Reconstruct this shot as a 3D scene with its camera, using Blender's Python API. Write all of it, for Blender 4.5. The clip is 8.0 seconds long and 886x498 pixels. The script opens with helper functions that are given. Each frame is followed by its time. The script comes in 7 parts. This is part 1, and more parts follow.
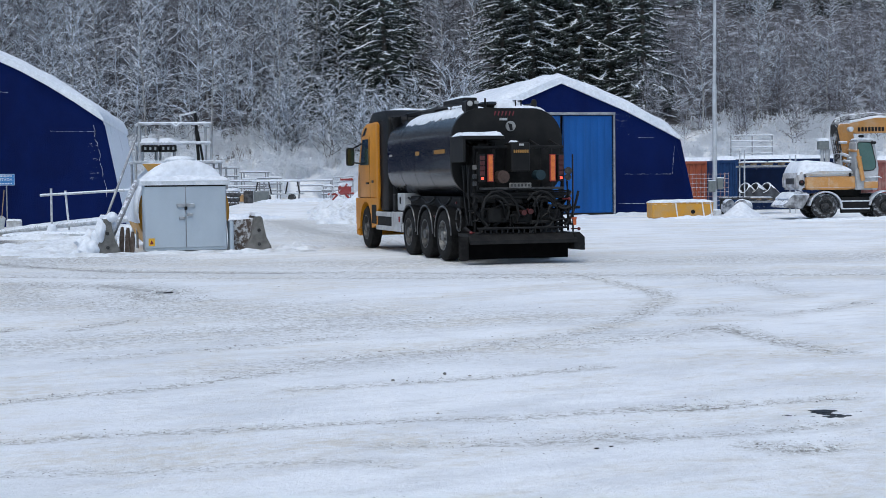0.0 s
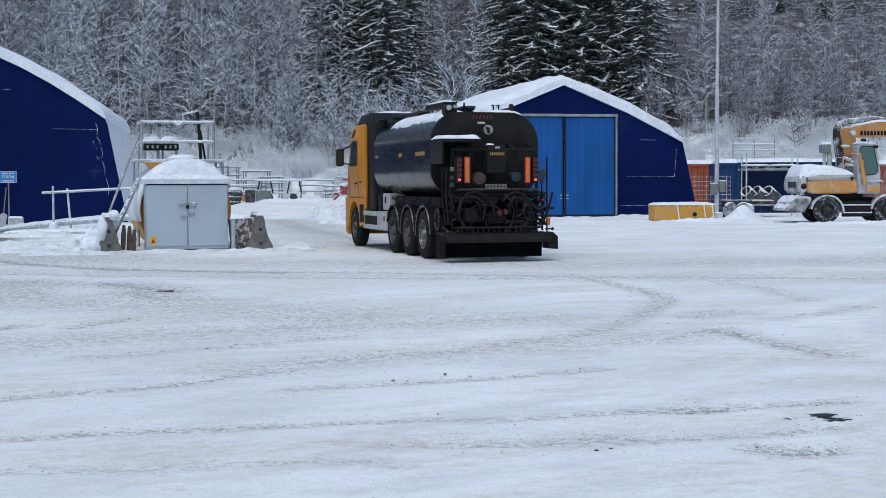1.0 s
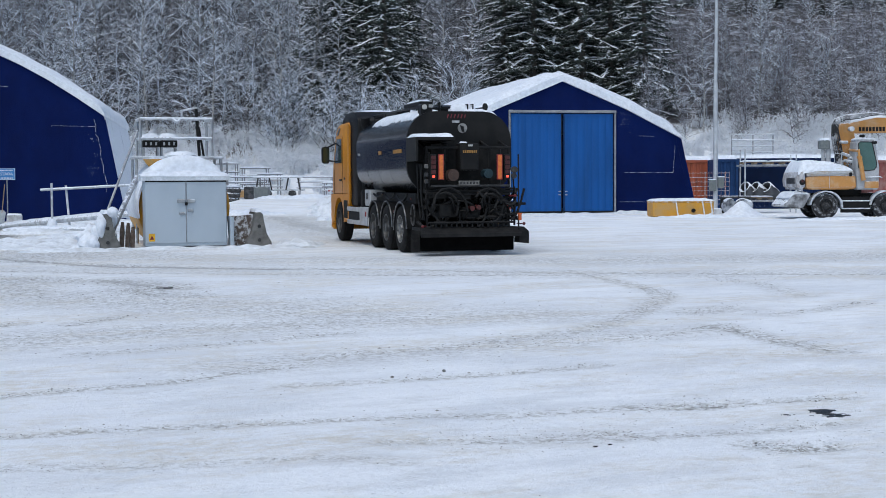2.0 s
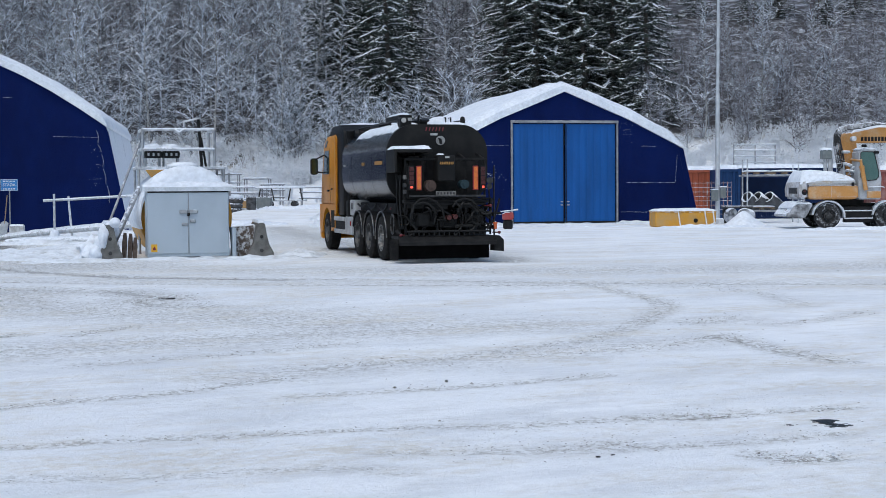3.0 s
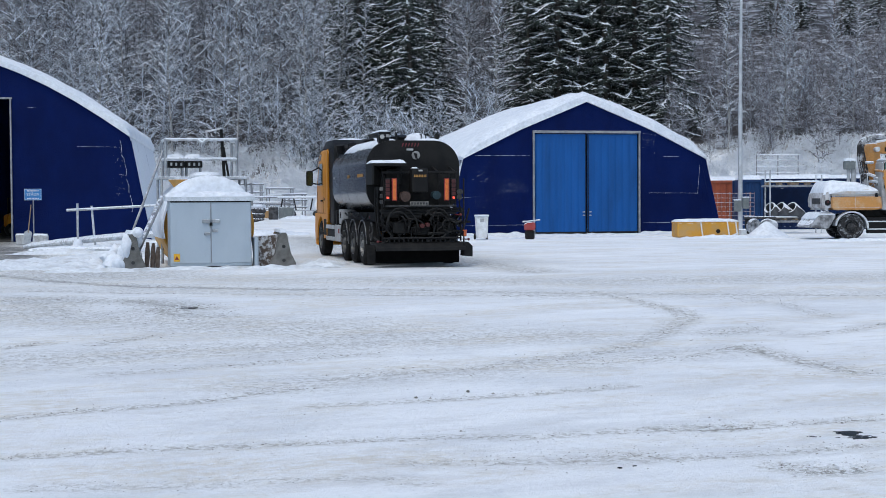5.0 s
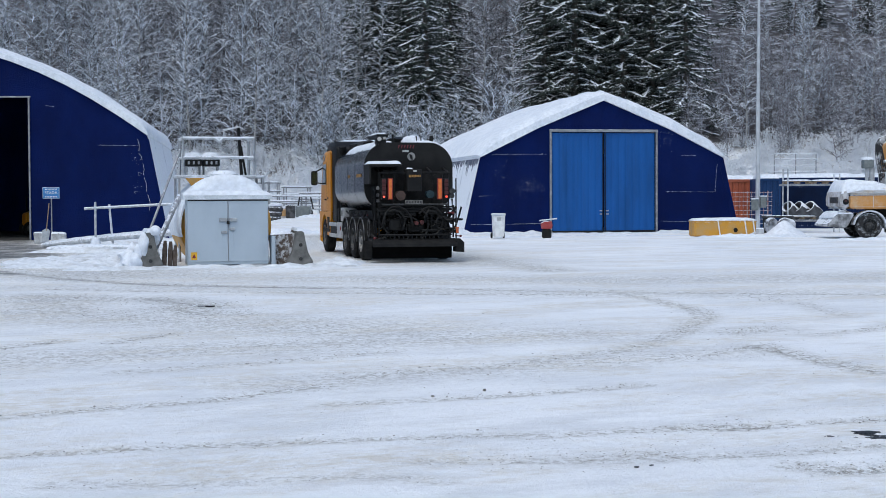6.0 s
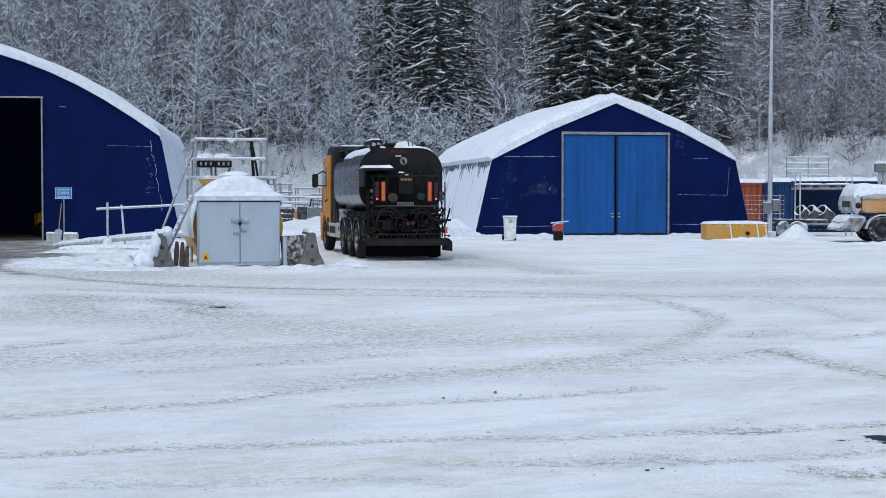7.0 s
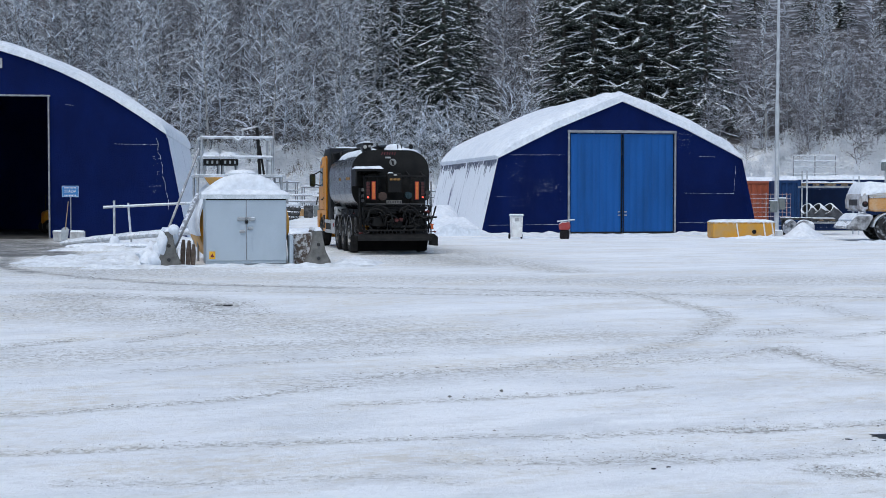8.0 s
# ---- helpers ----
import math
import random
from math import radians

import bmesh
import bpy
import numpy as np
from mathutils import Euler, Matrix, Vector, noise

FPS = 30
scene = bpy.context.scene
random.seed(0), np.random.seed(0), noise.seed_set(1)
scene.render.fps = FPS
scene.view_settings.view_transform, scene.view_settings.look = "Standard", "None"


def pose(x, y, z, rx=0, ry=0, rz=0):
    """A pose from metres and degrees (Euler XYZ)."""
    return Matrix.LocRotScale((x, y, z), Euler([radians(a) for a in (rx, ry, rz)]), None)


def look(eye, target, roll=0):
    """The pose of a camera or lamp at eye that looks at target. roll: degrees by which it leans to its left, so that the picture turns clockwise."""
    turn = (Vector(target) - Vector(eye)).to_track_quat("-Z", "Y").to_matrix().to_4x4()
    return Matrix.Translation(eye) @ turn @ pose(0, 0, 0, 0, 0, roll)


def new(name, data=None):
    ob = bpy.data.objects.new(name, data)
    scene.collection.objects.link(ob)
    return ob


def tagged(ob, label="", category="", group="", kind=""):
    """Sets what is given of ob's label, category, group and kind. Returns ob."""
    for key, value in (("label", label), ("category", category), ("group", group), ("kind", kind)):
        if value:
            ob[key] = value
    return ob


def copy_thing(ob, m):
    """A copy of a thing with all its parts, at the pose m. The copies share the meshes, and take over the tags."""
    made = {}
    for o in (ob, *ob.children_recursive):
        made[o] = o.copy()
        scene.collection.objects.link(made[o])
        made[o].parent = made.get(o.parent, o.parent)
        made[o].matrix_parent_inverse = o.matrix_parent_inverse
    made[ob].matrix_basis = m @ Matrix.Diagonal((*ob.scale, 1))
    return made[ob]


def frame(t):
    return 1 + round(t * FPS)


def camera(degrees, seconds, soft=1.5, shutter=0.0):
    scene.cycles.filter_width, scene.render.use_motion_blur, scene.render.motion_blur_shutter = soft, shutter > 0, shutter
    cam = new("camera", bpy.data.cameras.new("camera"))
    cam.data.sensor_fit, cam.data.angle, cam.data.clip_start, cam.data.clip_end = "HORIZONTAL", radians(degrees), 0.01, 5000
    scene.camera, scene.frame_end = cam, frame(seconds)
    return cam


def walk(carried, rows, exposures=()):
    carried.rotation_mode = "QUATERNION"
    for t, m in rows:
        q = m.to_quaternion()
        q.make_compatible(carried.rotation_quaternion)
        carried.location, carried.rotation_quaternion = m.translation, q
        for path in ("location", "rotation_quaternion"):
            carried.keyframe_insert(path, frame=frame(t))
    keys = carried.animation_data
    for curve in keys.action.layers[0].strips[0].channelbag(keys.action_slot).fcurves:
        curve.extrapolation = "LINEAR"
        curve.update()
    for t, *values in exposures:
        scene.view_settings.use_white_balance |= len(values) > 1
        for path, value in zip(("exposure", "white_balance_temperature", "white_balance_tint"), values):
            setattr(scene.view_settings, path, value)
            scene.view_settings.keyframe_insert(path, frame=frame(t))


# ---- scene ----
EYE = (0.0, 0.0, 1.602)
cam = camera(33.675, 8.0, soft=0.85)


def aim(yaw, pitch, roll):
    """The pose of the camera at EYE: degrees to the right of +y, upwards, and its lean to the left."""
    y, p = radians(yaw), radians(pitch)
    return look(EYE, (math.sin(y) * math.cos(p), math.cos(y) * math.cos(p), EYE[2] + math.sin(p)), roll)


CAMERA = ((0.0, -0.000, -2.579, -0.693), (0.5, -0.011, -2.570, -0.403), (1.0, -0.053, -2.552, -0.245),
          (1.5, 0.016, -2.745, -0.305), (3.0, -0.093, -2.286, -0.398), (3.5, -0.217, -2.043, -0.287),
          (4.0, -0.290, -2.002, -0.260), (4.5, -0.587, -1.870, -0.286), (6.0, -1.600, -1.934, -0.270),
          (6.5, -1.887, -1.930, -0.152), (7.0, -2.046, -1.855, -0.015), (7.5, -2.115, -1.910, -0.028),
          (8.0, -2.294, -1.920, -0.002))
walk(cam, [(t, aim(a, b, c)) for t, a, b, c in CAMERA], exposures=((0.0, 0.21, 6230, 5), (1.0, 0.14, 6230, 5), (1.5, 0.15, 6230, 5), (3.0, 0.20, 6230, 5), (8.0, 0.21, 6230, 5)))

# ---- light: a bright overcast winter day ----
SUN_UP, SUN_TURN = 62, 200
world = bpy.data.worlds.new("world")
scene.world = world
world.use_nodes = True
wn = world.node_tree.nodes
sky = wn.new("ShaderNodeTexSky")
sky.sky_type, sky.sun_disc = "NISHITA", False
sky.sun_elevation, sky.sun_rotation = radians(SUN_UP), radians(SUN_TURN)
sky.air_density, sky.dust_density, sky.ozone_density = 1.0, 2.0, 1.0
wn["Background"].inputs[1].default_value = 0.13
world.node_tree.links.new(sky.outputs[0], wn["Background"].inputs[0])
sun = new("sun", bpy.data.lights.new("sun", "SUN"))
sun.data.energy, sun.data.angle, sun.data.color = 1.1, radians(40), (1.0, 0.97, 0.93)
su, st = radians(SUN_UP), radians(SUN_TURN)
sun.matrix_world = look((math.sin(st) * math.cos(su) * 60, math.cos(st) * math.cos(su) * 60, math.sin(su) * 60), (0, 0, 0))


# ---- materials ----
def node(nt, kind, **ins):
    n = nt.nodes.new(kind)
    for k, v in ins.items():
        n.inputs[k.replace("_", " ")].default_value = v
    return n


def ramp(nt, src, stops):
    r = nt.nodes.new("ShaderNodeValToRGB")
    e = r.color_ramp.elements
    while len(e) < len(stops):
        e.new(0.5)
    for q, (at, c) in zip(e, stops):
        q.position, q.color = at, (c, c, c, 1) if isinstance(c, (int, float)) else (*c, 1)
    nt.links.new(src, r.inputs[0])
    return r


def mixed(nt, fac, a, b):
    m = nt.nodes.new("ShaderNodeMix")
    m.data_type = "RGBA"
    for sock, v in ((m.inputs[0], fac), (m.inputs[6], a), (m.inputs[7], b)):
        if isinstance(v, tuple):
            sock.default_value = (*v, 1)
        elif isinstance(v, (int, float)):
            sock.default_value = v
        else:
            nt.links.new(v, sock)
    return m.outputs[2]


def calc(nt, op, a, b=0.0):
    m = nt.nodes.new("ShaderNodeMath")
    m.operation = op
    for sock, v in zip(m.inputs, (a, b)):
        if isinstance(v, (int, float)):
            sock.default_value = v
        else:
            nt.links.new(v, sock)
    return m.outputs[0]


SNOW = (0.74, 0.77, 0.82)


def mat(name, base, second=None, rough=0.6, metal=0.0, scale=2.0, grain=30.0, bump=0.15, depth=0.01, snow=0.0,
        vary=0.0, stretch=(1, 1, 1), emit=None, spec=0.5, wear=(0.42, 0.62), coat=0.0, wavy=0.0, island=0.0):
    """Two-scale surface: base blotched with second, fine grain in colour and relief; snow: how much clings to what faces up."""
    m = bpy.data.materials.new(name)
    m.use_nodes = True
    nt = m.node_tree
    b = nt.nodes["Principled BSDF"]
    tc = nt.nodes.new("ShaderNodeTexCoord")
    mp = node(nt, "ShaderNodeMapping", Scale=stretch)
    nt.links.new(tc.outputs["Object"], mp.inputs[0])
    n1 = node(nt, "ShaderNodeTexNoise", Scale=scale, Detail=6.0, Roughness=0.6)
    n2 = node(nt, "ShaderNodeTexNoise", Scale=grain, Detail=3.0, Roughness=0.6)
    for n in (n1, n2):
        nt.links.new(mp.outputs[0], n.inputs["Vector"])
    second = second or tuple(c * 0.72 for c in base)
    blotch = n1.outputs[0]
    if island:
        own = nt.nodes.new("ShaderNodeNewGeometry")
        blotch = calc(nt, "ADD", blotch, calc(nt, "MULTIPLY", calc(nt, "SUBTRACT", own.outputs["Random Per Island"], 0.5), island))
    col = mixed(nt, ramp(nt, blotch, ((wear[0], 0.0), (wear[1], 1.0))).outputs[0], base, second)
    fine = ramp(nt, n2.outputs[0], ((0.3, 0.86), (0.7, 1.1)))
    mul = nt.nodes.new("ShaderNodeMix")
    mul.data_type, mul.blend_type = "RGBA", "MULTIPLY"
    mul.inputs[0].default_value = 1.0
    nt.links.new(col, mul.inputs[6])
    nt.links.new(fine.outputs[0], mul.inputs[7])
    col = mul.outputs[2]
    if vary:
        oi = nt.nodes.new("ShaderNodeObjectInfo")
        hsv = node(nt, "ShaderNodeHueSaturation")
        nt.links.new(calc(nt, "ADD", calc(nt, "MULTIPLY", oi.outputs["Random"], vary), 1 - vary / 2), hsv.inputs["Value"])
        nt.links.new(col, hsv.inputs["Color"])
        col = hsv.outputs[0]
    rgh = rough
    if snow:
        geo = nt.nodes.new("ShaderNodeNewGeometry")
        sep = nt.nodes.new("ShaderNodeSeparateXYZ")
        nt.links.new(geo.outputs["Normal"], sep.inputs[0])
        n3 = node(nt, "ShaderNodeTexNoise", Scale=scale * 2.5, Detail=5.0)
        nt.links.new(geo.outputs["Position"], n3.inputs["Vector"])
        k = calc(nt, "ADD", sep.outputs[2], calc(nt, "MULTIPLY", calc(nt, "SUBTRACT", n3.outputs[0], 0.5), 1.6))
        fac = ramp(nt, k, ((max(0.0, 1.0 - snow), 0.0), (min(1.0, 1.12 - snow), 1.0))).outputs[0]
        col = mixed(nt, fac, col, SNOW)
        rgh = calc(nt, "ADD", calc(nt, "MULTIPLY", fac, 0.85 - rough), rough)
    nt.links.new(col, b.inputs["Base Color"])
    if isinstance(rgh, float):
        rv = calc(nt, "ADD", calc(nt, "MULTIPLY", n2.outputs[0], 0.2), rgh - 0.1)
        nt.links.new(rv, b.inputs["Roughness"])
    else:
        nt.links.new(rgh, b.inputs["Roughness"])
    b.inputs["Metallic"].default_value = metal
    b.inputs["Specular IOR Level"].default_value = spec
    b.inputs["Coat Weight"].default_value = coat
    bp = node(nt, "ShaderNodeBump", Strength=bump, Distance=depth)
    hgt = n2.outputs[0]
    if wavy:
        hgt = calc(nt, "ADD", hgt, calc(nt, "MULTIPLY", n1.outputs[0], wavy))
    nt.links.new(hgt, bp.inputs["Height"])
    nt.links.new(bp.outputs[0], b.inputs["Normal"])
    if emit:
        b.inputs["Emission Color"].default_value = (*emit[:3], 1)
        b.inputs["Emission Strength"].default_value = emit[3]
    return m


M = {}
M["snow"] = mat("snow", SNOW, (0.66, 0.70, 0.765), rough=0.85, scale=1.2, grain=7, bump=0.3, depth=0.03)
M["snow_dirty"] = mat("snow_dirty", (0.70, 0.73, 0.77), (0.44, 0.44, 0.44), rough=0.85, scale=1.6, grain=7, bump=0.7, depth=0.08, wear=(0.52, 0.74))
M["tarp"] = mat("tarp", (0.0020, 0.0105, 0.080), (0.0014, 0.0075, 0.060), rough=0.55, spec=0.07, scale=0.6, grain=40, bump=0.5, depth=0.16, wavy=6.0, stretch=(1, 1, 0.6))
M["tarp_roof"] = mat("tarp_roof", (0.02, 0.035, 0.13), (0.72, 0.75, 0.80), rough=0.7, spec=0.2, scale=1.1, grain=30, wear=(0.22, 0.36), stretch=(1, 1, 0.35))
M["tarp_streaked"] = mat("tarp_streaked", (0.03, 0.045, 0.12), (0.72, 0.75, 0.80), rough=0.7, spec=0.2, scale=1.3, grain=30, wear=(0.30, 0.42), stretch=(1, 1.6, 0.25))
M["door_blue"] = mat("door_blue", (0.0115, 0.090, 0.315), (0.009, 0.066, 0.225), rough=0.5, spec=0.18, scale=0.9, grain=50, bump=0.1, depth=0.01, stretch=(1.6, 1, 0.25), wear=(0.40, 0.68))
M["steel"] = mat("steel", (0.42, 0.44, 0.46), (0.30, 0.31, 0.33), rough=0.45, metal=0.7, scale=4, snow=0.28)
M["steel_frame"] = mat("steel_frame", (0.22, 0.23, 0.25), (0.34, 0.35, 0.37), rough=0.5, metal=0.4, scale=4, snow=0.26)
M["pole"] = mat("pole", (0.55, 0.57, 0.60), (0.42, 0.43, 0.46), rough=0.4, metal=0.5, scale=2)
M["frost_line"] = mat("frost_line", SNOW, (0.06, 0.09, 0.22), rough=0.8, scale=5, wear=(0.48, 0.58), stretch=(1, 1, 1))
M["black"] = mat("black", (0.0055, 0.0056, 0.0062), (0.011, 0.011, 0.012), rough=0.5, spec=0.22, scale=3, grain=40, bump=0.1)
M["black_matt"] = mat("black_matt", (0.0075, 0.0075, 0.0082), (0.016, 0.0158, 0.0155), rough=0.7, spec=0.2, scale=5, grain=50, bump=0.3)
M["tank"] = mat("tank", (0.004, 0.0045, 0.0065), (0.010, 0.0105, 0.013), rough=0.22, spec=0.42, scale=1.6, grain=12, bump=0.05, wavy=2.5, wear=(0.5, 0.75))
M["tank_end"] = mat("tank_end", (0.006, 0.006, 0.0064), (0.013, 0.0125, 0.012), rough=0.55, spec=0.2, scale=2, grain=30, bump=0.1)
M["rubber"] = mat("rubber", (0.008, 0.008, 0.0085), (0.018, 0.0175, 0.017), rough=0.85, spec=0.15, scale=5, grain=60, bump=0.4)
M["rim"] = mat("rim", (0.10, 0.10, 0.10), (0.05, 0.05, 0.05), rough=0.5, metal=0.5, scale=8)
M["rim_bright"] = mat("rim_bright", (0.26, 0.26, 0.255), (0.08, 0.08, 0.08), rough=0.5, metal=0.6, scale=14)
M["yellow"] = mat("yellow", (0.58, 0.235, 0.012), (0.50, 0.20, 0.012), rough=0.4, spec=0.35, scale=2, grain=40, bump=0.05)
M["glass"] = mat("glass", (0.02, 0.035, 0.04), (0.03, 0.045, 0.05), rough=0.1, scale=1, bump=0.0)
M["grey_panel"] = mat("grey_panel", (0.42, 0.43, 0.44), (0.3, 0.3, 0.3), rough=0.5, scale=4)
M["orange_panel"] = mat("orange_panel", (0.64, 0.155, 0.025), (0.52, 0.12, 0.025), rough=0.4, scale=12)
M["red_frame"] = mat("red_frame", (0.26, 0.02, 0.02), rough=0.5)
M["red_lamp"] = mat("red_lamp", (0.055, 0.005, 0.006), rough=0.35)
M["red_lit"] = mat("red_lit", (0.3, 0.02, 0.015), rough=0.4, emit=(1.0, 0.09, 0.05, 1.3))
M["orange_lamp"] = mat("orange_lamp", (0.6, 0.12, 0.03), rough=0.3)
M["white_paint"] = mat("white_paint", (0.75, 0.76, 0.77), (0.6, 0.6, 0.6), rough=0.5, scale=4)
M["red_text"] = mat("red_text", (0.17, 0.012, 0.02), rough=0.5)
M["gold_text"] = mat("gold_text", (0.33, 0.17, 0.04), rough=0.6)
M["pale_text"] = mat("pale_text", (0.38, 0.38, 0.37), rough=0.5)
M["teal"] = mat("teal", (0.007, 0.028, 0.038), rough=0.7)
M["brown_gauge"] = mat("brown_gauge", (0.055, 0.030, 0.022), rough=0.7, scale=9)


M["frosted_yellow"] = mat("frosted_yellow", (0.62, 0.60, 0.58), (0.56, 0.40, 0.24), rough=0.75, scale=2.5, grain=30, snow=0.55, wear=(0.50, 0.72))
M["tyre_snow"] = mat("tyre_snow", (0.030, 0.030, 0.032), (0.44, 0.46, 0.49), rough=0.85, spec=0.15, scale=9, grain=50, bump=0.5, snow=0.40, wear=(0.50, 0.72))
M["tyre_white"] = mat("tyre_white", (0.04, 0.04, 0.043), (0.52, 0.54, 0.58), rough=0.85, spec=0.15, scale=3, grain=40, bump=0.4, snow=0.58, wear=(0.34, 0.54))
M["pipe_dusty"] = mat("pipe_dusty", (0.035, 0.036, 0.04), (0.12, 0.125, 0.135), rough=0.8, scale=1.5, grain=20, bump=0.1, snow=0.68)
M["blade"] = mat("blade", (0.10, 0.10, 0.105), (0.40, 0.41, 0.43), rough=0.7, scale=3, grain=25, bump=0.2, snow=0.5)
M["coupling_red"] = mat("coupling_red", (0.07, 0.008, 0.008), (0.03, 0.006, 0.006), rough=0.7, scale=8)
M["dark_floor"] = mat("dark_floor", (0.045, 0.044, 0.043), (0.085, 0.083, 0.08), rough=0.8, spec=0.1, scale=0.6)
M["sign_blue"] = mat("sign_blue", (0.03, 0.20, 0.50), (0.03, 0.17, 0.44), rough=0.4, scale=5)
M["wood"] = mat("wood", (0.30, 0.22, 0.14), (0.2, 0.15, 0.1), rough=0.8, scale=4, grain=40, stretch=(1, 1, 0.2), snow=0.25)
M["crate"] = mat("crate", (0.42, 0.26, 0.11), (0.3, 0.18, 0.08), rough=0.8, scale=4, grain=40, snow=0.4)
M["concrete"] = mat("concrete", (0.17, 0.168, 0.16), (0.085, 0.083, 0.078), rough=0.9, scale=3, grain=25, bump=0.4, depth=0.02, snow=0.22)
M["concrete_snow"] = mat("concrete_snow", (0.36, 0.36, 0.36), (0.55, 0.57, 0.6), rough=0.9, scale=3, grain=20, bump=0.4, depth=0.02, snow=0.6)
M["steel_snow"] = mat("steel_snow", (0.40, 0.42, 0.44), (0.62, 0.65, 0.70), rough=0.6, metal=0.1, scale=5, grain=30, snow=0.62)
M["cab_grey"] = mat("cab_grey", (0.40, 0.465, 0.53), (0.35, 0.41, 0.475), rough=0.45, scale=0.9, grain=160, bump=0.02, stretch=(1, 1, 0.5))
M["cab_snow"] = mat("cab_snow", (0.50, 0.54, 0.58), (0.66, 0.70, 0.75), rough=0.6, scale=3, grain=30, snow=0.6)
M["sticker"] = mat("sticker", (0.75, 0.42, 0.02), (0.7, 0.36, 0.02), rough=0.4, scale=10)
M["yellow_old"] = mat("yellow_old", (0.56, 0.28, 0.035), (0.46, 0.28, 0.10), rough=0.55, spec=0.3, scale=2.5, grain=30, snow=0.36)
M["rusty"] = mat("rusty", (0.075, 0.052, 0.04), (0.13, 0.105, 0.09), rough=0.9, scale=5, grain=30, bump=0.4, snow=0.25)
M["rusty_snow"] = mat("rusty_snow", (0.10, 0.078, 0.066), (0.56, 0.58, 0.61), rough=0.9, scale=7, grain=30, bump=0.4, snow=0.55, wear=(0.46, 0.58))
M["red_paint"] = mat("red_paint", (0.30, 0.026, 0.024), (0.30, 0.07, 0.07), rough=0.6, scale=4, snow=0.45)
M["grey_box"] = mat("grey_box", (0.17, 0.19, 0.19), (0.13, 0.145, 0.145), rough=0.55, scale=4, snow=0.3)
M["orange_steel"] = mat("orange_steel", (0.36, 0.085, 0.035), (0.28, 0.07, 0.035), rough=0.55, scale=2, snow=0.15)
M["blue_steel"] = mat("blue_steel", (0.012, 0.042, 0.125), (0.010, 0.034, 0.10), rough=0.6, spec=0.2, scale=2, snow=0.12)
M["blue_dark"] = mat("blue_dark", (0.006, 0.018, 0.062), (0.005, 0.014, 0.05), rough=0.6, spec=0.15, scale=2, snow=0.12)
M["red_steel"] = mat("red_steel", (0.22, 0.06, 0.05), (0.30, 0.16, 0.14), rough=0.6, scale=2, snow=0.15)
M["dark_snow"] = mat("dark_snow", (0.03, 0.03, 0.032), (0.10, 0.10, 0.105), rough=0.8, scale=4, grain=25, snow=0.5)
M["hose_snow"] = mat("hose_snow", (0.018, 0.018, 0.02), (0.35, 0.36, 0.38), rough=0.6, scale=3, snow=0.66, wear=(0.52, 0.62))
M["rust_wire"] = mat("rust_wire", (0.24, 0.10, 0.07), (0.45, 0.42, 0.42), rough=0.8, scale=6, snow=0.4)
M["ex_yellow"] = mat("ex_yellow", (0.50, 0.245, 0.075), (0.52, 0.36, 0.22), rough=0.6, spec=0.3, scale=2.4, grain=30, snow=0.33, wear=(0.48, 0.72))
M["ex_grey"] = mat("ex_grey", (0.32, 0.33, 0.34), (0.42, 0.43, 0.45), rough=0.55, scale=3, grain=30, snow=0.32)
M["glass_green"] = mat("glass_green", (0.05, 0.115, 0.11), (0.07, 0.135, 0.13), rough=0.15, scale=1.5, bump=0.0)
M["stone"] = mat("stone", (0.11, 0.105, 0.10), (0.18, 0.175, 0.165), rough=0.9, scale=20)
M["asphalt"] = mat("asphalt", (0.008, 0.009, 0.011), (0.018, 0.018, 0.02), rough=0.45, spec=0.3, scale=12, grain=80, bump=0.5)


# ---- mesh helpers ----
def box(bm, c, s, bevel=0.0, m=None):
    """A box of size s round c, its edges bevelled."""
    r = bmesh.ops.create_cube(bm, size=1.0, matrix=Matrix.Translation(c) @ (m or Matrix()) @ Matrix.Diagonal((*s, 1)))
    if bevel:
        e = {k for v in r["verts"] for k in v.link_edges}
        bmesh.ops.bevel(bm, geom=list(e), offset=bevel, segments=1, affect="EDGES", profile=0.5)


def rod(bm, a, b, r, r1=None, seg=8, caps=True):
    """A round bar from a to b."""
    a, b = Vector(a), Vector(b)
    d = b - a
    bmesh.ops.create_cone(bm, cap_ends=caps, segments=seg, radius1=r, radius2=r if r1 is None else r1, depth=d.length,
                          matrix=Matrix.Translation((a + b) / 2) @ d.to_track_quat("Z", "Y").to_matrix().to_4x4())


def tube(bm, pts, r, seg=6):
    """A pipe along pts with mitred joints."""
    pts = [Vector(p) for p in pts]
    rings = []
    up = Vector((0.13, 0.21, 0.97))
    for i, p in enumerate(pts):
        d = (pts[min(i + 1, len(pts) - 1)] - pts[max(i - 1, 0)]).normalized()
        x = d.cross(up)
        x = x.normalized() if x.length > 1e-3 else Vector((1, 0, 0))
        y = d.cross(x)
        rings.append([bm.verts.new(p + r * (math.cos(k * math.tau / seg) * x + math.sin(k * math.tau / seg) * y)) for k in range(seg)])
    for a, b in zip(rings, rings[1:]):
        for k in range(seg):
            bm.faces.new((a[k], a[(k + 1) % seg], b[(k + 1) % seg], b[k]))
    bm.faces.new(rings[0][::-1])
    bm.faces.new(rings[-1])


def curve(a, b, sag=0.0, n=8, side=(0, 0, 0)):
    """Points of a hanging line from a to b."""
    a, b, side = Vector(a), Vector(b), Vector(side)
    return [a.lerp(b, i / n) + (Vector((0, 0, -sag)) + side) * 4 * (i / n) * (1 - i / n) for i in range(n + 1)]


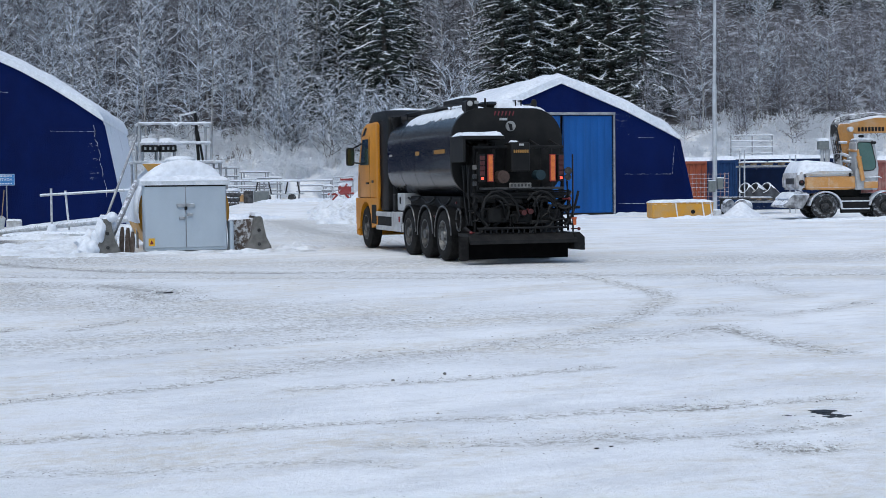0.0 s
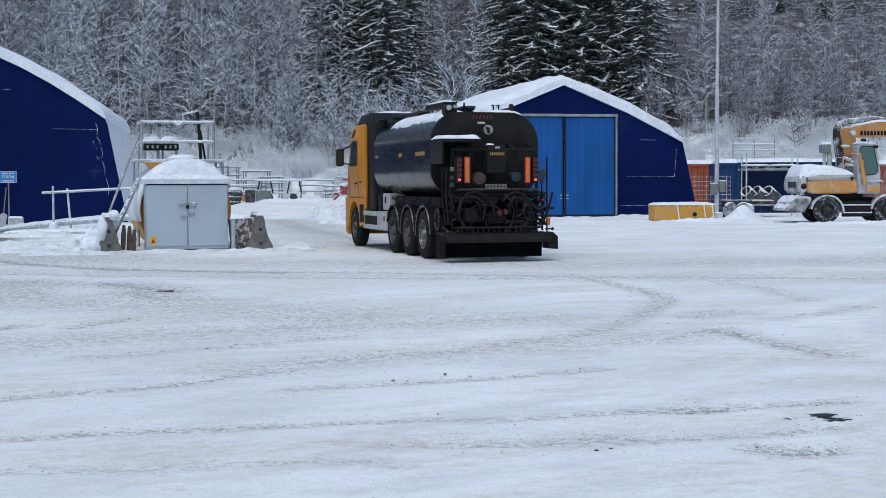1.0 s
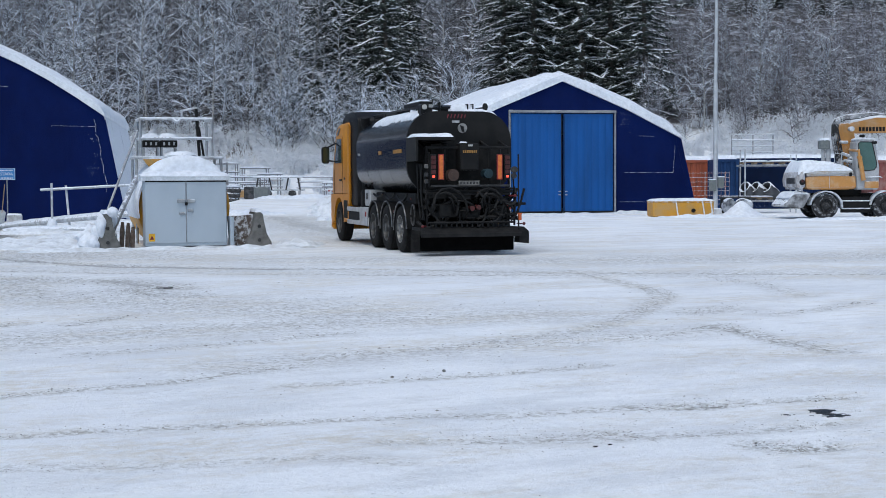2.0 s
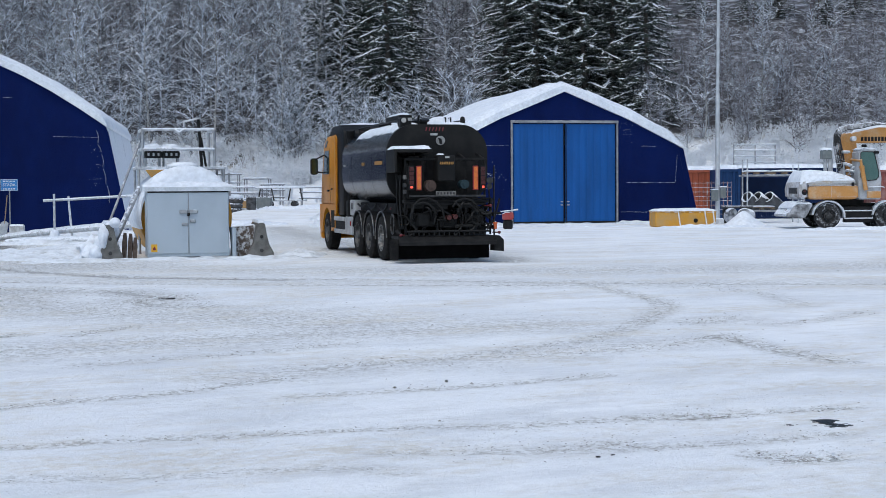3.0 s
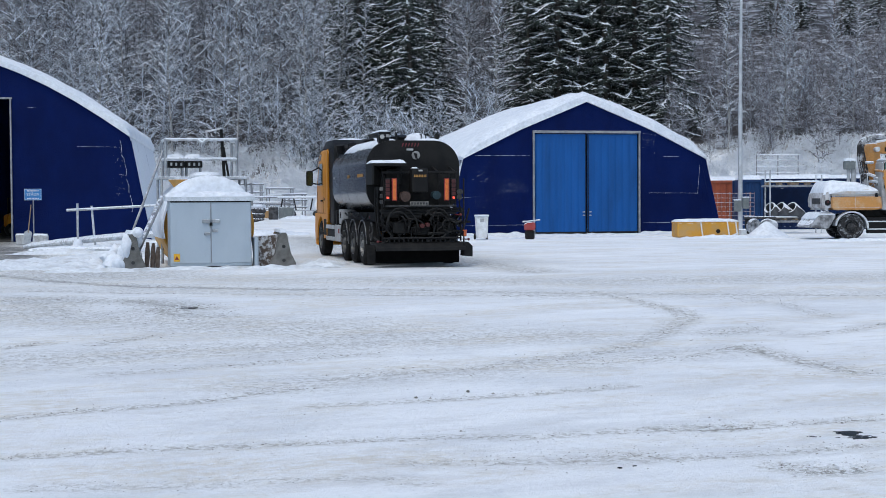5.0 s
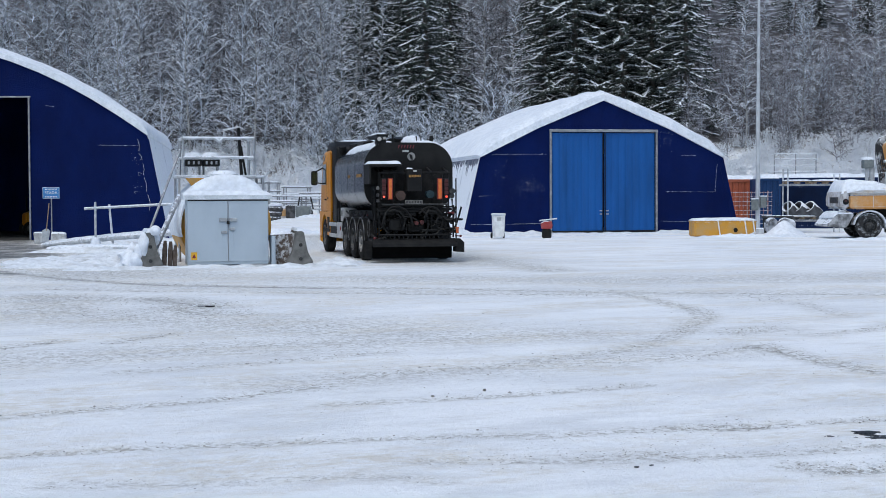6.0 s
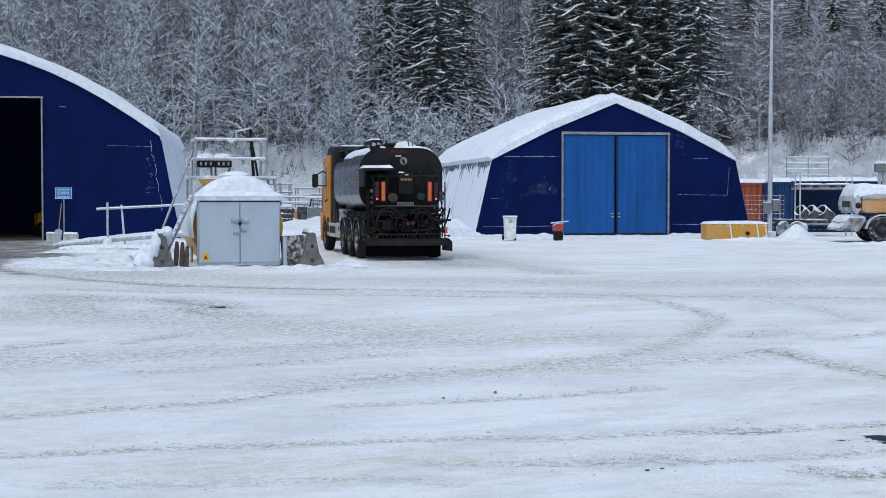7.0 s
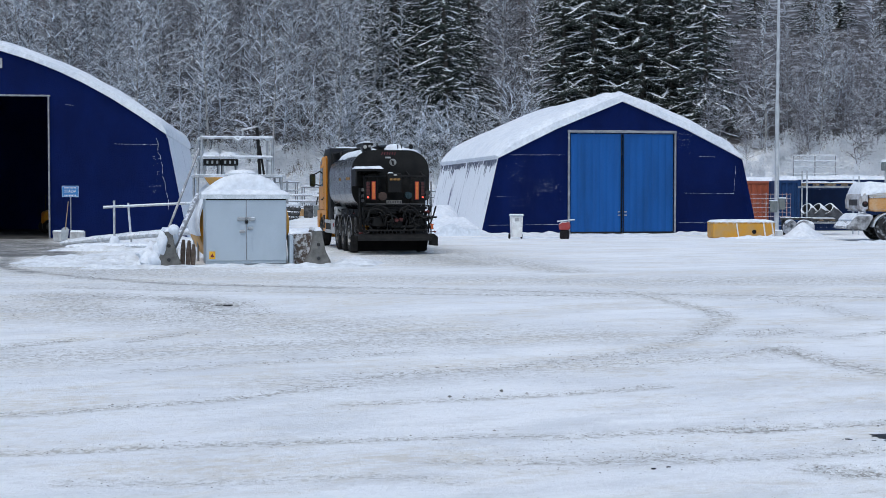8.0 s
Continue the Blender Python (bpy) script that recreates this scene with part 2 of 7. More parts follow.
def prism(bm, poly, lo, hi, axis=1):
    """The outline poly (two coordinates) drawn out along an axis: 0 x (poly in y, z), 1 y (poly in x, z), 2 z (poly in x, y)."""
    def at(p, w):
        return {0: (w, p[0], p[1]), 1: (p[0], w, p[1]), 2: (p[0], p[1], w)}[axis]
    a = [bm.verts.new(at(p, lo)) for p in poly]
    b = [bm.verts.new(at(p, hi)) for p in poly]
    n = len(poly)
    bm.faces.new(a[::-1])
    bm.faces.new(b)
    for i in range(n):
        bm.faces.new((a[i], a[(i + 1) % n], b[(i + 1) % n], b[i]))


def lathe(bm, prof, m, seg=20, caps=True):
    """A turned form: prof is (radius, height) rows about z, set by the pose m."""
    rings = []
    for r, z in prof:
        rings.append([bm.verts.new(m @ Vector((r * math.cos(k * math.tau / seg), r * math.sin(k * math.tau / seg), z))) for k in range(seg)])
    for a, b in zip(rings, rings[1:]):
        for k in range(seg):
            bm.faces.new((a[k], a[(k + 1) % seg], b[(k + 1) % seg], b[k]))
    if caps:
        bm.faces.new(rings[0][::-1])
        bm.faces.new(rings[-1])


def arch(cx, cy, w, h, r, n=5):
    """A rectangle's outline with round corners."""
    out = []
    for sx, sy, a0 in ((1, 1, 0), (-1, 1, 90), (-1, -1, 180), (1, -1, 270)):
        for k in range(n + 1):
            a = radians(a0 + 90 * k / n)
            out.append((cx + sx * (w / 2 - r) + r * math.cos(a), cy + sy * (h / 2 - r) + r * math.sin(a)))
    return out


def mesh_of(name, bm, material, angle=35):
    bmesh.ops.recalc_face_normals(bm, faces=bm.faces)
    me = bpy.data.meshes.new(name)
    bm.to_mesh(me)
    bm.free()
    me.materials.append(material)
    me.polygons.foreach_set("use_smooth", [True] * len(me.polygons))
    me.set_sharp_from_angle(angle=radians(angle))
    return me


def part(name, bm, material, parent=None, label="", angle=35):
    ob = new(name, mesh_of(name, bm, material, angle))
    ob.parent = parent
    return tagged(ob, label)


def thing(name, m, label, category, group=""):
    ob = new(name)
    ob.empty_display_size = 0.3
    ob.matrix_basis = m
    return tagged(ob, label, category, group)


def lone(name, bm, material, m, label, category, group="", kind="", angle=35):
    ob = part(name, bm, material, None, "", angle)
    ob.matrix_basis = m
    return tagged(ob, label, category, group, kind)


def words(name, text, size, material, parent, m, label="", depth=0.002):
    """Raised lettering in the built-in font, turned into a mesh."""
    cu = bpy.data.curves.new(name, "FONT")
    cu.body, cu.size, cu.extrude, cu.align_x, cu.align_y, cu.resolution_u = text, size, depth, "CENTER", "CENTER", 3
    tmp = bpy.data.objects.new(name, cu)
    scene.collection.objects.link(tmp)
    me = bpy.data.meshes.new_from_object(tmp.evaluated_get(bpy.context.evaluated_depsgraph_get()))
    bpy.data.objects.remove(tmp)
    me.materials.clear()
    me.materials.append(material)
    ob = new(name, me)
    ob.parent = parent
    ob.matrix_basis = m
    return tagged(ob, label)


BM = bmesh.new


def lumpy(bm, amount, size, seed=0.0):
    """Push the vertices about by smooth noise."""
    for v in bm.verts:
        p = v.co / size + Vector((seed, seed * 1.7, 3.1))
        v.co += Vector((noise.noise(p), noise.noise(p + Vector((7, 1, 3))), noise.noise(p + Vector((2, 9, 5))))) * amount


def snow_cap(bm, poly_fn, nx, ny, lumps=0.03, size=0.5, seed=0.0):
    """A closed quilt of snow: poly_fn(u, v) gives (x, y, low z, high z) for u, v in 0..1."""
    top, low = {}, {}
    for i in range(nx + 1):
        for j in range(ny + 1):
            x, y, a, b = poly_fn(i / nx, j / ny)
            b += lumps * noise.noise(Vector((x / size + seed, y / size, seed)))
            top[i, j] = bm.verts.new((x, y, max(a + 0.004, b)))
            low[i, j] = bm.verts.new((x, y, a))
    for i in range(nx):
        for j in range(ny):
            bm.faces.new((top[i, j], top[i + 1, j], top[i + 1, j + 1], top[i, j + 1]))
            bm.faces.new((low[i, j + 1], low[i + 1, j + 1], low[i + 1, j], low[i, j]))
    for i in range(nx):
        bm.faces.new((low[i, 0], low[i + 1, 0], top[i + 1, 0], top[i, 0]))
        bm.faces.new((top[i, ny], top[i + 1, ny], low[i + 1, ny], low[i, ny]))
    for j in range(ny):
        bm.faces.new((top[0, j], top[0, j + 1], low[0, j + 1], low[0, j]))
        bm.faces.new((low[nx, j], low[nx, j + 1], top[nx, j + 1], top[nx, j]))


def pillow(u, v, t, p=0.35):
    """Height of a snow cushion: full in the middle, rounded off at the rim."""
    e = min(1.0, min(u, 1 - u) * 8) * min(1.0, min(v, 1 - v) * 8)
    return t * (e ** p if e > 0 else 0.0)


# ---- the ground: one sheet, a packed snow yard that climbs into a wooded hillside ----
def ease(k):
    k = min(1.0, max(0.0, k))
    return k * k * (3 - 2 * k)


def hill(x, y):
    """Height of the ground."""
    k = ease((x + 13.8) / 1.8) * (1 - ease((x + 4.5) / 3.0))
    k += (1 - k) * ease((y - 88) / 8)
    z = 0.55 * ease((y - 66) / 26) * k
    d = y - (99 if x < 6 else 92)
    if d > 0:
        z += 4.6 * min(1.0, d / 20) ** 1.2 + (0.30 * (d - 20) if d > 20 else 0.0)
        z += min(1.0, d / 14) * 0.6 * noise.noise(Vector((x / 7, y / 7, 0)))
    return z


TRACKS = (  # width, strength, points
    (0.16, 0.9, ((2.16, 25.9), (2.73, 23.1), (3.07, 20.9), (3.02, 19.9), (2.34, 17.6))),
    (0.20, 0.7, ((2.34, 17.56), (1.61, 15.7), (0.83, 14.8), (0.07, 14.0), (-0.77, 13.5), (-1.16, 13.2))),
    (0.16, 1.0, ((3.64, 13.52), (3.35, 14.3), (3.09, 15.5), (2.99, 15.95))),
    (0.16, 0.55, ((2.99, 15.95), (2.44, 15.2), (1.54, 14.5), (0.8, 14.3))),
    (0.35, 0.6, ((3.52, 18.0), (2.95, 17.6))),
    (0.25, 0.45, ((4.89, 19.9), (4.8, 22.7), (4.27, 24.2))),
    (0.12, 0.75, ((-3.34, 10.9), (-2.91, 11.2), (-2.2, 11.65), (-1.7, 12.3), (-1.4, 12.6))),
    (0.08, 0.8, ((-2.71, 9.2), (-2.26, 9.4), (-1.3, 9.6), (-0.71, 9.75), (-0.11, 9.9), (0.43, 9.85))),
    (0.08, 0.75, ((0.43, 9.85), (0.95, 10.1), (2.02, 10.36), (2.99, 10.66))),
    (0.10, 1.15, ((1.45, 10.3), (1.64, 10.26), (1.98, 10.33))),
    (0.10, 1.0, ((1.85, 8.8), (2.05, 8.6), (2.33, 8.66))),
    (0.20, 0.95, ((-9.1, 30.0), (-6.4, 28.3), (-4.0, 27.1), (-0.9, 26.5), (2.1, 25.2), (9, 24.0))),
    (0.16, 0.95, ((-8.0, 26.6), (-4.8, 25.6), (-0.8, 24.9), (2.05, 24.6))),
    (0.5, 0.95, ((-5.5, 23.9), (-4.73, 22.9), (-4.14, 22.1))),
    (0.22, 0.95, ((-4.5, 22.4), (-4.14, 22.1))),
    (0.4, 0.9, ((-4.71, 21.9), (-3.94, 20.6), (-3.45, 20.5))),
    (0.7, 0.84, ((-7.3, 62), (-5.1, 50.3), (-3.3, 44.5), (-2.2, 39.9))),
    (0.7, 0.84, ((-5.3, 62), (-3.1, 50.3), (-1.3, 44.5), (-0.2, 39.9), (1.5, 33))),
    (0.10, 0.5, ((-2.5, 8.15), (-1.9, 8.2), (-0.62, 8.44), (-0.28, 8.25))),
    (0.15, 0.8, ((-4.2, 16.5), (-3.8, 17.5))),
    (0.8, 0.86, ((-7.5, 24.5), (-6.3, 23.8))),
    (0.5, 0.45, ((-12, 31), (-8, 29), (-2, 28), (6, 28), (14, 30))),
    (0.6, 0.8, ((-20.5, 57), (-16, 50), (-12, 41), (-9, 33))),
    (0.6, 0.7, ((-22.5, 57), (-18, 49), (-14, 40), (-11, 32))),
    (2.2, 1.75, ((-21.5, 62), (-18.6, 54.0), (-16.4, 48.0), (-14.6, 43.0))),
    (0.9, 1.3, ((-17.6, 52.5), (-14.8, 50.5))),
    (0.5, 1.1, ((-15.2, 45.5), (-13.8, 40.6), (-12.3, 35.4), (-10.4, 32))),
    (0.8, 0.8, ((-7.6, 24.6), (-6.7, 22.6), (-6.2, 21.0))),
    (0.38, 1.02, ((-13.5, 36.5), (-8.7, 30.2), (-6.2, 27.8), (-3, 26.8))),
    (0.2, 0.9, ((-5.6, 15.5), (-4.9, 16.6))),
    (1.5, 0.60, ((-9.0, 21.5), (-6.0, 20.5), (-3.6, 19.4), (-1.2, 17.8))),
    (0.9, 0.55, ((-5.0, 14.5), (-3.2, 15.6), (-1.5, 16.4), (1.0, 17.4))),
    (1.2, 0.50, ((-10, 27.5), (-4, 26.2), (2, 25.0), (9, 24.6))),
    (2.0, 0.93, ((-7.5, 66), (-5.0, 53), (-2.6, 44), (-0.8, 37))),
    (2.6, 0.84, ((-20, 58), (-15.5, 47), (-11.5, 38), (-8, 32))),
    (1.8, 0.62, ((-11.5, 33.5), (-9.5, 33), (-4, 30), (3, 29), (12, 31))),
    (0.55, 0.45, ((-1.8, 12.7), (-0.3, 13.6), (0.9, 14.4), (2.2, 15.2))),
    (0.12, 0.8, ((-5.0, 10.2), (-4.2, 10.6), (-3.3, 10.9))),
    (0.08, 0.8, ((-4.2, 8.7), (-3.4, 9.0), (-2.7, 9.2))),
    (0.10, 0.7, ((-1.2, 11.4), (0.2, 11.9), (1.4, 12.6))),
    (0.10, 0.6, ((0.9, 9.0), (1.6, 9.1), (2.6, 9.5))),
    (0.09, 0.7, ((-0.4, 8.9), (0.6, 9.0), (1.1, 9.2))),
    (0.18, 0.5, ((-3.4, 13.6), (-2.2, 14.4), (-1.0, 15.4))),
    (0.16, 0.5, ((3.9, 17.2), (4.6, 17.8), (5.4, 18.8))),
    (0.35, 0.5, ((-6.5, 20.0), (-5.2, 20.6), (-4.0, 21.4))),
)


def ground_mesh():
    xs = np.concatenate([-np.geomspace(700, 14.2, 26), np.arange(-14, 14.01, 0.16), np.geomspace(14.2, 700, 26)])
    ys = np.concatenate([[-300, -80, -20, -4], np.arange(0, 6, 1.0), np.arange(6, 32, 0.14), np.arange(32, 60, 0.4),
                         np.arange(60, 150, 1.2), np.geomspace(150, 1500, 16)])
    X, Y = np.meshgrid(xs, ys)
    dirt = np.zeros_like(X)
    for w, s, pts in TRACKS:
        for (ax, ay), (bx, by) in zip(pts, pts[1:]):
            dx, dy = bx - ax, by - ay
            k = np.clip(((X - ax) * dx + (Y - ay) * dy) / (dx * dx + dy * dy), 0, 1)
            d = np.hypot(X - ax - k * dx, Y - ay - k * dy)
            dirt = np.maximum(dirt, s * np.exp(-(d / (w * 1.15)) ** 2))
    wide, deep = X.shape[1], X.shape[0]
    Z = np.array([hill(x, y) for x, y in zip(X.ravel(), Y.ravel())]).reshape(X.shape)
    Z = Z - 0.018 * dirt * (Y < 80)
    near = (Y > 4) & (Y < 70) & (np.abs(X) < 30)
    Z[near] += [0.010 * noise.noise(Vector((x * 0.9, y * 1.6, 5))) for x, y in zip(X[near], Y[near])]
    me = bpy.data.meshes.new("ground")
    n = wide * deep
    me.vertices.add(n)
    me.vertices.foreach_set("co", np.stack([X, Y, Z], -1).astype(np.float32).ravel())
    i = (np.arange(deep - 1)[:, None] * wide + np.arange(wide - 1)).ravel()
    q = np.stack([i, i + 1, i + 1 + wide, i + wide], -1).ravel().astype(np.int32)
    me.loops.add(len(q))
    me.loops.foreach_set("vertex_index", q)
    me.polygons.add(len(i))
    me.polygons.foreach_set("loop_start", np.arange(0, len(q), 4, dtype=np.int32))
    me.update()
    me.validate()
    me.polygons.foreach_set("use_smooth", [True] * len(i))
    at = me.attributes.new("dirt", "FLOAT", "POINT")
    at.data.foreach_set("value", dirt.astype(np.float32).ravel())
    return me


def ground_material():
    m = bpy.data.materials.new("packed_snow")
    m.use_nodes = True
    nt = m.node_tree
    b = nt.nodes["Principled BSDF"]
    geo = nt.nodes.new("ShaderNodeNewGeometry")

    def noisy(scale, stretch, turn, detail=6.0, rough=0.6):
        rot = node(nt, "ShaderNodeMapping", Rotation=(0, 0, radians(turn)))
        nt.links.new(geo.outputs["Position"], rot.inputs[0])
        mp = node(nt, "ShaderNodeMapping", Scale=stretch)
        nt.links.new(rot.outputs[0], mp.inputs[0])
        n = node(nt, "ShaderNodeTexNoise", Scale=scale, Detail=detail, Roughness=rough)
        nt.links.new(mp.outputs[0], n.inputs["Vector"])
        return n.outputs[0]
    broad = noisy(0.22, (1, 1.4, 1), 20, 4)
    streak = noisy(1.1, (0.55, 1.35, 1), -30, 10, 0.72)
    streak2 = noisy(2.2, (0.5, 1.3, 1), -24, 10, 0.76)
    smear = noisy(7.0, (0.75, 1.1, 1), -27, 7, 0.75)
    grit = noisy(42, (1, 1, 1), 0, 5, 0.75)
    pebble = noisy(9, (1, 1, 1), 0, 4, 0.7)
    at = nt.nodes.new("ShaderNodeAttribute")
    at.attribute_name = "dirt"
    col = mixed(nt, ramp(nt, broad, ((0.35, 0.0), (0.65, 1.0))).outputs[0], (0.90, 0.915, 0.935), (0.80, 0.82, 0.85))
    packed = calc(nt, "MULTIPLY", ramp(nt, streak, ((0.48, 0.0), (0.60, 1.0))).outputs[0], 0.50)
    col = mixed(nt, packed, col, (0.65, 0.67, 0.695))
    packed2 = calc(nt, "MULTIPLY", ramp(nt, streak2, ((0.54, 0.0), (0.68, 1.0))).outputs[0], 0.42)
    col = mixed(nt, packed2, col, (0.60, 0.59, 0.56))
    crumb = noisy(26, (0.9, 1.0, 1), -20, 5, 0.7)
    tread = calc(nt, "MULTIPLY", ramp(nt, pebble, ((0.42, 0.05), (0.54, 1.0))).outputs[0], ramp(nt, crumb, ((0.44, 0.12), (0.54, 1.0))).outputs[0])
    d = calc(nt, "MULTIPLY", at.outputs["Fac"], tread)
    col = mixed(nt, calc(nt, "MULTIPLY", at.outputs["Fac"], 0.19), col, (0.58, 0.57, 0.53))
    col = mixed(nt, calc(nt, "MINIMUM", calc(nt, "MULTIPLY", d, 1.2), 0.9), col, (0.30, 0.285, 0.25))
    worn = calc(nt, "MULTIPLY", ramp(nt, calc(nt, "MULTIPLY", at.outputs["Fac"], 0.7), ((0.60, 0.0), (0.78, 1.0))).outputs[0], ramp(nt, streak2, ((0.38, 0.0), (0.52, 1.0))).outputs[0])
    col = mixed(nt, worn, col, (0.085, 0.083, 0.082))
    fleck = calc(nt, "MULTIPLY", ramp(nt, smear, ((0.57, 0.0), (0.65, 1.0))).outputs[0], calc(nt, "ADD", 0.18, calc(nt, "MULTIPLY", packed2, 1.1)))
    col = mixed(nt, fleck, col, (0.44, 0.44, 0.43))
    # sandy stains and scattered dark crumbs in loose patches
    sandy = calc(nt, "MULTIPLY", ramp(nt, noisy(0.55, (0.6, 1.2, 1), -24, 5, 0.65), ((0.48, 0.0), (0.62, 1.0))).outputs[0], ramp(nt, smear, ((0.40, 0.0), (0.58, 0.7))).outputs[0])
    col = mixed(nt, sandy, col, (0.66, 0.62, 0.54))
    strewn = calc(nt, "MULTIPLY", ramp(nt, noisy(0.8, (0.5, 1.3, 1), -26, 6, 0.7), ((0.50, 0.0), (0.60, 1.0))).outputs[0], ramp(nt, crumb, ((0.60, 0.0), (0.66, 0.75))).outputs[0])
    col = mixed(nt, strewn, col, (0.27, 0.265, 0.26))
    speck = ramp(nt, calc(nt, "ADD", grit, calc(nt, "MULTIPLY", calc(nt, "ADD", d, calc(nt, "MULTIPLY", packed2, 0.25)), 0.16)), ((0.64, 0.0), (0.70, 1.0))).outputs[0]
    col = mixed(nt, calc(nt, "MULTIPLY", speck, 0.7), col, (0.13, 0.125, 0.12))
    # the floor of the wood: dark litter with patches of snow
    sep = nt.nodes.new("ShaderNodeSeparateXYZ")
    nt.links.new(geo.outputs["Position"], sep.inputs[0])
    edge = calc(nt, "ADD", sep.outputs[1], calc(nt, "MULTIPLY", noisy(0.25, (1, 1, 1), 0), 10))
    wood = ramp(nt, calc(nt, "DIVIDE", edge, 200.0), ((0.575, 0.0), (0.60, 1.0))).outputs[0]
    litter = mixed(nt, ramp(nt, noisy(0.8, (1, 1, 1), 0), ((0.50, 0.0), (0.66, 1.0))).outputs[0], (0.040, 0.035, 0.036), (0.40, 0.42, 0.46))
    col = mixed(nt, wood, col, litter)
    nt.links.new(col, b.inputs["Base Color"])
    nt.links.new(calc(nt, "SUBTRACT", 0.78, calc(nt, "MULTIPLY", packed, 0.5)), b.inputs["Roughness"])
    bp = node(nt, "ShaderNodeBump", Strength=0.5, Distance=0.05)
    nt.links.new(calc(nt, "ADD", calc(nt, "MULTIPLY", grit, 0.5), calc(nt, "ADD", calc(nt, "ADD", pebble, calc(nt, "MULTIPLY", smear, 1.2)), calc(nt, "MULTIPLY", streak, 1.5))), bp.inputs["Height"])
    nt.links.new(bp.outputs[0], b.inputs["Normal"])
    return m


ground = tagged(new("ground", ground_mesh()), "packed white snow yard with grey tyre tracks and grit", "ground", kind="structure")
ground.data.materials.append(ground_material())


# ---- fabric halls ----
def roofline(profile, n=6):
    """Right half of a hall's outline, eave to ridge, with the points between filled in, mirrored to the left."""
    right = []
    for (ax, az), (bx, bz) in zip(profile, profile[1:]):
        right += [(ax + (bx - ax) * k / n, az + (bz - az) * k / n) for k in range(n)]
    right.append(profile[-1])
    return [(-x, z) for x, z in right[:-1]] + right[::-1]


def gable(bm, outline, base, d0, d1, x0, x1, top):
    """An end wall with an opening from x0 to x1 and up to top."""
    def height(x):
        for (ax, az), (bx, bz) in zip(outline, outline[1:]):
            if ax <= x <= bx:
                return az + (bz - az) * (x - ax) / max(bx - ax, 1e-6)
        return 0.0
    e = outline[0][0]
    left = [(-base, 0)] + [(x, z) for x, z in outline if x < x0 - 0.01] + [(x0, height(x0)), (x0, 0)]
    right = [(x1, 0), (x1, height(x1))] + [(x, z) for x, z in outline if x > x1 + 0.01] + [(base, 0)]
    over = [(x0, top), (x0, height(x0))] + [(x, z) for x, z in outline if x0 + 0.01 < x < x1 - 0.01] + [(x1, height(x1)), (x1, top)]
    for poly in (left, right, over):
        prism(bm, poly[::-1], d0, d1, 1)


def hall(m, profile, base, length, door, snow, label, side_label, side="tarp_roof"):
    """A fabric hall: profile is the right half from eave to ridge, base the half width at the ground; door (x0, x1, height)."""
    h = thing("storage_hall", m, label, "storage hall", "fabric halls")
    outline = roofline(profile)
    bm = BM()
    gable(bm, outline, base, 0.0, 0.06, *door)
    part("front_wall", bm, M["tarp"], h, "dark blue tarpaulin end wall")
    bm = BM()
    prism(bm, [(-base, 0)] + outline + [(base, 0)], length - 0.06, length, 1)
    part("back_wall", bm, M["tarp"], h)
    ex, ez = outline[-1]
    for s in (-1, 1):
        bm = BM()
        prism(bm, [(s * base, 0), (s * ex, ez), (s * (ex - 0.06), ez), (s * (base - 0.06), 0)], 0.062, length - 0.062, 1)
        part("side_wall", bm, M[side], h, side_label)
    bm = BM()
    inner = [(x * 0.99, z - 0.06) for x, z in outline]
    for (a, b), (c, d) in zip(zip(outline, outline[1:]), zip(inner, inner[1:])):
        prism(bm, [a, b, d, c], 0.062, length - 0.062, 1)
    part("roof", bm, M["tarp_roof"], h)
    # snow lying on the roof, thick and rounded at the front edge
    bm = BM()
    n = len(outline) - 1
    rows = 26
    grid = {}
    for j in range(rows + 1):
        y = -0.10 + (length + 0.2) * j / rows
        edge = min(1.0, (y + 0.10) / 0.35 + 0.55)
        for i, (x, z) in enumerate(outline):
            t = snow * edge * (0.30 if i in (0, n) else 0.75 if i in (1, n - 1) else 1.0)
            a = outline[max(i - 1, 0)]
            b = outline[min(i + 1, n)]
            k = Vector((-(b[1] - a[1]), b[0] - a[0])).normalized()
            t *= 1 + 0.22 * noise.noise(Vector((x * 0.6, y * 0.5, 2)))
            grid[i, j] = (bm.verts.new((x + k.x * t, y, z + k.y * t)), bm.verts.new((x + k.x * 0.012, y, z + k.y * 0.012)))
    for i in range(n):
        for j in range(rows):
            for s in (0, 1):
                bm.faces.new((grid[i, j][s], grid[i + 1, j][s], grid[i + 1, j + 1][s], grid[i, j + 1][s]))
        for j in (0, rows):
            bm.faces.new((grid[i, j][0], grid[i + 1, j][0], grid[i + 1, j][1], grid[i, j][1]))
    for i in (0, n):
        for j in range(rows):
            bm.faces.new((grid[i, j][0], grid[i, j + 1][0], grid[i, j + 1][1], grid[i, j][1]))
    lone("roof_snow", bm, M["snow"], m, "thick white snow lying on the fabric hall's roof", "snow", angle=60)
    return h


def seam(h, pts, r=0.018, name="seam"):
    bm = BM()
    tube(bm, pts, r, 5)
    part(name, bm, M["frost_line"], h, "frosted seam of the tarpaulin")


HALL_R = pose(5.55, 67.9, 0, 0, 0, 13)
hr = hall(HALL_R, ((5.85, 3.5), (3.1, 4.85), (0.0, 6.12)), 6.65, 14.0, (-2.5, 2.5, 4.66), 0.56,
          "dark blue fabric storage hall with closed blue doors", "blue tarpaulin side wall plastered with snow", "tarp_streaked")


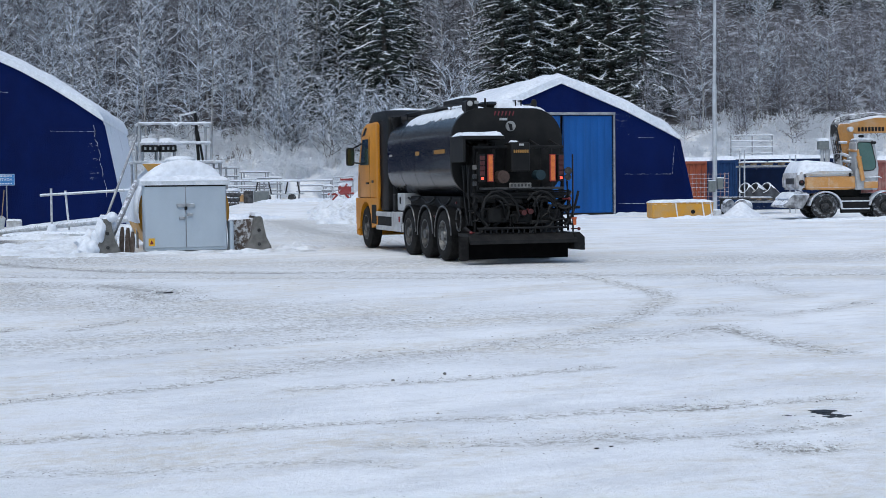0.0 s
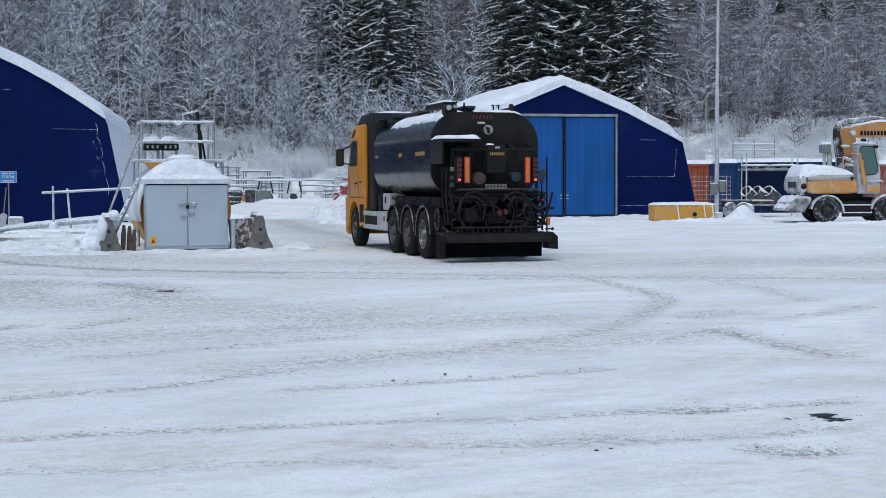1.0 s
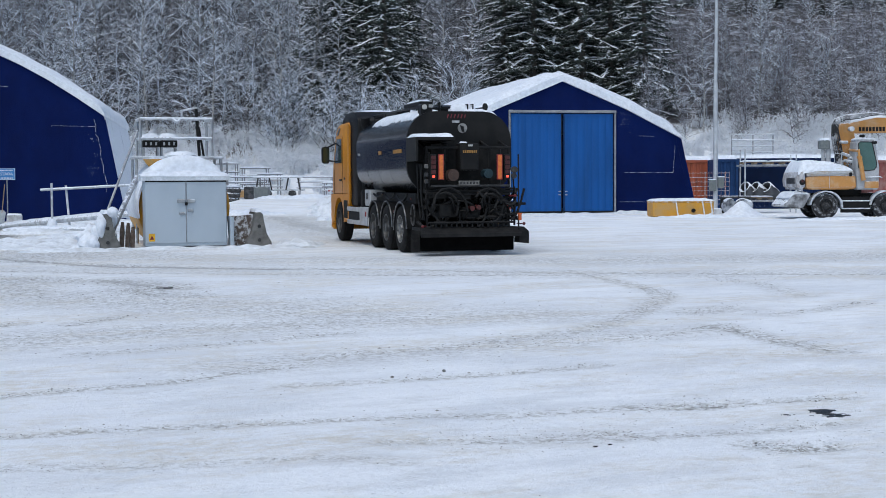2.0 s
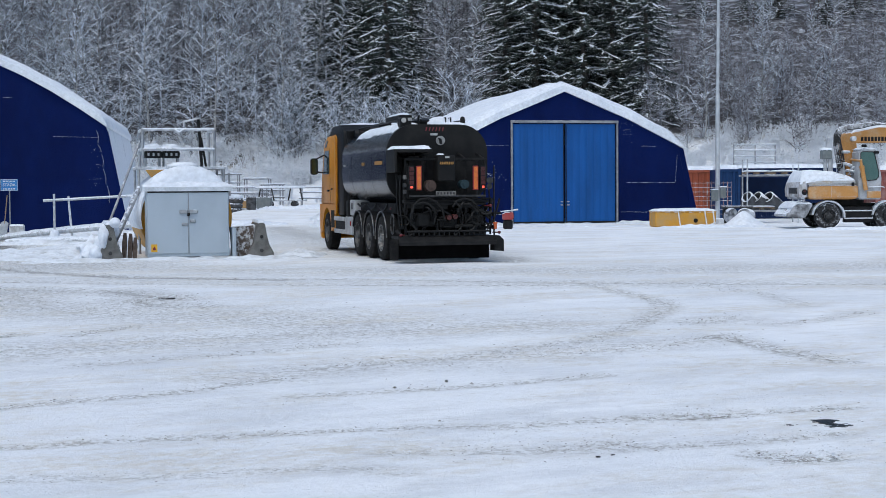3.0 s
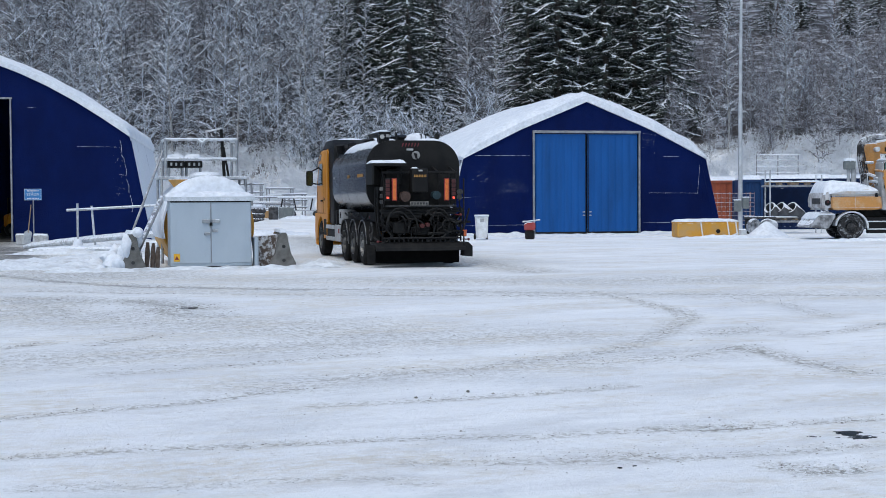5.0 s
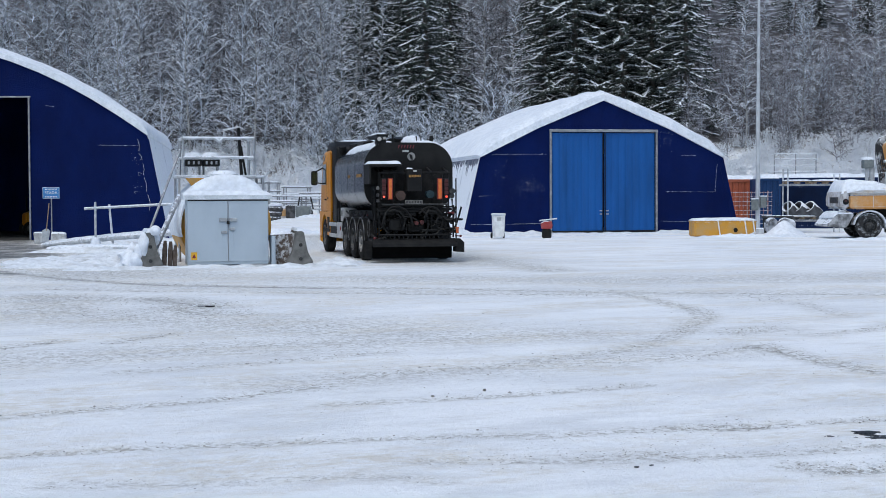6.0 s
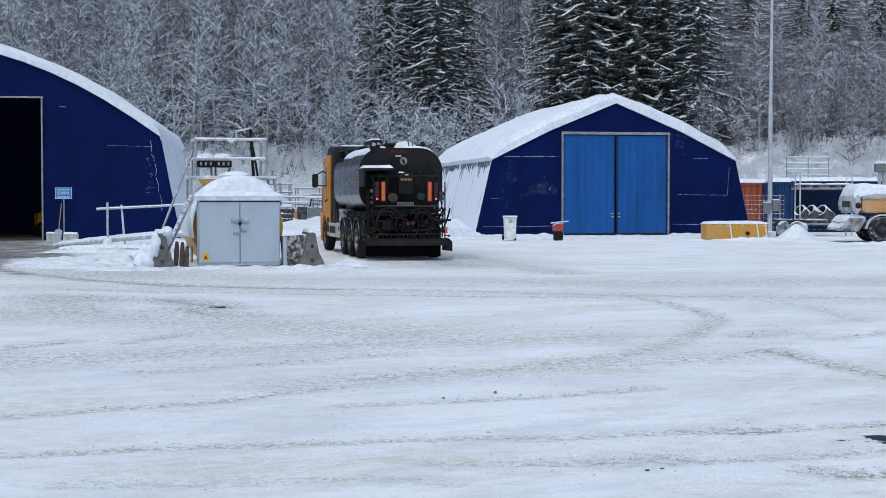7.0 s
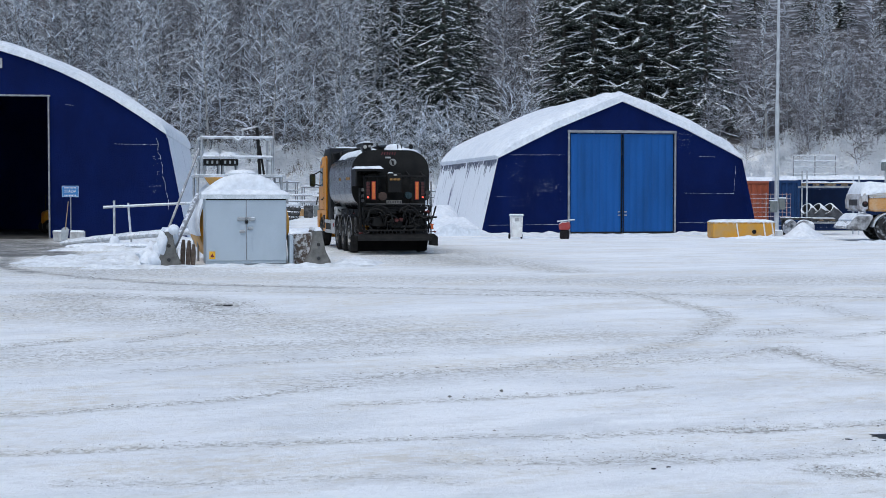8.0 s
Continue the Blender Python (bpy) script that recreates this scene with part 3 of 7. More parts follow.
def hall_doors(h):
    bm = BM()
    for x in (-2.55, 2.55):
        box(bm, (x, -0.04, 2.36), (0.085, 0.10, 4.72), 0.01)
    box(bm, (0, -0.04, 4.74), (5.2, 0.14, 0.12), 0.01)
    fr = part("door_frame", bm, M["steel_frame"], h, "grey steel door frame rimed with frost")
    for s in (-1, 1):
        bm = BM()
        x0, x1 = (-2.46, -0.025) if s < 0 else (0.025, 2.46)
        n = 7
        for k in range(n):
            a, b = x0 + (x1 - x0) * k / n, x0 + (x1 - x0) * (k + 1) / n
            q = (b - a) / 4
            prism(bm, [(a, -0.01), (a + q, -0.01), (a + 1.3 * q, -0.022), (b - 0.3 * q, -0.022), (b, -0.01), (b, 0.03), (a, 0.03)], 0.12, 4.64, 2)
        leaf = part("door_leaf", bm, M["door_blue"], h, "ribbed bright blue sliding door")
        bm = BM()
        xe = x1 - 0.03 if s < 0 else x0 + 0.03
        box(bm, (xe, -0.05, 2.38), (0.03, 0.05, 4.5), 0.006)
        part("edge_rail", bm, M["black_matt"], leaf)
        bm = BM()
        box(bm, ((x0 + x1) / 2, -0.035, 0.09), (x1 - x0, 0.03, 0.10), 0.005)
        part("kick_strip", bm, M["black_matt"], leaf)
        for hz in (0.9, 1.05):
            bm = BM()
            box(bm, (xe + s * 0.1, -0.06, hz), (0.12, 0.03, 0.05), 0.006)
            part("latch", bm, M["steel"], leaf)


hall_doors(hr)


# ---- tank lorry ----
truck = thing("tank_lorry", pose(1.14, 30.56, 0, 0, 0, 106.2), "black bitumen tank lorry with a yellow cab driving away", "lorry")
wheels = []


def wheel_of(parent, x, y, r=0.52, w=0.30, rim="rim", name="wheel", tyre="rubber"):
    """One wheel; its axis is the lorry's y."""
    hub = new(name)
    hub.parent = parent
    hub.matrix_basis = pose(x, y, r)
    s = 1 if y > 0 else -1
    turn = Matrix.Rotation(radians(-90 * s), 4, "X")
    bm = BM()
    lathe(bm, ((r * .60, -w / 2), (r * .80, -w / 2 - .01), (r * .94, -w * .46), (r, -w * .36), (r, -w * .2), (r * .985, -w * .18), (r, -w * .16), (r, w * .16),
               (r * .985, w * .18), (r, w * .2), (r, w * .36), (r * .94, w * .46), (r * .80, w / 2 + .01), (r * .60, w / 2), (r * .59, w * .3)), turn, 32, False)
    part("tyre", bm, M[tyre], hub)
    bm = BM()
    lathe(bm, ((r * .3, -w * .4), (r * .59, -w * .4), (r * .61, w * .5), (r * .56, w * .5), (r * .53, w * .15), (r * .34, w * .10), (r * .32, w * .3), (r * .22, w * .34), (r * .20, w * .52), (r * .1, w * .55)), turn, 24)
    rm = part("rim", bm, M[rim], hub)
    for k in range(10):
        bm = BM()
        a = k * math.tau / 10
        q = turn @ Vector((r * .42 * math.cos(a), r * .42 * math.sin(a), 0))
        rod(bm, q + Vector((0, s * w * .08, 0)), q + Vector((0, s * w * .22, 0)), 0.018, seg=6)
        part("wheel_nut", bm, M["rim"], rm)
    return hub


for wx in (0.0, 1.37, 2.74, 6.9):
    for wy in (1.04, -1.04):
        wheels.append(wheel_of(truck, wx, wy, rim="rim_bright" if wx == 0 else "rim"))


def lorry_tank(t):
    cx, w = 0.04, 2.34
    sec = arch(cx, 2.2, w, 1.78, 0.62, 10)
    bm = BM()
    prism(bm, sec, -0.74, 4.52, 0)
    tank = part("tank", bm, M["tank"], t, "glossy black bitumen tank", 30)
    bm = BM()
    big = arch(cx, 2.2, w + 0.03, 1.81, 0.64, 10)
    big = [(y, z + 0.10 * max(0.0, 1 - abs(y - cx) / 0.55)) if z > 3.0 else (y, z) for y, z in big]
    prism(bm, big, -0.82, -0.735, 0)
    end = part("tank_end", bm, M["tank_end"], tank, "matt black end plate")
    for x in (0.9, 2.1, 3.3):
        bm = BM()
        prism(bm, arch(cx, 2.2, w + 0.005, 1.785, 0.622, 10), x - 0.006, x + 0.006, 0)
        part("weld_band", bm, M["tank"], tank)
    for x, wd, ht, mt in ((4.2, 0.28, 0.05, "pale_text"), (1.85, 0.32, 0.085, "gold_text"), (0.1, 0.82, 0.085, "gold_text")):
        for k in range(max(3, int(wd / 0.07))):
            n = max(3, int(wd / 0.07))
            bm = BM()
            box(bm, (x - wd / 2 + wd * (k + 0.5) / n, cx + w / 2 + 0.008, 2.25), (wd / n * 0.66, 0.006, ht))
            part("letter_bar", bm, M[mt], tank)
    # end plate: dial, name bars, small plate
    bm = BM()
    rod(bm, (-0.80, -0.03, 2.74), (-0.845, -0.03, 2.74), 0.105, seg=20)
    dial = part("dial", bm, M["dial_white"], end, "round white dial with a black needle")
    bm = BM()
    prism(bm, [(-0.07, 2.65), (-0.01, 2.66), (0.03, 2.80), (-0.05, 2.78)], -0.858, -0.85, 0)
    part("needle", bm, M["black"], dial)
    for k in range(6):
        bm = BM()
        a = 0.32 - k * 0.078
        prism(bm, [(a, 2.955), (a - 0.02, 2.955), (a - 0.05, 3.04), (a - 0.02, 3.04)], -0.828, -0.823, 0)
        part("name_bar", bm, M["red_text"], end, "dark red name mark")
    bm = BM()
    box(bm, (-0.828, 0.12, 2.88), (0.01, 0.17, 0.05), 0.003)
    part("name_plate", bm, M["grey_panel"], end)
    # on top
    bm = BM()
    lathe(bm, ((0.30, 3.08), (0.30, 3.18), (0.34, 3.19), (0.34, 3.22), (0.2, 3.27), (0.05, 3.28)), pose(0.0, 0.12, 0), 20)
    part("manhole_cover", bm, M["black"], tank)
    bm = BM()
    lathe(bm, ((0.34, 0.0), (0.33, 0.08), (0.26, 0.16), (0.14, 0.21), (0.03, 0.225)), pose(-0.25, -0.18, 3.09), 20)
    part("filler_dome", bm, M["snow"], tank, "snow-capped filler dome", 60)
    for y in (0.80, 0.35, -0.70):
        bm = BM()
        tube(bm, [(4.4, y, 3.22), (-0.5, y, 3.22)], 0.02, 6)
        r = part("walkway_rail", bm, M["black"], tank)
        for x in (4.2, 3.0, 1.8, 0.6, -0.4):
            bm = BM()
            rod(bm, (x, y, 2.95), (x, y, 3.22), 0.014, seg=6)
            part("rail_post", bm, M["black"], r)
    bm = BM()
    box(bm, (2.0, 0.12, 3.12), (4.6, 0.42, 0.05), 0.01)
    part("walkway", bm, M["black_matt"], tank)
    for x0, x1, y, z in ((4.2, 1.8, 0.65, 3.20), (1.3, -0.2, 0.62, 3.30)):
        bm = BM()
        box(bm, ((x0 + x1) / 2, y, z), (x0 - x1, 0.3, 0.10), 0.02)
        part("hose_tray", bm, M["black"], tank)
    bm = BM()
    box(bm, (-0.55, 0.74, 3.1), (0.34, 0.26, 0.34), 0.03)
    bx = part("lamp_box", bm, M["black"], tank)
    bm = BM()
    rod(bm, (-0.72, 0.80, 3.2), (-0.76, 0.80, 3.2), 0.055, seg=14)
    part("work_lamp", bm, M["pale_text"], bx, "round clear work lamp")
    bm = BM()
    box(bm, (-0.74, 0.66, 3.22), (0.03, 0.09, 0.07), 0.01)
    part("small_lamp", bm, M["pale_text"], bx)
    for y in (-0.22, -0.34):
        bm = BM()
        tube(bm, [(-0.6, y, 3.0), (-0.6, y, 3.27), (-0.3, y, 3.27), (-0.3, y, 3.0)], 0.016, 6)
        part("hand_loop", bm, M["black"], tank)
    bm = BM()
    tube(bm, [(-0.7, -0.3, 3.02), (-0.7, -0.9, 2.98)], 0.014)
    part("grab_rail", bm, M["black"], tank)
    bm = BM()
    rod(bm, (-0.6, -0.62, 3.0), (-0.6, -0.62, 3.16), 0.03, seg=8)
    lathe(bm, ((0.055, 3.14), (0.06, 3.24), (0.04, 3.29), (0.01, 3.3)), pose(-0.6, -0.62, 0), 12)
    part("beacon", bm, M["black_matt"], tank)
    bm = BM()
    rod(bm, (-0.5, 0.40, 3.06), (-0.5, 0.40, 3.32), 0.02, seg=6)
    part("aerial", bm, M["black"], tank)
    # snow left on the tank
    bm = BM()
    def shoulder(u, v):
        lim = 0.80 + 0.16 * noise.noise(Vector((u * 5, 0.3, 1))) + 0.10 * noise.noise(Vector((u * 17, 0.3, 4)))
        k = v * lim
        if k < 0.23:
            y, z = 0.36 + k, 3.093
        else:
            q = (k - 0.23) / 0.77 * radians(60)
            y, z = 0.59 + 0.62 * math.sin(q), 2.473 + 0.62 * math.cos(q)
        return (-0.55 + 4.0 * u, y, z, z + pillow(u, v, 0.085))
    snow_cap(bm, shoulder, 48, 16, 0.015, 0.2)
    part("snow_layer", bm, M["snow"], tank, "white snow on the tank's shoulder")
    bm = BM()
    def far_side(u, v):
        y = -0.95 + 0.85 * v
        z = 2.473 + math.sqrt(0.62 ** 2 - min(0.0, y + 0.51) ** 2) - 0.002
        return (-0.75 + 1.8 * u, y, z, z + pillow(u, v, 0.09))
    snow_cap(bm, far_side, 16, 12, 0.02, 0.3, 4)
    part("snow_layer", bm, M["snow"], tank, "white snow on the tank's top")
    bm = BM()
    snow_cap(bm, lambda u, v: (1.3 - 1.5 * u, 0.48 + 0.28 * v, 3.352, 3.352 + pillow(u, v, 0.05)), 10, 4, 0.01, 0.2, 4)
    part("snow_layer", bm, M["snow"], tank)


def lorry_cab(t):
    # side profile with the wheel arch cut out
    arc = [(6.9 + 0.64 * math.cos(radians(a)), 0.52 + 0.64 * math.sin(radians(a))) for a in range(180, -1, -15)]
    low = [(5.62, 1.25), (5.66, 0.62)] + [p for p in arc if p[1] > 0.5] + [(7.9, 0.40), (7.98, 0.60), (7.98, 1.25)]
    bm = BM()
    prism(bm, low, -1.16, 1.20, 1)
    cab = part("cab", bm, M["yellow"], t, "yellow driver's cab")
    up = [(5.55, 1.255), (5.55, 3.02), (5.75, 3.12), (6.9, 3.10), (7.35, 2.95), (7.80, 2.05), (7.95, 1.255)]
    bm = BM()
    prism(bm, up, -1.13, 1.17, 1)
    bmesh.ops.bevel(bm, geom=list(bm.edges), offset=0.035, segments=2, affect="EDGES", profile=0.5)
    part("cab_upper", bm, M["yellow"], cab)
    for s, y in ((1, 1.172), (-1, -1.132)):
        bm = BM()
        prism(bm, [(6.62, 2.08), (6.62, 2.72), (7.25, 2.72), (7.52, 2.08)], y - 0.01 * (s < 0), y + 0.01 * (s > 0), 1)
        part("side_window", bm, M["glass"], cab, "dark cab side window")
        bm = BM()
        for q in ([(6.50, 0.95), (6.50, 2.78), (6.52, 2.78), (6.52, 0.95)], [(7.62, 1.1), (7.62, 1.9), (7.64, 1.9), (7.64, 1.1)], [(6.52, 1.24), (6.52, 1.26), (7.62, 1.26), (7.62, 1.24)]):
            prism(bm, q, y, y + 0.004 * s, 1)
        part("door_seam", bm, M["black_matt"], cab)
        bm = BM()
        box(bm, (6.72, y + 0.02 * s, 1.62), (0.22, 0.04, 0.05), 0.01)
        part("door_handle", bm, M["black"], cab)
        bm = BM()
        tube(bm, [(7.35, y, 2.62), (7.6, y + 0.2 * s, 2.5), (7.62, y + 0.22 * s, 2.3)], 0.022)
        tube(bm, [(7.45, y, 2.12), (7.62, y + 0.22 * s, 2.16)], 0.022)
        arm = part("mirror_arm", bm, M["black"], cab)
        bm = BM()
        prism(bm, arch(y + 0.24 * s, 2.30, 0.20, 0.46, 0.07, 4), 7.60, 7.72, 0)
        mh = part("mirror_housing", bm, M["black"], arm)
        bm = BM()
        prism(bm, arch(y + 0.24 * s, 2.30, 0.16, 0.41, 0.05, 4), 7.590, 7.597, 0)
        part("mirror_glass", bm, M["mirror"], mh, "greenish mirror glass")
        bm = BM()
        prism(bm, [(5.50, 1.0), (5.50, 3.05), (5.72, 3.05), (5.72, 1.0)], y, y + 0.035 * s, 1)
        part("corner_panel", bm, M["yellow"], cab)
        bm = BM()
        prism(bm, [(7.0, 2.82), (7.3, 2.80), (6.95, 3.0), (6.75, 3.0)], y, y + 0.006 * s, 1)
        part("quarter_light", bm, M["glass"], cab)
        bm = BM()
        box(bm, (5.98, y + 0.01 * s, 0.86), (0.5, 0.06, 0.5), 0.03)
        st = part("step_panel", bm, M["black_matt"], cab)
        bm = BM()
        box(bm, (6.1, y + 0.035 * s, 1.66), (0.2, 0.006, 0.06))
        part("badge_bar", bm, M["black"], cab)
    bm = BM()
    prism(bm, [(4.75, 0.95), (4.72, 3.16), (5.10, 3.36), (6.3, 3.36), (6.75, 3.16), (6.7, 3.09), (5.56, 3.09), (5.54, 0.95)], -1.1, 1.14, 1)
    bmesh.ops.bevel(bm, geom=list(bm.edges), offset=0.06, segments=2, affect="EDGES", profile=0.5)
    fairing = part("wind_deflector", bm, M["black"], t, "black wind deflector behind the cab")
    bm = BM()
    rod(bm, (4.62, 0.95, 1.0), (4.62, 0.95, 3.05), 0.10, seg=14)
    rod(bm, (4.62, 0.95, 3.0), (4.55, 0.98, 3.2), 0.12, seg=14)
    part("air_intake", bm, M["black_matt"], fairing)
    bm = BM()
    snow_cap(bm, lambda u, v: (5.1 + 1.2 * u, -1.0 + 2.0 * v, 3.362, 3.362 + pillow(u, v, 0.05)), 10, 12, 0.02, 0.3)
    part("snow_layer", bm, M["snow"], fairing)
    bm = BM()
    box(bm, (7.9, 0.02, 0.42), (0.3, 2.34, 0.28), 0.05)
    part("bumper", bm, M["yellow"], cab)


def lorry_chassis(t):
    bm = BM()
    for y in (0.42, -0.42):
        box(bm, (3.0, y, 0.95), (9.2, 0.09, 0.28), 0.01)
    fr = part("chassis_frame", bm, M["black_matt"], t)
    for x in (0.0, 1.37, 2.74, 6.9):
        bm = BM()
        rod(bm, (x, -0.9, 0.52), (x, 0.9, 0.52), 0.09, seg=10)
        lathe(bm, ((0.08, -0.25), (0.24, -0.1), (0.24, 0.1), (0.08, 0.25)), pose(x, 0, 0.52, 90), 14)
        part("axle", bm, M["black_matt"], fr)
    bm = BM()
    box(bm, (1.9, 0.03, 1.2), (5.0, 1.9, 0.24), 0.02)
    part("subframe", bm, M["black_matt"], fr)
    for s, yo in ((1, 1.19), (-1, -1.13)):
        for x in (0.0, 1.37, 2.74):
            bm = BM()
            pts = [(x + 0.61 * math.cos(radians(a)), 0.52 + 0.61 * math.sin(radians(a))) for a in range(-4, 185, 14)]
            inn = [(x + 0.575 * math.cos(radians(a)), 0.52 + 0.575 * math.sin(radians(a))) for a in range(-4, 185, 14)]
            prism(bm, pts + inn[::-1], min(yo, yo - s * 0.34), max(yo, yo - s * 0.34), 1)
            fe = part("mudguard", bm, M["black"], t)
            bm = BM()
            tube(bm, [(x, yo, z) for x, z in pts], 0.016, 6)
            part("chrome_lip", bm, M["steel_rim"], fe, "bright steel lip")
        bm = BM()
        box(bm, (5.0, yo - s * 0.2, 0.72), (1.4, 0.4, 0.44), 0.02)
        ft = part("fuel_tank", bm, M["black_matt"], t)
        for z in (0.88, 0.55):
            bm = BM()
            box(bm, (4.98, yo + s * 0.01, z), (1.45, 0.05, 0.11), 0.01)
            part("side_guard", bm, M["grey_panel"], ft, "grey aluminium side guard")
        bm = BM()
        box(bm, (3.78, yo - s * 0.2, 0.72), (1.0, 0.42, 0.46), 0.02)
        tb = part("tool_box", bm, M["grey_panel"], t, "grey steel tool box")
        bm = BM()
        box(bm, (3.5, yo + s * 0.02, 0.78), (0.05, 0.03, 0.12), 0.008)
        part("latch", bm, M["red_frame"], tb)
        bm = BM()
        box(bm, (3.6, yo - s * 0.25, 1.18), (0.62, 0.4, 0.40), 0.02)
        vb = part("valve_box", bm, M["grey_panel"], t)
        bm = BM()
        box(bm, (3.62, yo - s * 0.045, 1.22), (0.10, 0.02, 0.16), 0.004)
        part("label_plate", bm, M["black"], vb)
        bm = BM()
        box(bm, (4.05, yo - s * 0.2, 1.15), (0.24, 0.4, 0.42), 0.02)
        part("battery_box", bm, M["black_matt"], t)
        for k in range(3):
            bm = BM()
            tube(bm, curve((3.1 - k * 1.2, yo - s * 0.1, 1.28), (2.1 - k * 1.2, yo - s * 0.1, 1.3), 0.07 + 0.04 * k, 10), 0.025)
            part("pipe", bm, M["black"], fr)


def lorry_rear(t):
    X = -1.72
    rear = part_frame(t, X)
    # rear left equipment box with its snow
    bm = BM()
    box(bm, (-1.24, 0.80, 2.485), (0.84, 0.86, 0.07), 0.012)
    box(bm, (-1.24, 1.205, 2.24), (0.84, 0.05, 0.46), 0.01)
    box(bm, (-0.88, 0.80, 2.24), (0.05, 0.84, 0.46), 0.01)
    box(bm, (-1.05, 0.62, 2.2), (0.4, 0.4, 0.4), 0.02)
    eb = part("equipment_box", bm, M["tank_end"], t, "black box with snow lying on its lid")
    bm = BM()
    snow_cap(bm, lambda u, v: (-0.84 - 0.82 * u, 0.38 + 0.86 * v, 2.522, 2.522 + pillow(u, v, 0.075)), 10, 14, 0.03, 0.2, 2)
    part("snow_layer", bm, M["snow"], eb)
    bm = BM()
    box(bm, (-1.5, 0.06, 2.10), (0.4, 0.40, 0.58), 0.02)
    cb = part("control_cabinet", bm, M["tank_end"], t, "black control cabinet")
    for k in range(8):
        bm = BM()
        box(bm, (X - 0.003, 0.2 - k * 0.04, 2.21), (0.008, 0.026, 0.06))
        part("letter_bar", bm, M["gold_text"], cb)
    bm = BM()
    box(bm, (X - 0.003, 0.05, 2.34), (0.008, 0.10, 0.04))
    part("maker_plate", bm, M["pale_text"], cb)
    bm = BM()
    snow_cap(bm, lambda u, v: (-1.5 - 0.2 * u, 0.10 + 0.15 * v, 2.392, 2.392 + pillow(u, v, 0.035)), 4, 6, 0.01, 0.1)
    part("snow_layer", bm, M["snow"], cb)
    for s, yc in ((1, 0.70), (-1, -0.60)):
        bm = BM()
        box(bm, (X, yc, 1.88), (0.03, 0.125, 0.54), 0.006)
        pn = part("marker_board", bm, M["red_frame"], t, "tall orange rear marker board with a red rim")
        bm = BM()
        box(bm, (X - 0.018, yc, 1.88), (0.008, 0.085, 0.50), 0.002)
        part("reflector", bm, M["orange_panel"], pn, "fluorescent orange reflector")
        bm = BM()
        box(bm, (X + 0.05, yc + s * 0.17, 1.88), (0.14, 0.13, 0.54), 0.012)
        lc = part("tail_light", bm, M["black"], t, "black tail light cluster with red lenses")
        for k, mt in enumerate(("red_lit", "red_lamp", "red_lamp", "red_lamp", "red_lamp")):
            bm = BM()
            box(bm, (X - 0.025, yc + s * 0.17, 1.68 + k * 0.1), (0.02, 0.055 if k == 0 else 0.10, 0.05 if k == 0 else 0.085), 0.006)
            part("lens", bm, M[mt], lc, "lit red lens" if k == 0 else "")
        bm = BM()
        tube(bm, [(X + 0.1, yc + s * 0.24, 2.2), (X + 0.1, yc + s * 0.24, 1.45)], 0.02)
        part("lamp_post", bm, M["black_matt"], t)
    for y, z, r, mt, lb in ((0.42, 1.71, 0.125, "brown_gauge", "rusty brown round cap"), (-0.36, 1.74, 0.10, "teal", "dull teal round cap")):
        bm = BM()
        rod(bm, (X + 0.3, y, z), (X + 0.02, y, z), r, seg=18)
        rod(bm, (X + 0.02, y, z), (X, y, z), r * 0.5, seg=12)
        part("end_cap", bm, M[mt], t, lb)
    bm = BM()
    box(bm, (X - 0.02, 0.09, 1.54), (0.012, 0.46, 0.10), 0.003)
    np_ = part("number_plate", bm, M["dirty_plate"], t, "dirty pale number plate")
    for k in range(6):
        bm = BM()
        box(bm, (X - 0.028, 0.27 - k * 0.072, 1.54), (0.004, 0.038, 0.05))
        part("letter_bar", bm, M["steel_dark"], np_)
    bm = BM()
    box(bm, (X + 0.05, 0.03, 1.48), (0.06, 1.76, 0.05), 0.01)
    part("rear_shelf", bm, M["steel_dark"], t)
    # dense pump-work below
    rnd = random.Random(5)
    for k in range(64):
        y0, z0 = rnd.uniform(-0.9, 1.0), rnd.uniform(0.7, 1.4)
        y1, z1 = y0 + rnd.uniform(-0.5, 0.5), rnd.uniform(0.65, 1.45)
        x0 = rnd.uniform(-1.72, -1.2)
        bm = BM()
        if k % 2:
            tube(bm, curve((x0, y0, z0), (x0 + rnd.uniform(-0.1, 0.1), y1, z1), rnd.uniform(-0.1, 0.16), 8, (rnd.uniform(-0.1, 0.0), 0, 0)), rnd.uniform(0.02, 0.04))
            part("hose", bm, M["black"], t)
        else:
            tube(bm, [(x0, y0, z0), (x0, y0, z1), (x0, y1, z1)], rnd.uniform(0.018, 0.04))
            part("pipe", bm, M["black_matt"], t)
    for yc, zc, r, k0, k1 in ((0.62, 1.02, 0.26, -2, 8), (0.5, 1.1, 0.34, 0, 7), (-0.34, 1.05, 0.30, 1, 11), (-0.42, 1.12, 0.22, -1, 6), (0.1, 0.98, 0.36, 4, 9), (-0.7, 1.0, 0.2, -3, 6)):
        bm = BM()
        tube(bm, [(X - 0.06 + 0.02 * a % 0.05, yc + r * math.cos(a * 0.52) * 1.1, zc + r * 1.25 * math.sin(a * 0.52) - 0.03 * a * (k1 < 8)) for a in range(k0, k1)], 0.026)
        part("hose_loop", bm, M["black_matt"], t)
    for y, z, h_ in ((0.75, 1.3, 0.2), (0.2, 1.28, 0.22), (-0.5, 1.3, 0.2), (0.5, 0.95, 0.3), (0.0, 0.9, 0.26), (-0.6, 0.95, 0.26)):
        bm = BM()
        box(bm, (-1.35, y, z), (0.5, 0.42, h_), 0.03)
        part("pump_block", bm, M["black_matt"], t)
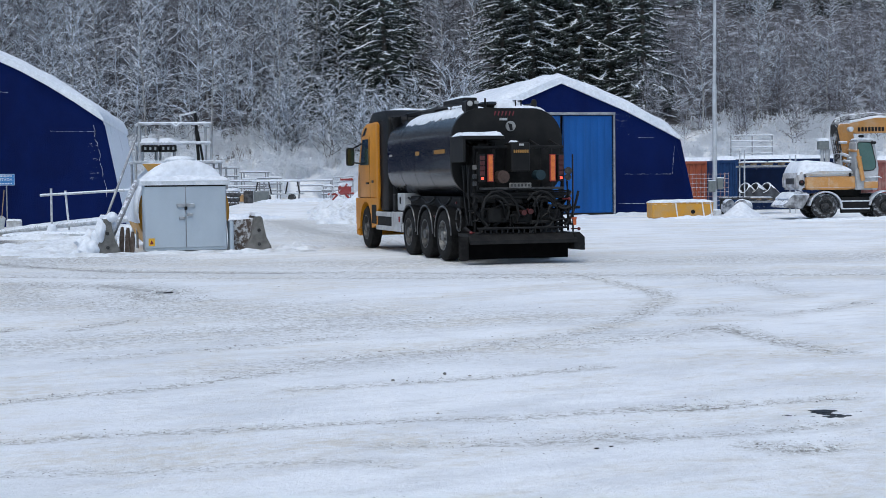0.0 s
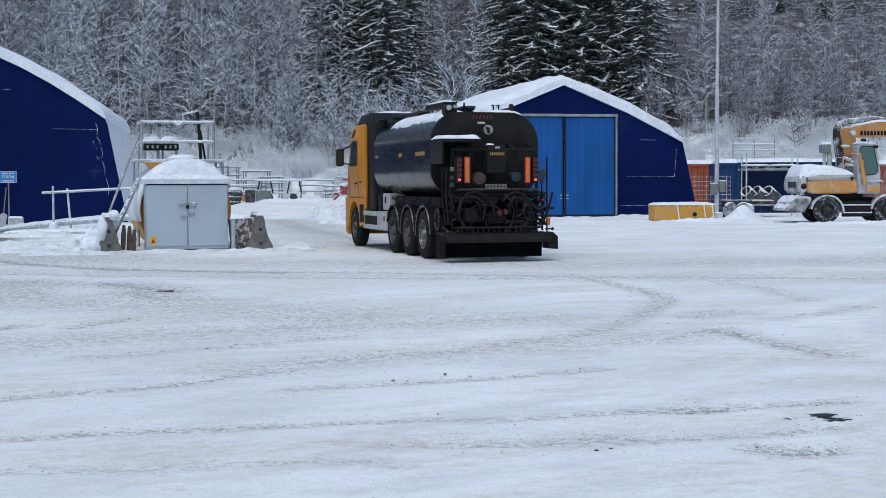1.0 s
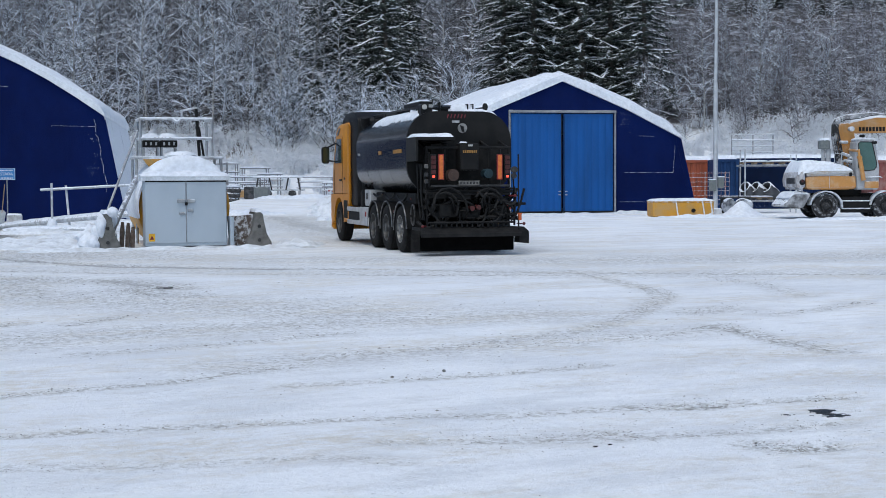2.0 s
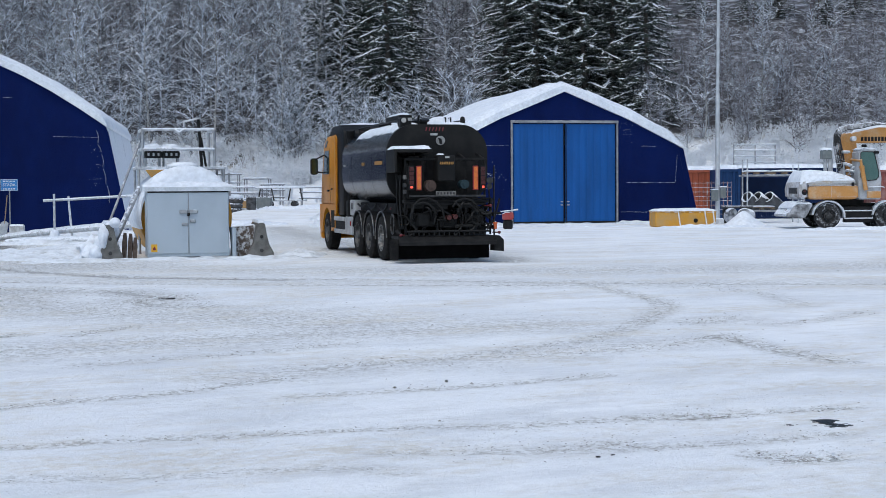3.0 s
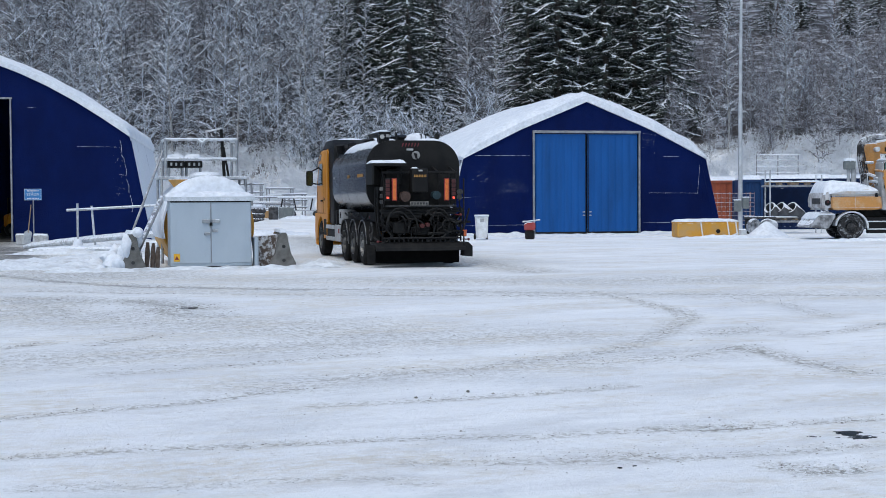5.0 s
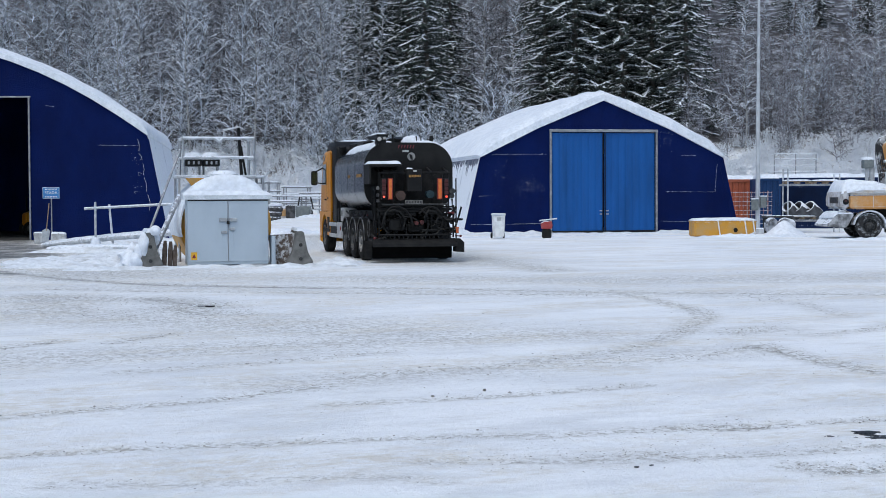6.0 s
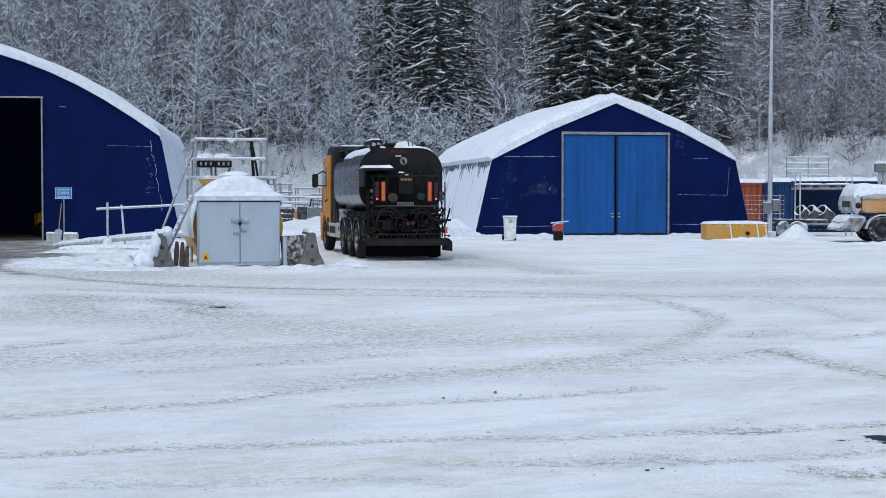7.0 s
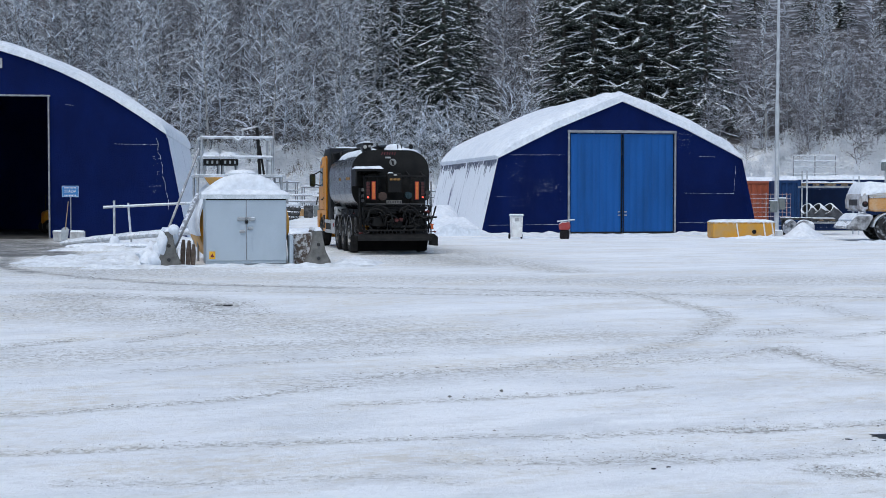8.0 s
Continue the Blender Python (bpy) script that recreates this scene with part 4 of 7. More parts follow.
    for y, z in ((-0.12, 1.02), (0.02, 1.0)):
        bm = BM()
        rod(bm, (X + 0.2, y, z), (X - 0.04, y, z), 0.055, seg=12)
        part("red_coupling", bm, M["coupling_red"], t, "dull red coupling")
    bm = BM()
    box(bm, (-1.3, 0.03, 1.36), (0.6, 1.95, 0.07), 0.01)
    part("cross_beam", bm, M["black_matt"], t)
    # spray bar with its hood and side wings
    bm = BM()
    prism(bm, [(-1.98, 0.40), (-1.97, 0.47), (-1.75, 0.60), (-1.15, 0.60), (-1.15, 0.54), (-1.72, 0.54), (-1.94, 0.40)], -1.02, 1.20, 1)
    sb = part("spray_bar", bm, M["black_matt"], t, "black spray bar hood across the rear")
    bm = BM()
    prism(bm, [(-1.74, 0.10), (-1.78, 0.55), (-1.2, 0.55), (-1.2, 0.10)], -0.90, 1.18, 1)
    part("rubber_skirt", bm, M["skirt"], sb, "black rubber skirt under the hood")
    bm = BM()
    box(bm, (-1.84, 1.30, 0.32), (0.03, 0.20, 0.46), 0.01)
    part("mud_flap", bm, M["rubber"], sb, "worn rubber flap")
    for k, z in enumerate((1.58, 1.72, 1.90)):
        bm = BM()
        box(bm, (X + 0.02, 1.02, z), (0.10, 0.07, 0.09), 0.012)
        part("valve_cover", bm, M["steel_dark"] if k != 2 else M["dirty_plate"], t, "small grey valve cover")
    for k in range(16):
        bm = BM()
        rod(bm, (-1.78, 0.95 - k * 0.115, 0.60), (-1.78, 0.95 - k * 0.115, 0.68), 0.018, seg=8)
        part("nozzle", bm, M["black"], sb)
    bm = BM()
    tube(bm, [(-1.78, 1.0, 0.70), (-1.78, -0.9, 0.70)], 0.025)
    part("feed_pipe", bm, M["black"], sb)
    for y0, y1 in ((-0.98, -1.20),):
        bm = BM()
        prism(bm, [(y0, 0.26), (y0, 0.58), ((y0 + y1) / 2, 0.60), (y1, 0.5), (y1, 0.24)], -1.9, -1.55, 0)
        part("side_wing", bm, M["black_matt"], sb)
    bm = BM()
    tube(bm, [(-1.7, -1.03, 0.6), (-1.7, -1.03, 2.15)], 0.018)
    ps = part("marker_post", bm, M["black"], t)
    bm = BM()
    rod(bm, (-1.7, -1.06, 0.74), (-1.7, -1.06, 0.86), 0.04, seg=12)
    rod(bm, (-1.7, -1.06, 0.86), (-1.7, -1.06, 0.89), 0.055, seg=12)
    part("side_lamp", bm, M["orange_lamp"], ps, "orange side lamp")
    for y, z in ((-1.14, 0.66), (-0.94, 1.26), (1.12, 0.62)):
        bm = BM()
        bmesh.ops.create_icosphere(bm, subdivisions=2, radius=0.035, matrix=Matrix.Translation((-1.74, y, z)))
        rod(bm, (-1.74, y, z), (-1.6, y * 0.9, z), 0.014, seg=6)
        part("marker_knob", bm, M["dark_red"], t, "small red marker lamp")
    bm = BM()
    lathe(bm, ((0.02, -0.05), (0.07, -0.03), (0.075, 0.02), (0.03, 0.03)), pose(-1.72, -0.93, 1.82, 0, -90), 14)
    lathe(bm, ((0.02, -0.05), (0.06, -0.03), (0.065, 0.02), (0.03, 0.03)), pose(-1.72, -0.92, 1.69, 0, -90), 14)
    tube(bm, [(-1.68, -0.75, 1.9), (-1.68, -0.92, 1.8), (-1.68, -0.9, 1.6)], 0.012)
    part("round_mirror", bm, M["steel_dark"], t)
    for y in (-0.82, -1.0):
        bm = BM()
        tube(bm, [(-1.5, y, 0.62), (-1.5, y, 1.46)], 0.024)
        part("strut", bm, M["black_matt"], t)
    for z in (0.75, 1.0, 1.22):
        bm = BM()
        tube(bm, [(-1.52, -0.7, z), (-1.52, -1.06, z + 0.05)], 0.03)
        part("arm", bm, M["black_matt"], t)
    for y0, y1, z in ((-0.55, -0.95, 1.42), (-0.55, -1.0, 1.12), (-0.55, -0.98, 0.86)):
        bm = BM()
        tube(bm, [(-1.6, y0, z), (-1.6, y1, z), (-1.6, y1, z + 0.2)], 0.022)
        part("bracket", bm, M["black_matt"], t)
    for k in range(4):
        bm = BM()
        tube(bm, curve((-1.0 - k * 0.16, 1.05, 1.95), (-1.1 - k * 0.12, 1.0, 0.75), 0.0, 8, (0, 0.05 * (k % 2), 0)), 0.02)
        part("hose", bm, M["black"], t)
    bm = BM()
    tube(bm, [(-1.0 + 0.16 * math.cos(a * 0.4), 1.14, 0.86 + 0.22 * math.sin(a * 0.4)) for a in range(16)], 0.022)
    part("coiled_hose", bm, M["steel_dark"], t, "grey coiled hose")
    for x, z in ((-0.9, 1.2), (0.7, 0.9)):
        bm = BM()
        box(bm, (x, 1.16, z), (0.05, 0.03, 0.05), 0.008)
        part("side_marker", bm, M["red_lamp"], t, "small red side marker")


def part_frame(t, X):
    bm = BM()
    for y in (0.95, 0.55, -0.45, -0.88):
        tube(bm, [(X + 0.25, y, 0.6), (X + 0.25, y, 2.3), (-0.8, y, 2.45)], 0.03)
    box(bm, (X + 0.25, 0.03, 2.30), (0.06, 1.9, 0.06), 0.01)
    box(bm, (-1.25, 0.03, 1.30), (0.75, 1.8, 0.05), 0.01)
    box(bm, (-1.0, 0.03, 1.85), (0.3, 1.7, 0.95), 0.03)
    return part("rear_frame", bm, M["black_matt"], t, "black tubular rear frame")


M["dirty_plate"] = mat("dirty_plate", (0.16, 0.155, 0.145), (0.09, 0.085, 0.08), rough=0.7, scale=9)
M["dial_white"] = mat("dial_white", (0.30, 0.30, 0.29), (0.2, 0.2, 0.2), rough=0.6, scale=9)
M["steel_rim"] = mat("steel_rim", (0.22, 0.22, 0.225), (0.08, 0.08, 0.08), rough=0.4, metal=0.8, scale=6)
M["steel_dark"] = mat("steel_dark", (0.05, 0.05, 0.052), (0.02, 0.02, 0.02), rough=0.5, metal=0.4, scale=7)
M["dark_red"] = mat("dark_red", (0.13, 0.012, 0.015), rough=0.5)
M["skirt"] = mat("skirt", (0.0022, 0.0022, 0.0024), (0.004, 0.004, 0.0042), rough=0.9, spec=0.04, scale=4, grain=30)
M["mirror"] = mat("mirror", (0.09, 0.14, 0.125), (0.09, 0.13, 0.12), rough=0.15, metal=1.0, bump=0.0)
lorry_tank(truck)
lorry_cab(truck)
lorry_chassis(truck)
lorry_rear(truck)


# ---- right hall: trimmings ----
M["tarp_bare"] = mat("tarp_bare", (0.055, 0.065, 0.11), (0.30, 0.32, 0.36), rough=0.7, scale=4, grain=30, wear=(0.45, 0.65))
for pts in ([(-5.3, -0.012, 3.65), (-2.7, -0.012, 3.66)], [(3.75, -0.012, 3.62), (4.5, -0.012, 3.61)], [(3.0, -0.012, 1.92), (5.45, -0.012, 1.90)], [(5.45, -0.012, 1.9), (5.55, -0.012, 3.2)],
            [(-6.45, -0.012, 0.45), (-2.75, -0.012, 0.48)], [(2.75, -0.012, 0.55), (4.6, -0.012, 0.52)], [(-5.9, -0.012, 1.75), (-5.5, -0.012, 1.75)]):
    seam(hr, pts, 0.005)
for s in (-1, 1):
    bm = BM()
    prism(bm, [(s * 6.66, 0.0), (s * 5.86, 3.48), (s * 5.60, 3.48), (s * 6.40, 0.0)], -0.022, -0.004, 1)
    part("corner_flap", bm, M["tarp"], hr, "dark blue corner flap of the tarpaulin")
rnd = random.Random(3)
bm = BM()
for k in range(130):
    x, z = (rnd.gauss(-3.6, 0.35), rnd.gauss(2.15, 0.22)) if k < 60 else ((rnd.gauss(-4.9, 0.3), rnd.gauss(2.4, 0.6)) if k < 100 else (rnd.gauss(2.9, 0.3), rnd.gauss(4.5 - 0.2, 0.25)))
    if abs(x) < 2.6:
        continue
    w = rnd.uniform(0.015, 0.07)
    prism(bm, [(x, z), (x + w, z + w * 0.55), (x + w, z + w * 0.55 + 0.006), (x, z + 0.008)], -0.012, -0.003, 1)
tagged(part("frost_flecks", bm, M["frost_line"], hr, "flecks of snow stuck to the tarpaulin"), kind="stuff")
bm = BM()
for k in range(30):
    y, w = 0.4 + 13.2 * (k + rnd.random()) / 30, rnd.uniform(0.25, 0.95)
    top, n = 3.46, 7
    edge = [(y - w / 2, top), (y + w / 2, top)]
    edge += [(y + w / 2 - w * (q + 0.5) / n + rnd.uniform(-0.03, 0.03), top - rnd.uniform(0.06, 0.34) * (1.0 + (rnd.random() < 0.2) * 1.4)) for q in range(n)]
    pts = []
    for yy, z in edge:
        x = -6.65 + 0.8 * z / 3.5
        pts.append((bm.verts.new((x - 0.012, yy, z)), bm.verts.new((x - 0.002, yy, z))))
    bm.faces.new([p[0] for p in pts])
    bm.faces.new([p[1] for p in pts][::-1])
    for p, q in zip(pts, pts[1:] + pts[:1]):
        bm.faces.new((p[0], p[1], q[1], q[0]))
tagged(part("bare_tarpaulin", bm, M["tarp_bare"], hr, "grey-blue tarpaulin bared below the eave"), kind="stuff")
bm = BM()
snow_cap(bm, lambda u, v: (-6.9 + 13.8 * u, -0.55 + 0.5 * v, -0.02, 0.02 + (0.10 + 0.09 * noise.noise(Vector((u * 22, 0, 1)))) * v * (0.35 if 0.3 < u < 0.7 else 1.0)), 90, 4, 0.03, 0.3)
lone("snow_drift", bm, M["snow"], HALL_R, "low ridge of snow along the foot of the hall", "snow drift")
bm = BM()
snow_cap(bm, lambda u, v: (-9.3 + 3.2 * u, -1.2 + 14.5 * v, -0.02, 1.5 * math.sin(math.pi * min(1, u * 1.1)) ** 0.8 * math.sin(math.pi * (0.06 + 0.88 * v)) ** 0.6 * (0.75 + 0.45 * noise.noise(Vector((u * 2, v * 7, 3))))), 24, 50, 0.16, 0.5)
lone("snow_bank", bm, M["snow"], HALL_R, "lumpy bank of shovelled snow along the hall's side", "snow bank")

# ---- left hall, its door standing open ----
HALL_L = pose(-23.55, 59.75, 0, 0, 0, 9)
hl = hall(HALL_L, ((9.55, 4.35), (8.4, 5.14), (7.3, 5.84), (6.2, 6.45), (5.1, 6.97), (4.0, 7.40), (2.95, 7.73), (1.5, 8.08), (0.0, 8.25)), 10.35, 18.0, (-4.7, 4.7, 5.9), 0.44,
          "large dark blue fabric hall with its door open", "blue tarpaulin side wall plastered with snow")
bm = BM()
for x in (-4.73, 4.73):
    box(bm, (x, -0.03, 2.95), (0.07, 0.10, 5.9), 0.01)
box(bm, (0, -0.03, 5.94), (9.6, 0.10, 0.07), 0.01)
part("door_frame", bm, M["steel_frame"], hl, "grey steel frame of the open door")
for k in range(4):
    y = 2.5 + k * 4.2
    bm = BM()
    tube(bm, [(10.1, y, 0.0), (9.3, y, 4.2), (7.2, y, 5.65), (5.0, y, 6.8), (2.8, y, 7.52), (0, y, 7.98), (-2.8, y, 7.52), (-5.0, y, 6.8), (-7.2, y, 5.65), (-9.3, y, 4.2), (-10.1, y, 0.0)], 0.09, 8)
    part("arch_rib", bm, M["steel_frame"], hl)
bm = BM()
box(bm, (2.62, -0.03, 7.28), (0.5, 0.05, 0.42), 0.01)
part("vent", bm, M["grey_panel"], hl, "small grey gable vent")
for pts in ([(7.4, -0.012, 3.95), (9.2, -0.012, 3.92)], [(5.4, -0.012, 5.58), (5.75, -0.012, 5.55)]):
    seam(hl, pts, 0.0045)
bm = BM()
prism(bm, [(10.42, 0.0), (9.62, 4.2), (9.2, 4.2), (9.75, 0.0)], -0.03, -0.005, 1)
part("corner_flap", bm, M["tarp"], hl, "dark blue corner flap of the tarpaulin")
bm = BM()
for a, b in zip([(9.15, 4.2), (9.2, 3.6), (9.35, 3.2), (9.4, 2.6), (9.55, 1.9)], [(9.2, 3.7), (9.32, 3.3), (9.38, 2.7), (9.5, 2.0), (9.62, 1.2)]):
    tube(bm, [(a[0], -0.034, a[1]), ((a[0] + b[0]) / 2 + 0.05, -0.036, (a[1] + b[1]) / 2), (b[0], -0.034, b[1])], 0.006, 5)
tagged(part("snow_rim", bm, M["snow"], hl, "snow clinging to the flap's edge"), kind="stuff")
bm = BM()
for k in range(70):
    x, z = rnd.gauss(9.2, 0.2), rnd.uniform(1.8, 3.6)
    if x > 9.3 or x < 5:
        continue
    w = rnd.uniform(0.008, 0.03)
    prism(bm, [(x, z), (x + w, z + w * 0.8), (x + w * 0.2, z + w)], -0.016, -0.003, 1)
tagged(part("frost_flecks", bm, M["frost_line"], hl), kind="stuff")
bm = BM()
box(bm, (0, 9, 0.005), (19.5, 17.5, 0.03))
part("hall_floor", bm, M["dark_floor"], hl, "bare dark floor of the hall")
# a yellow machine just inside the opening
loader = thing("small_loader", HALL_L @ pose(3.7, 9.0, 0.02, 0, 0, 20), "small yellow machine standing inside the dark hall", "loader")
bm = BM()
prism(bm, [(-0.6, 0.45), (-0.6, 1.0), (-0.2, 1.15), (0.35, 1.05), (0.6, 0.7), (0.6, 0.45)], -0.45, 0.45, 1)
bmesh.ops.bevel(bm, geom=list(bm.edges), offset=0.04, segments=2, affect="EDGES")
part("body", bm, M["yellow"], loader)
bm = BM()
tube(bm, [(-0.4, -0.4, 1.0), (-0.4, -0.4, 1.8), (0.2, -0.4, 1.8), (0.35, -0.4, 1.0)], 0.03)
tube(bm, [(-0.4, 0.4, 1.0), (-0.4, 0.4, 1.8), (0.2, 0.4, 1.8), (0.35, 0.4, 1.0)], 0.03)
part("roll_bar", bm, M["black"], loader)
for x in (-0.4, 0.4):
    for y in (-0.5, 0.5):
        wheel_of(loader, x, y, 0.32, 0.2)

# ---- sign, shovel and blocks by the open door ----
sign = thing("sign_post", pose(-16.66, 56.0, 0), "blue sign with white lettering on a steel post", "sign")
bm = BM()
rod(bm, (0, 0.03, 0), (0, 0.03, 1.72), 0.025)
part("post", bm, M["steel_frame"], sign)
bm = BM()
box(bm, (0, 0, 1.93), (0.66, 0.03, 0.44), 0.008)
bd = part("board", bm, M["sign_blue"], sign, "blue sign board with a white rim")
bm = BM()
for c, s in (((0, -0.018, 2.135), (0.64, 0.006, 0.012)), ((0, -0.018, 1.725), (0.64, 0.006, 0.012)), ((-0.314, -0.018, 1.93), (0.012, 0.006, 0.40)), ((0.314, -0.018, 1.93), (0.012, 0.006, 0.40))):
    box(bm, c, s)
part("rim", bm, M["white_paint"], bd)
words("lettering", "STÄDA", 0.155, M["white_paint"], bd, pose(0, -0.018, 1.93, 90))
for z, n in ((2.07, 9), (1.78, 8)):
    for k in range(n):
        bm = BM()
        box(bm, (-0.24 + 0.48 * (k + 0.5) / n, -0.018, z), (0.036, 0.004, 0.045))
        part("letter_bar", bm, M["white_paint"], bd)
shovel = thing("snow_shovel", pose(-16.85, 55.8, 0.06, -8, 4), "steel shovel leaning against the sign post", "shovel")
bm = BM()
rod(bm, (0, 0, 0.4), (0, 0, 1.5), 0.02)
part("handle", bm, M["wood"], shovel)
bm = BM()
prism(bm, [(-0.14, 0.0), (-0.15, 0.42), (-0.05, 0.5), (0.05, 0.5), (0.15, 0.42), (0.12, 0.0), (0, -0.06)], -0.012, 0.012, 1)
part("blade", bm, M["steel"], shovel)


def block(m, s, label, category="concrete block", group=""):
    bm = BM()
    box(bm, (0, 0, s[2] / 2), s, 0.05)
    bmesh.ops.subdivide_edges(bm, edges=bm.edges, cuts=2, use_grid_fill=True)
    lumpy(bm, 0.03, 0.3, m.translation.x)
    return lone("concrete_block", bm, M["concrete_snow"], m, label, category, group)


for x, y, w in ((-17.1, 56.1, 0.5), (-16.35, 55.9, 0.55)):
    block(pose(x, y, -0.02, 0, 0, 9), (w, 0.5, 0.44), "snow-covered concrete block at the hall door", group="blocks at the door")

# ---- guard rail and pipes before the left hall ----
rail = thing("guard_rail", pose(0, 0, 0), "frosted steel pipe rail on two posts", "guard rail")
bm = BM()
tube(bm, [(-13.15, 47.9, 1.36), (-11.5, 48.0, 1.44), (-9.9, 48.1, 1.52)], 0.045, 8)
part("rail", bm, M["steel_snow"], rail)
bm = BM()
rod(bm, (-12.79, 47.9, 0), (-12.79, 47.9, 1.58), 0.038)
part("post", bm, M["steel_snow"], rail)
bm = BM()
rod(bm, (-12.35, 48.0, 1.5), (-12.22, 47.9, 0.15), 0.036)
part("brace", bm, M["steel_snow"], rail)
bm = BM()
lathe(bm, ((0.22, -0.02), (0.18, 0.2), (0.13, 0.36), (0.05, 0.42)), pose(-12.79, 47.9, 0), 12)
part("foot_snow", bm, M["snow"], rail)
for a, b, r in (((-15.6, 51.4, 0.04), (-9.4, 45.0, 0.62), 0.095), ((-14.0, 46.6, 0.05), (-10.2, 45.4, 0.12), 0.085)):
    bm = BM()
    tube(bm, curve(a, b, -0.04, 6), r, 10)
    lp = thing("long_pipe", Matrix(), "long steel pipe lying half buried in snow", "pipe", "pipes on the ground")
    part("pipe", bm, M["steel_snow"], lp)
    bm = BM()
    va, vb = Vector(a), Vector(b)
    snow_cap(bm, lambda u, v: ((va.lerp(vb, u)).x + (v - 0.5) * 1.6 * r, (va.lerp(vb, u)).y, va.lerp(vb, u).z + 0.16 * u * (1 - u) + r * 0.62, va.lerp(vb, u).z + 0.16 * u * (1 - u) + r * 0.62 + pillow(u, v, 0.075)), 60, 5, 0.02, 0.6, r * 50)
    part("snow_layer", bm, M["snow"], lp, "snow lying along the pipe", 60)


def mound(x, y, w, d, h, seed, label, name="snow_mound", material="snow", turn=0.0, rough=0.16):
    bm = BM()
    snow_cap(bm, lambda u, v: ((u - 0.5) * w, (v - 0.5) * d, -0.3, h * max(0.0, math.sin(math.pi * u) * math.sin(math.pi * v)) ** 0.6 * (0.8 + 0.5 * noise.noise(Vector((u * 4 + seed, v * 4, seed)))) - 0.03), 36, 20, rough * h, 0.28, seed)
    return lone(name, bm, M[material], pose(x, y, hill(x, y), 0, 0, turn), label, "snow heap", angle=60)


for k, (x, y, w, d, h) in enumerate(((-12.5, 46.0, 4.0, 1.0, 0.20), (-10.6, 43.4, 3.0, 1.4, 0.14), (-9.6, 42.6, 2.6, 1.6, 0.20), (-11.0, 46.2, 3.0, 1.2, 0.16), (-12.0, 49.4, 4.0, 1.5, 0.35), (-14.0, 57.5, 5.0, 1.6, 0.35))):
    mound(x, y, w, d, h, k + 1.3, "smooth heap of snow round the pipes", "snow_mound", "snow_dirty", turn=-8)

# ---- grey cabinet with the fuel tank behind it ----
CAB = pose(-6.32, 36.03, 0, 0, 0, 16)
cabinet = thing("steel_cabinet", CAB, "pale grey two-door steel cabinet standing in snow", "cabinet")
bm = BM()
box(bm, (0, 0.35, 0.84), (2.0, 0.7, 1.64), 0.015)
part("body", bm, M["cab_grey"], cabinet)
# black strip standing in for the shade in the gap under the lid
bm = BM()
box(bm, (0, -0.024, 1.612), (1.97, 0.03, 0.034))
part("lid_shade", bm, M["black_matt"], cabinet)
bm = BM()
prism(bm, [(-0.06, 1.63), (-0.06, 1.73), (0.35, 1.79), (0.80, 1.73), (0.80, 1.63)], -1.09, 1.09, 0)
part("lid", bm, M["cab_snow"], cabinet, "overhanging lid rimed with snow")
for s in (-1, 1):
    bm = BM()
    box(bm, (s * 0.495, -0.016, 0.86), (0.975, 0.028, 1.52), 0.008)
    dr = part("door", bm, M["cab_grey"], cabinet)
    for q in (-0.36, 0.36):
        bm = BM()
        box(bm, (s * 0.495 + q, -0.031, 0.86), (0.015, 0.006, 1.25))
        part("fold", bm, M["cab_grey"], dr)
    bm = BM()
    box(bm, (s * 0.12, -0.05, 1.13), (0.20, 0.05, 0.09), 0.012)
    part("hasp", bm, M["steel"], dr)
    bm = BM()
    box(bm, (s * 0.10, -0.05, 0.86 + 0.04 * s), (0.14, 0.05, 0.07), 0.012)
    part("handle", bm, M["steel"], dr)
bm = BM()
rod(bm, (0, -0.06, 1.02), (0, -0.06, 1.10), 0.035, seg=10)
part("padlock", bm, M["black"], cabinet)
bm = BM()
box(bm, (0, -0.034, 0.86), (0.018, 0.012, 1.5))
part("door_strip", bm, M["steel_frame"], cabinet)
bm = BM()
box(bm, (-0.84, -0.033, 0.24), (0.15, 0.004, 0.19))
st = part("warning_sticker", bm, M["sticker"], cabinet, "yellow warning sticker")
bm = BM()
prism(bm, [(-0.89, 0.19), (-0.79, 0.19), (-0.84, 0.29)], -0.039, -0.036, 1)
part("warning_triangle", bm, M["red_text"], st)
bm = BM()
snow_cap(bm, lambda u, v: (-1.08 + 2.16 * u, -0.05 + 0.84 * v, 1.735 + 0.05 * math.sin(math.pi * v), 1.735 + 0.05 * math.sin(math.pi * v) + pillow(u, v, 0.08)), 24, 10, 0.03, 0.3)
part("snow_layer", bm, M["snow"], cabinet, "snow lying on the lid")

TANKP = CAB @ pose(0.06, 0.95, 0)
ftank = thing("fuel_tank", TANKP, "round yellow fuel tank lying on cradles under snow", "fuel tank")
bm = BM()
lathe(bm, ((0.2, -0.14), (0.7, -0.07), (1.0, 0.02), (1.16, 0.14), (1.18, 0.3), (1.18, 3.3), (1.1, 3.5), (0.6, 3.62), (0.1, 3.65)), Matrix.Translation((0, 0, 0.97)) @ Matrix.Rotation(radians(-90), 4, "X"), 40)
part("shell", bm, M["yellow_old"], ftank, "yellow painted steel shell", 30)
for y in (0.7, 2.7):
    bm = BM()
    box(bm, (0, y, 0.2), (1.6, 0.25, 0.4), 0.02)
    part("cradle", bm, M["black_matt"], ftank)
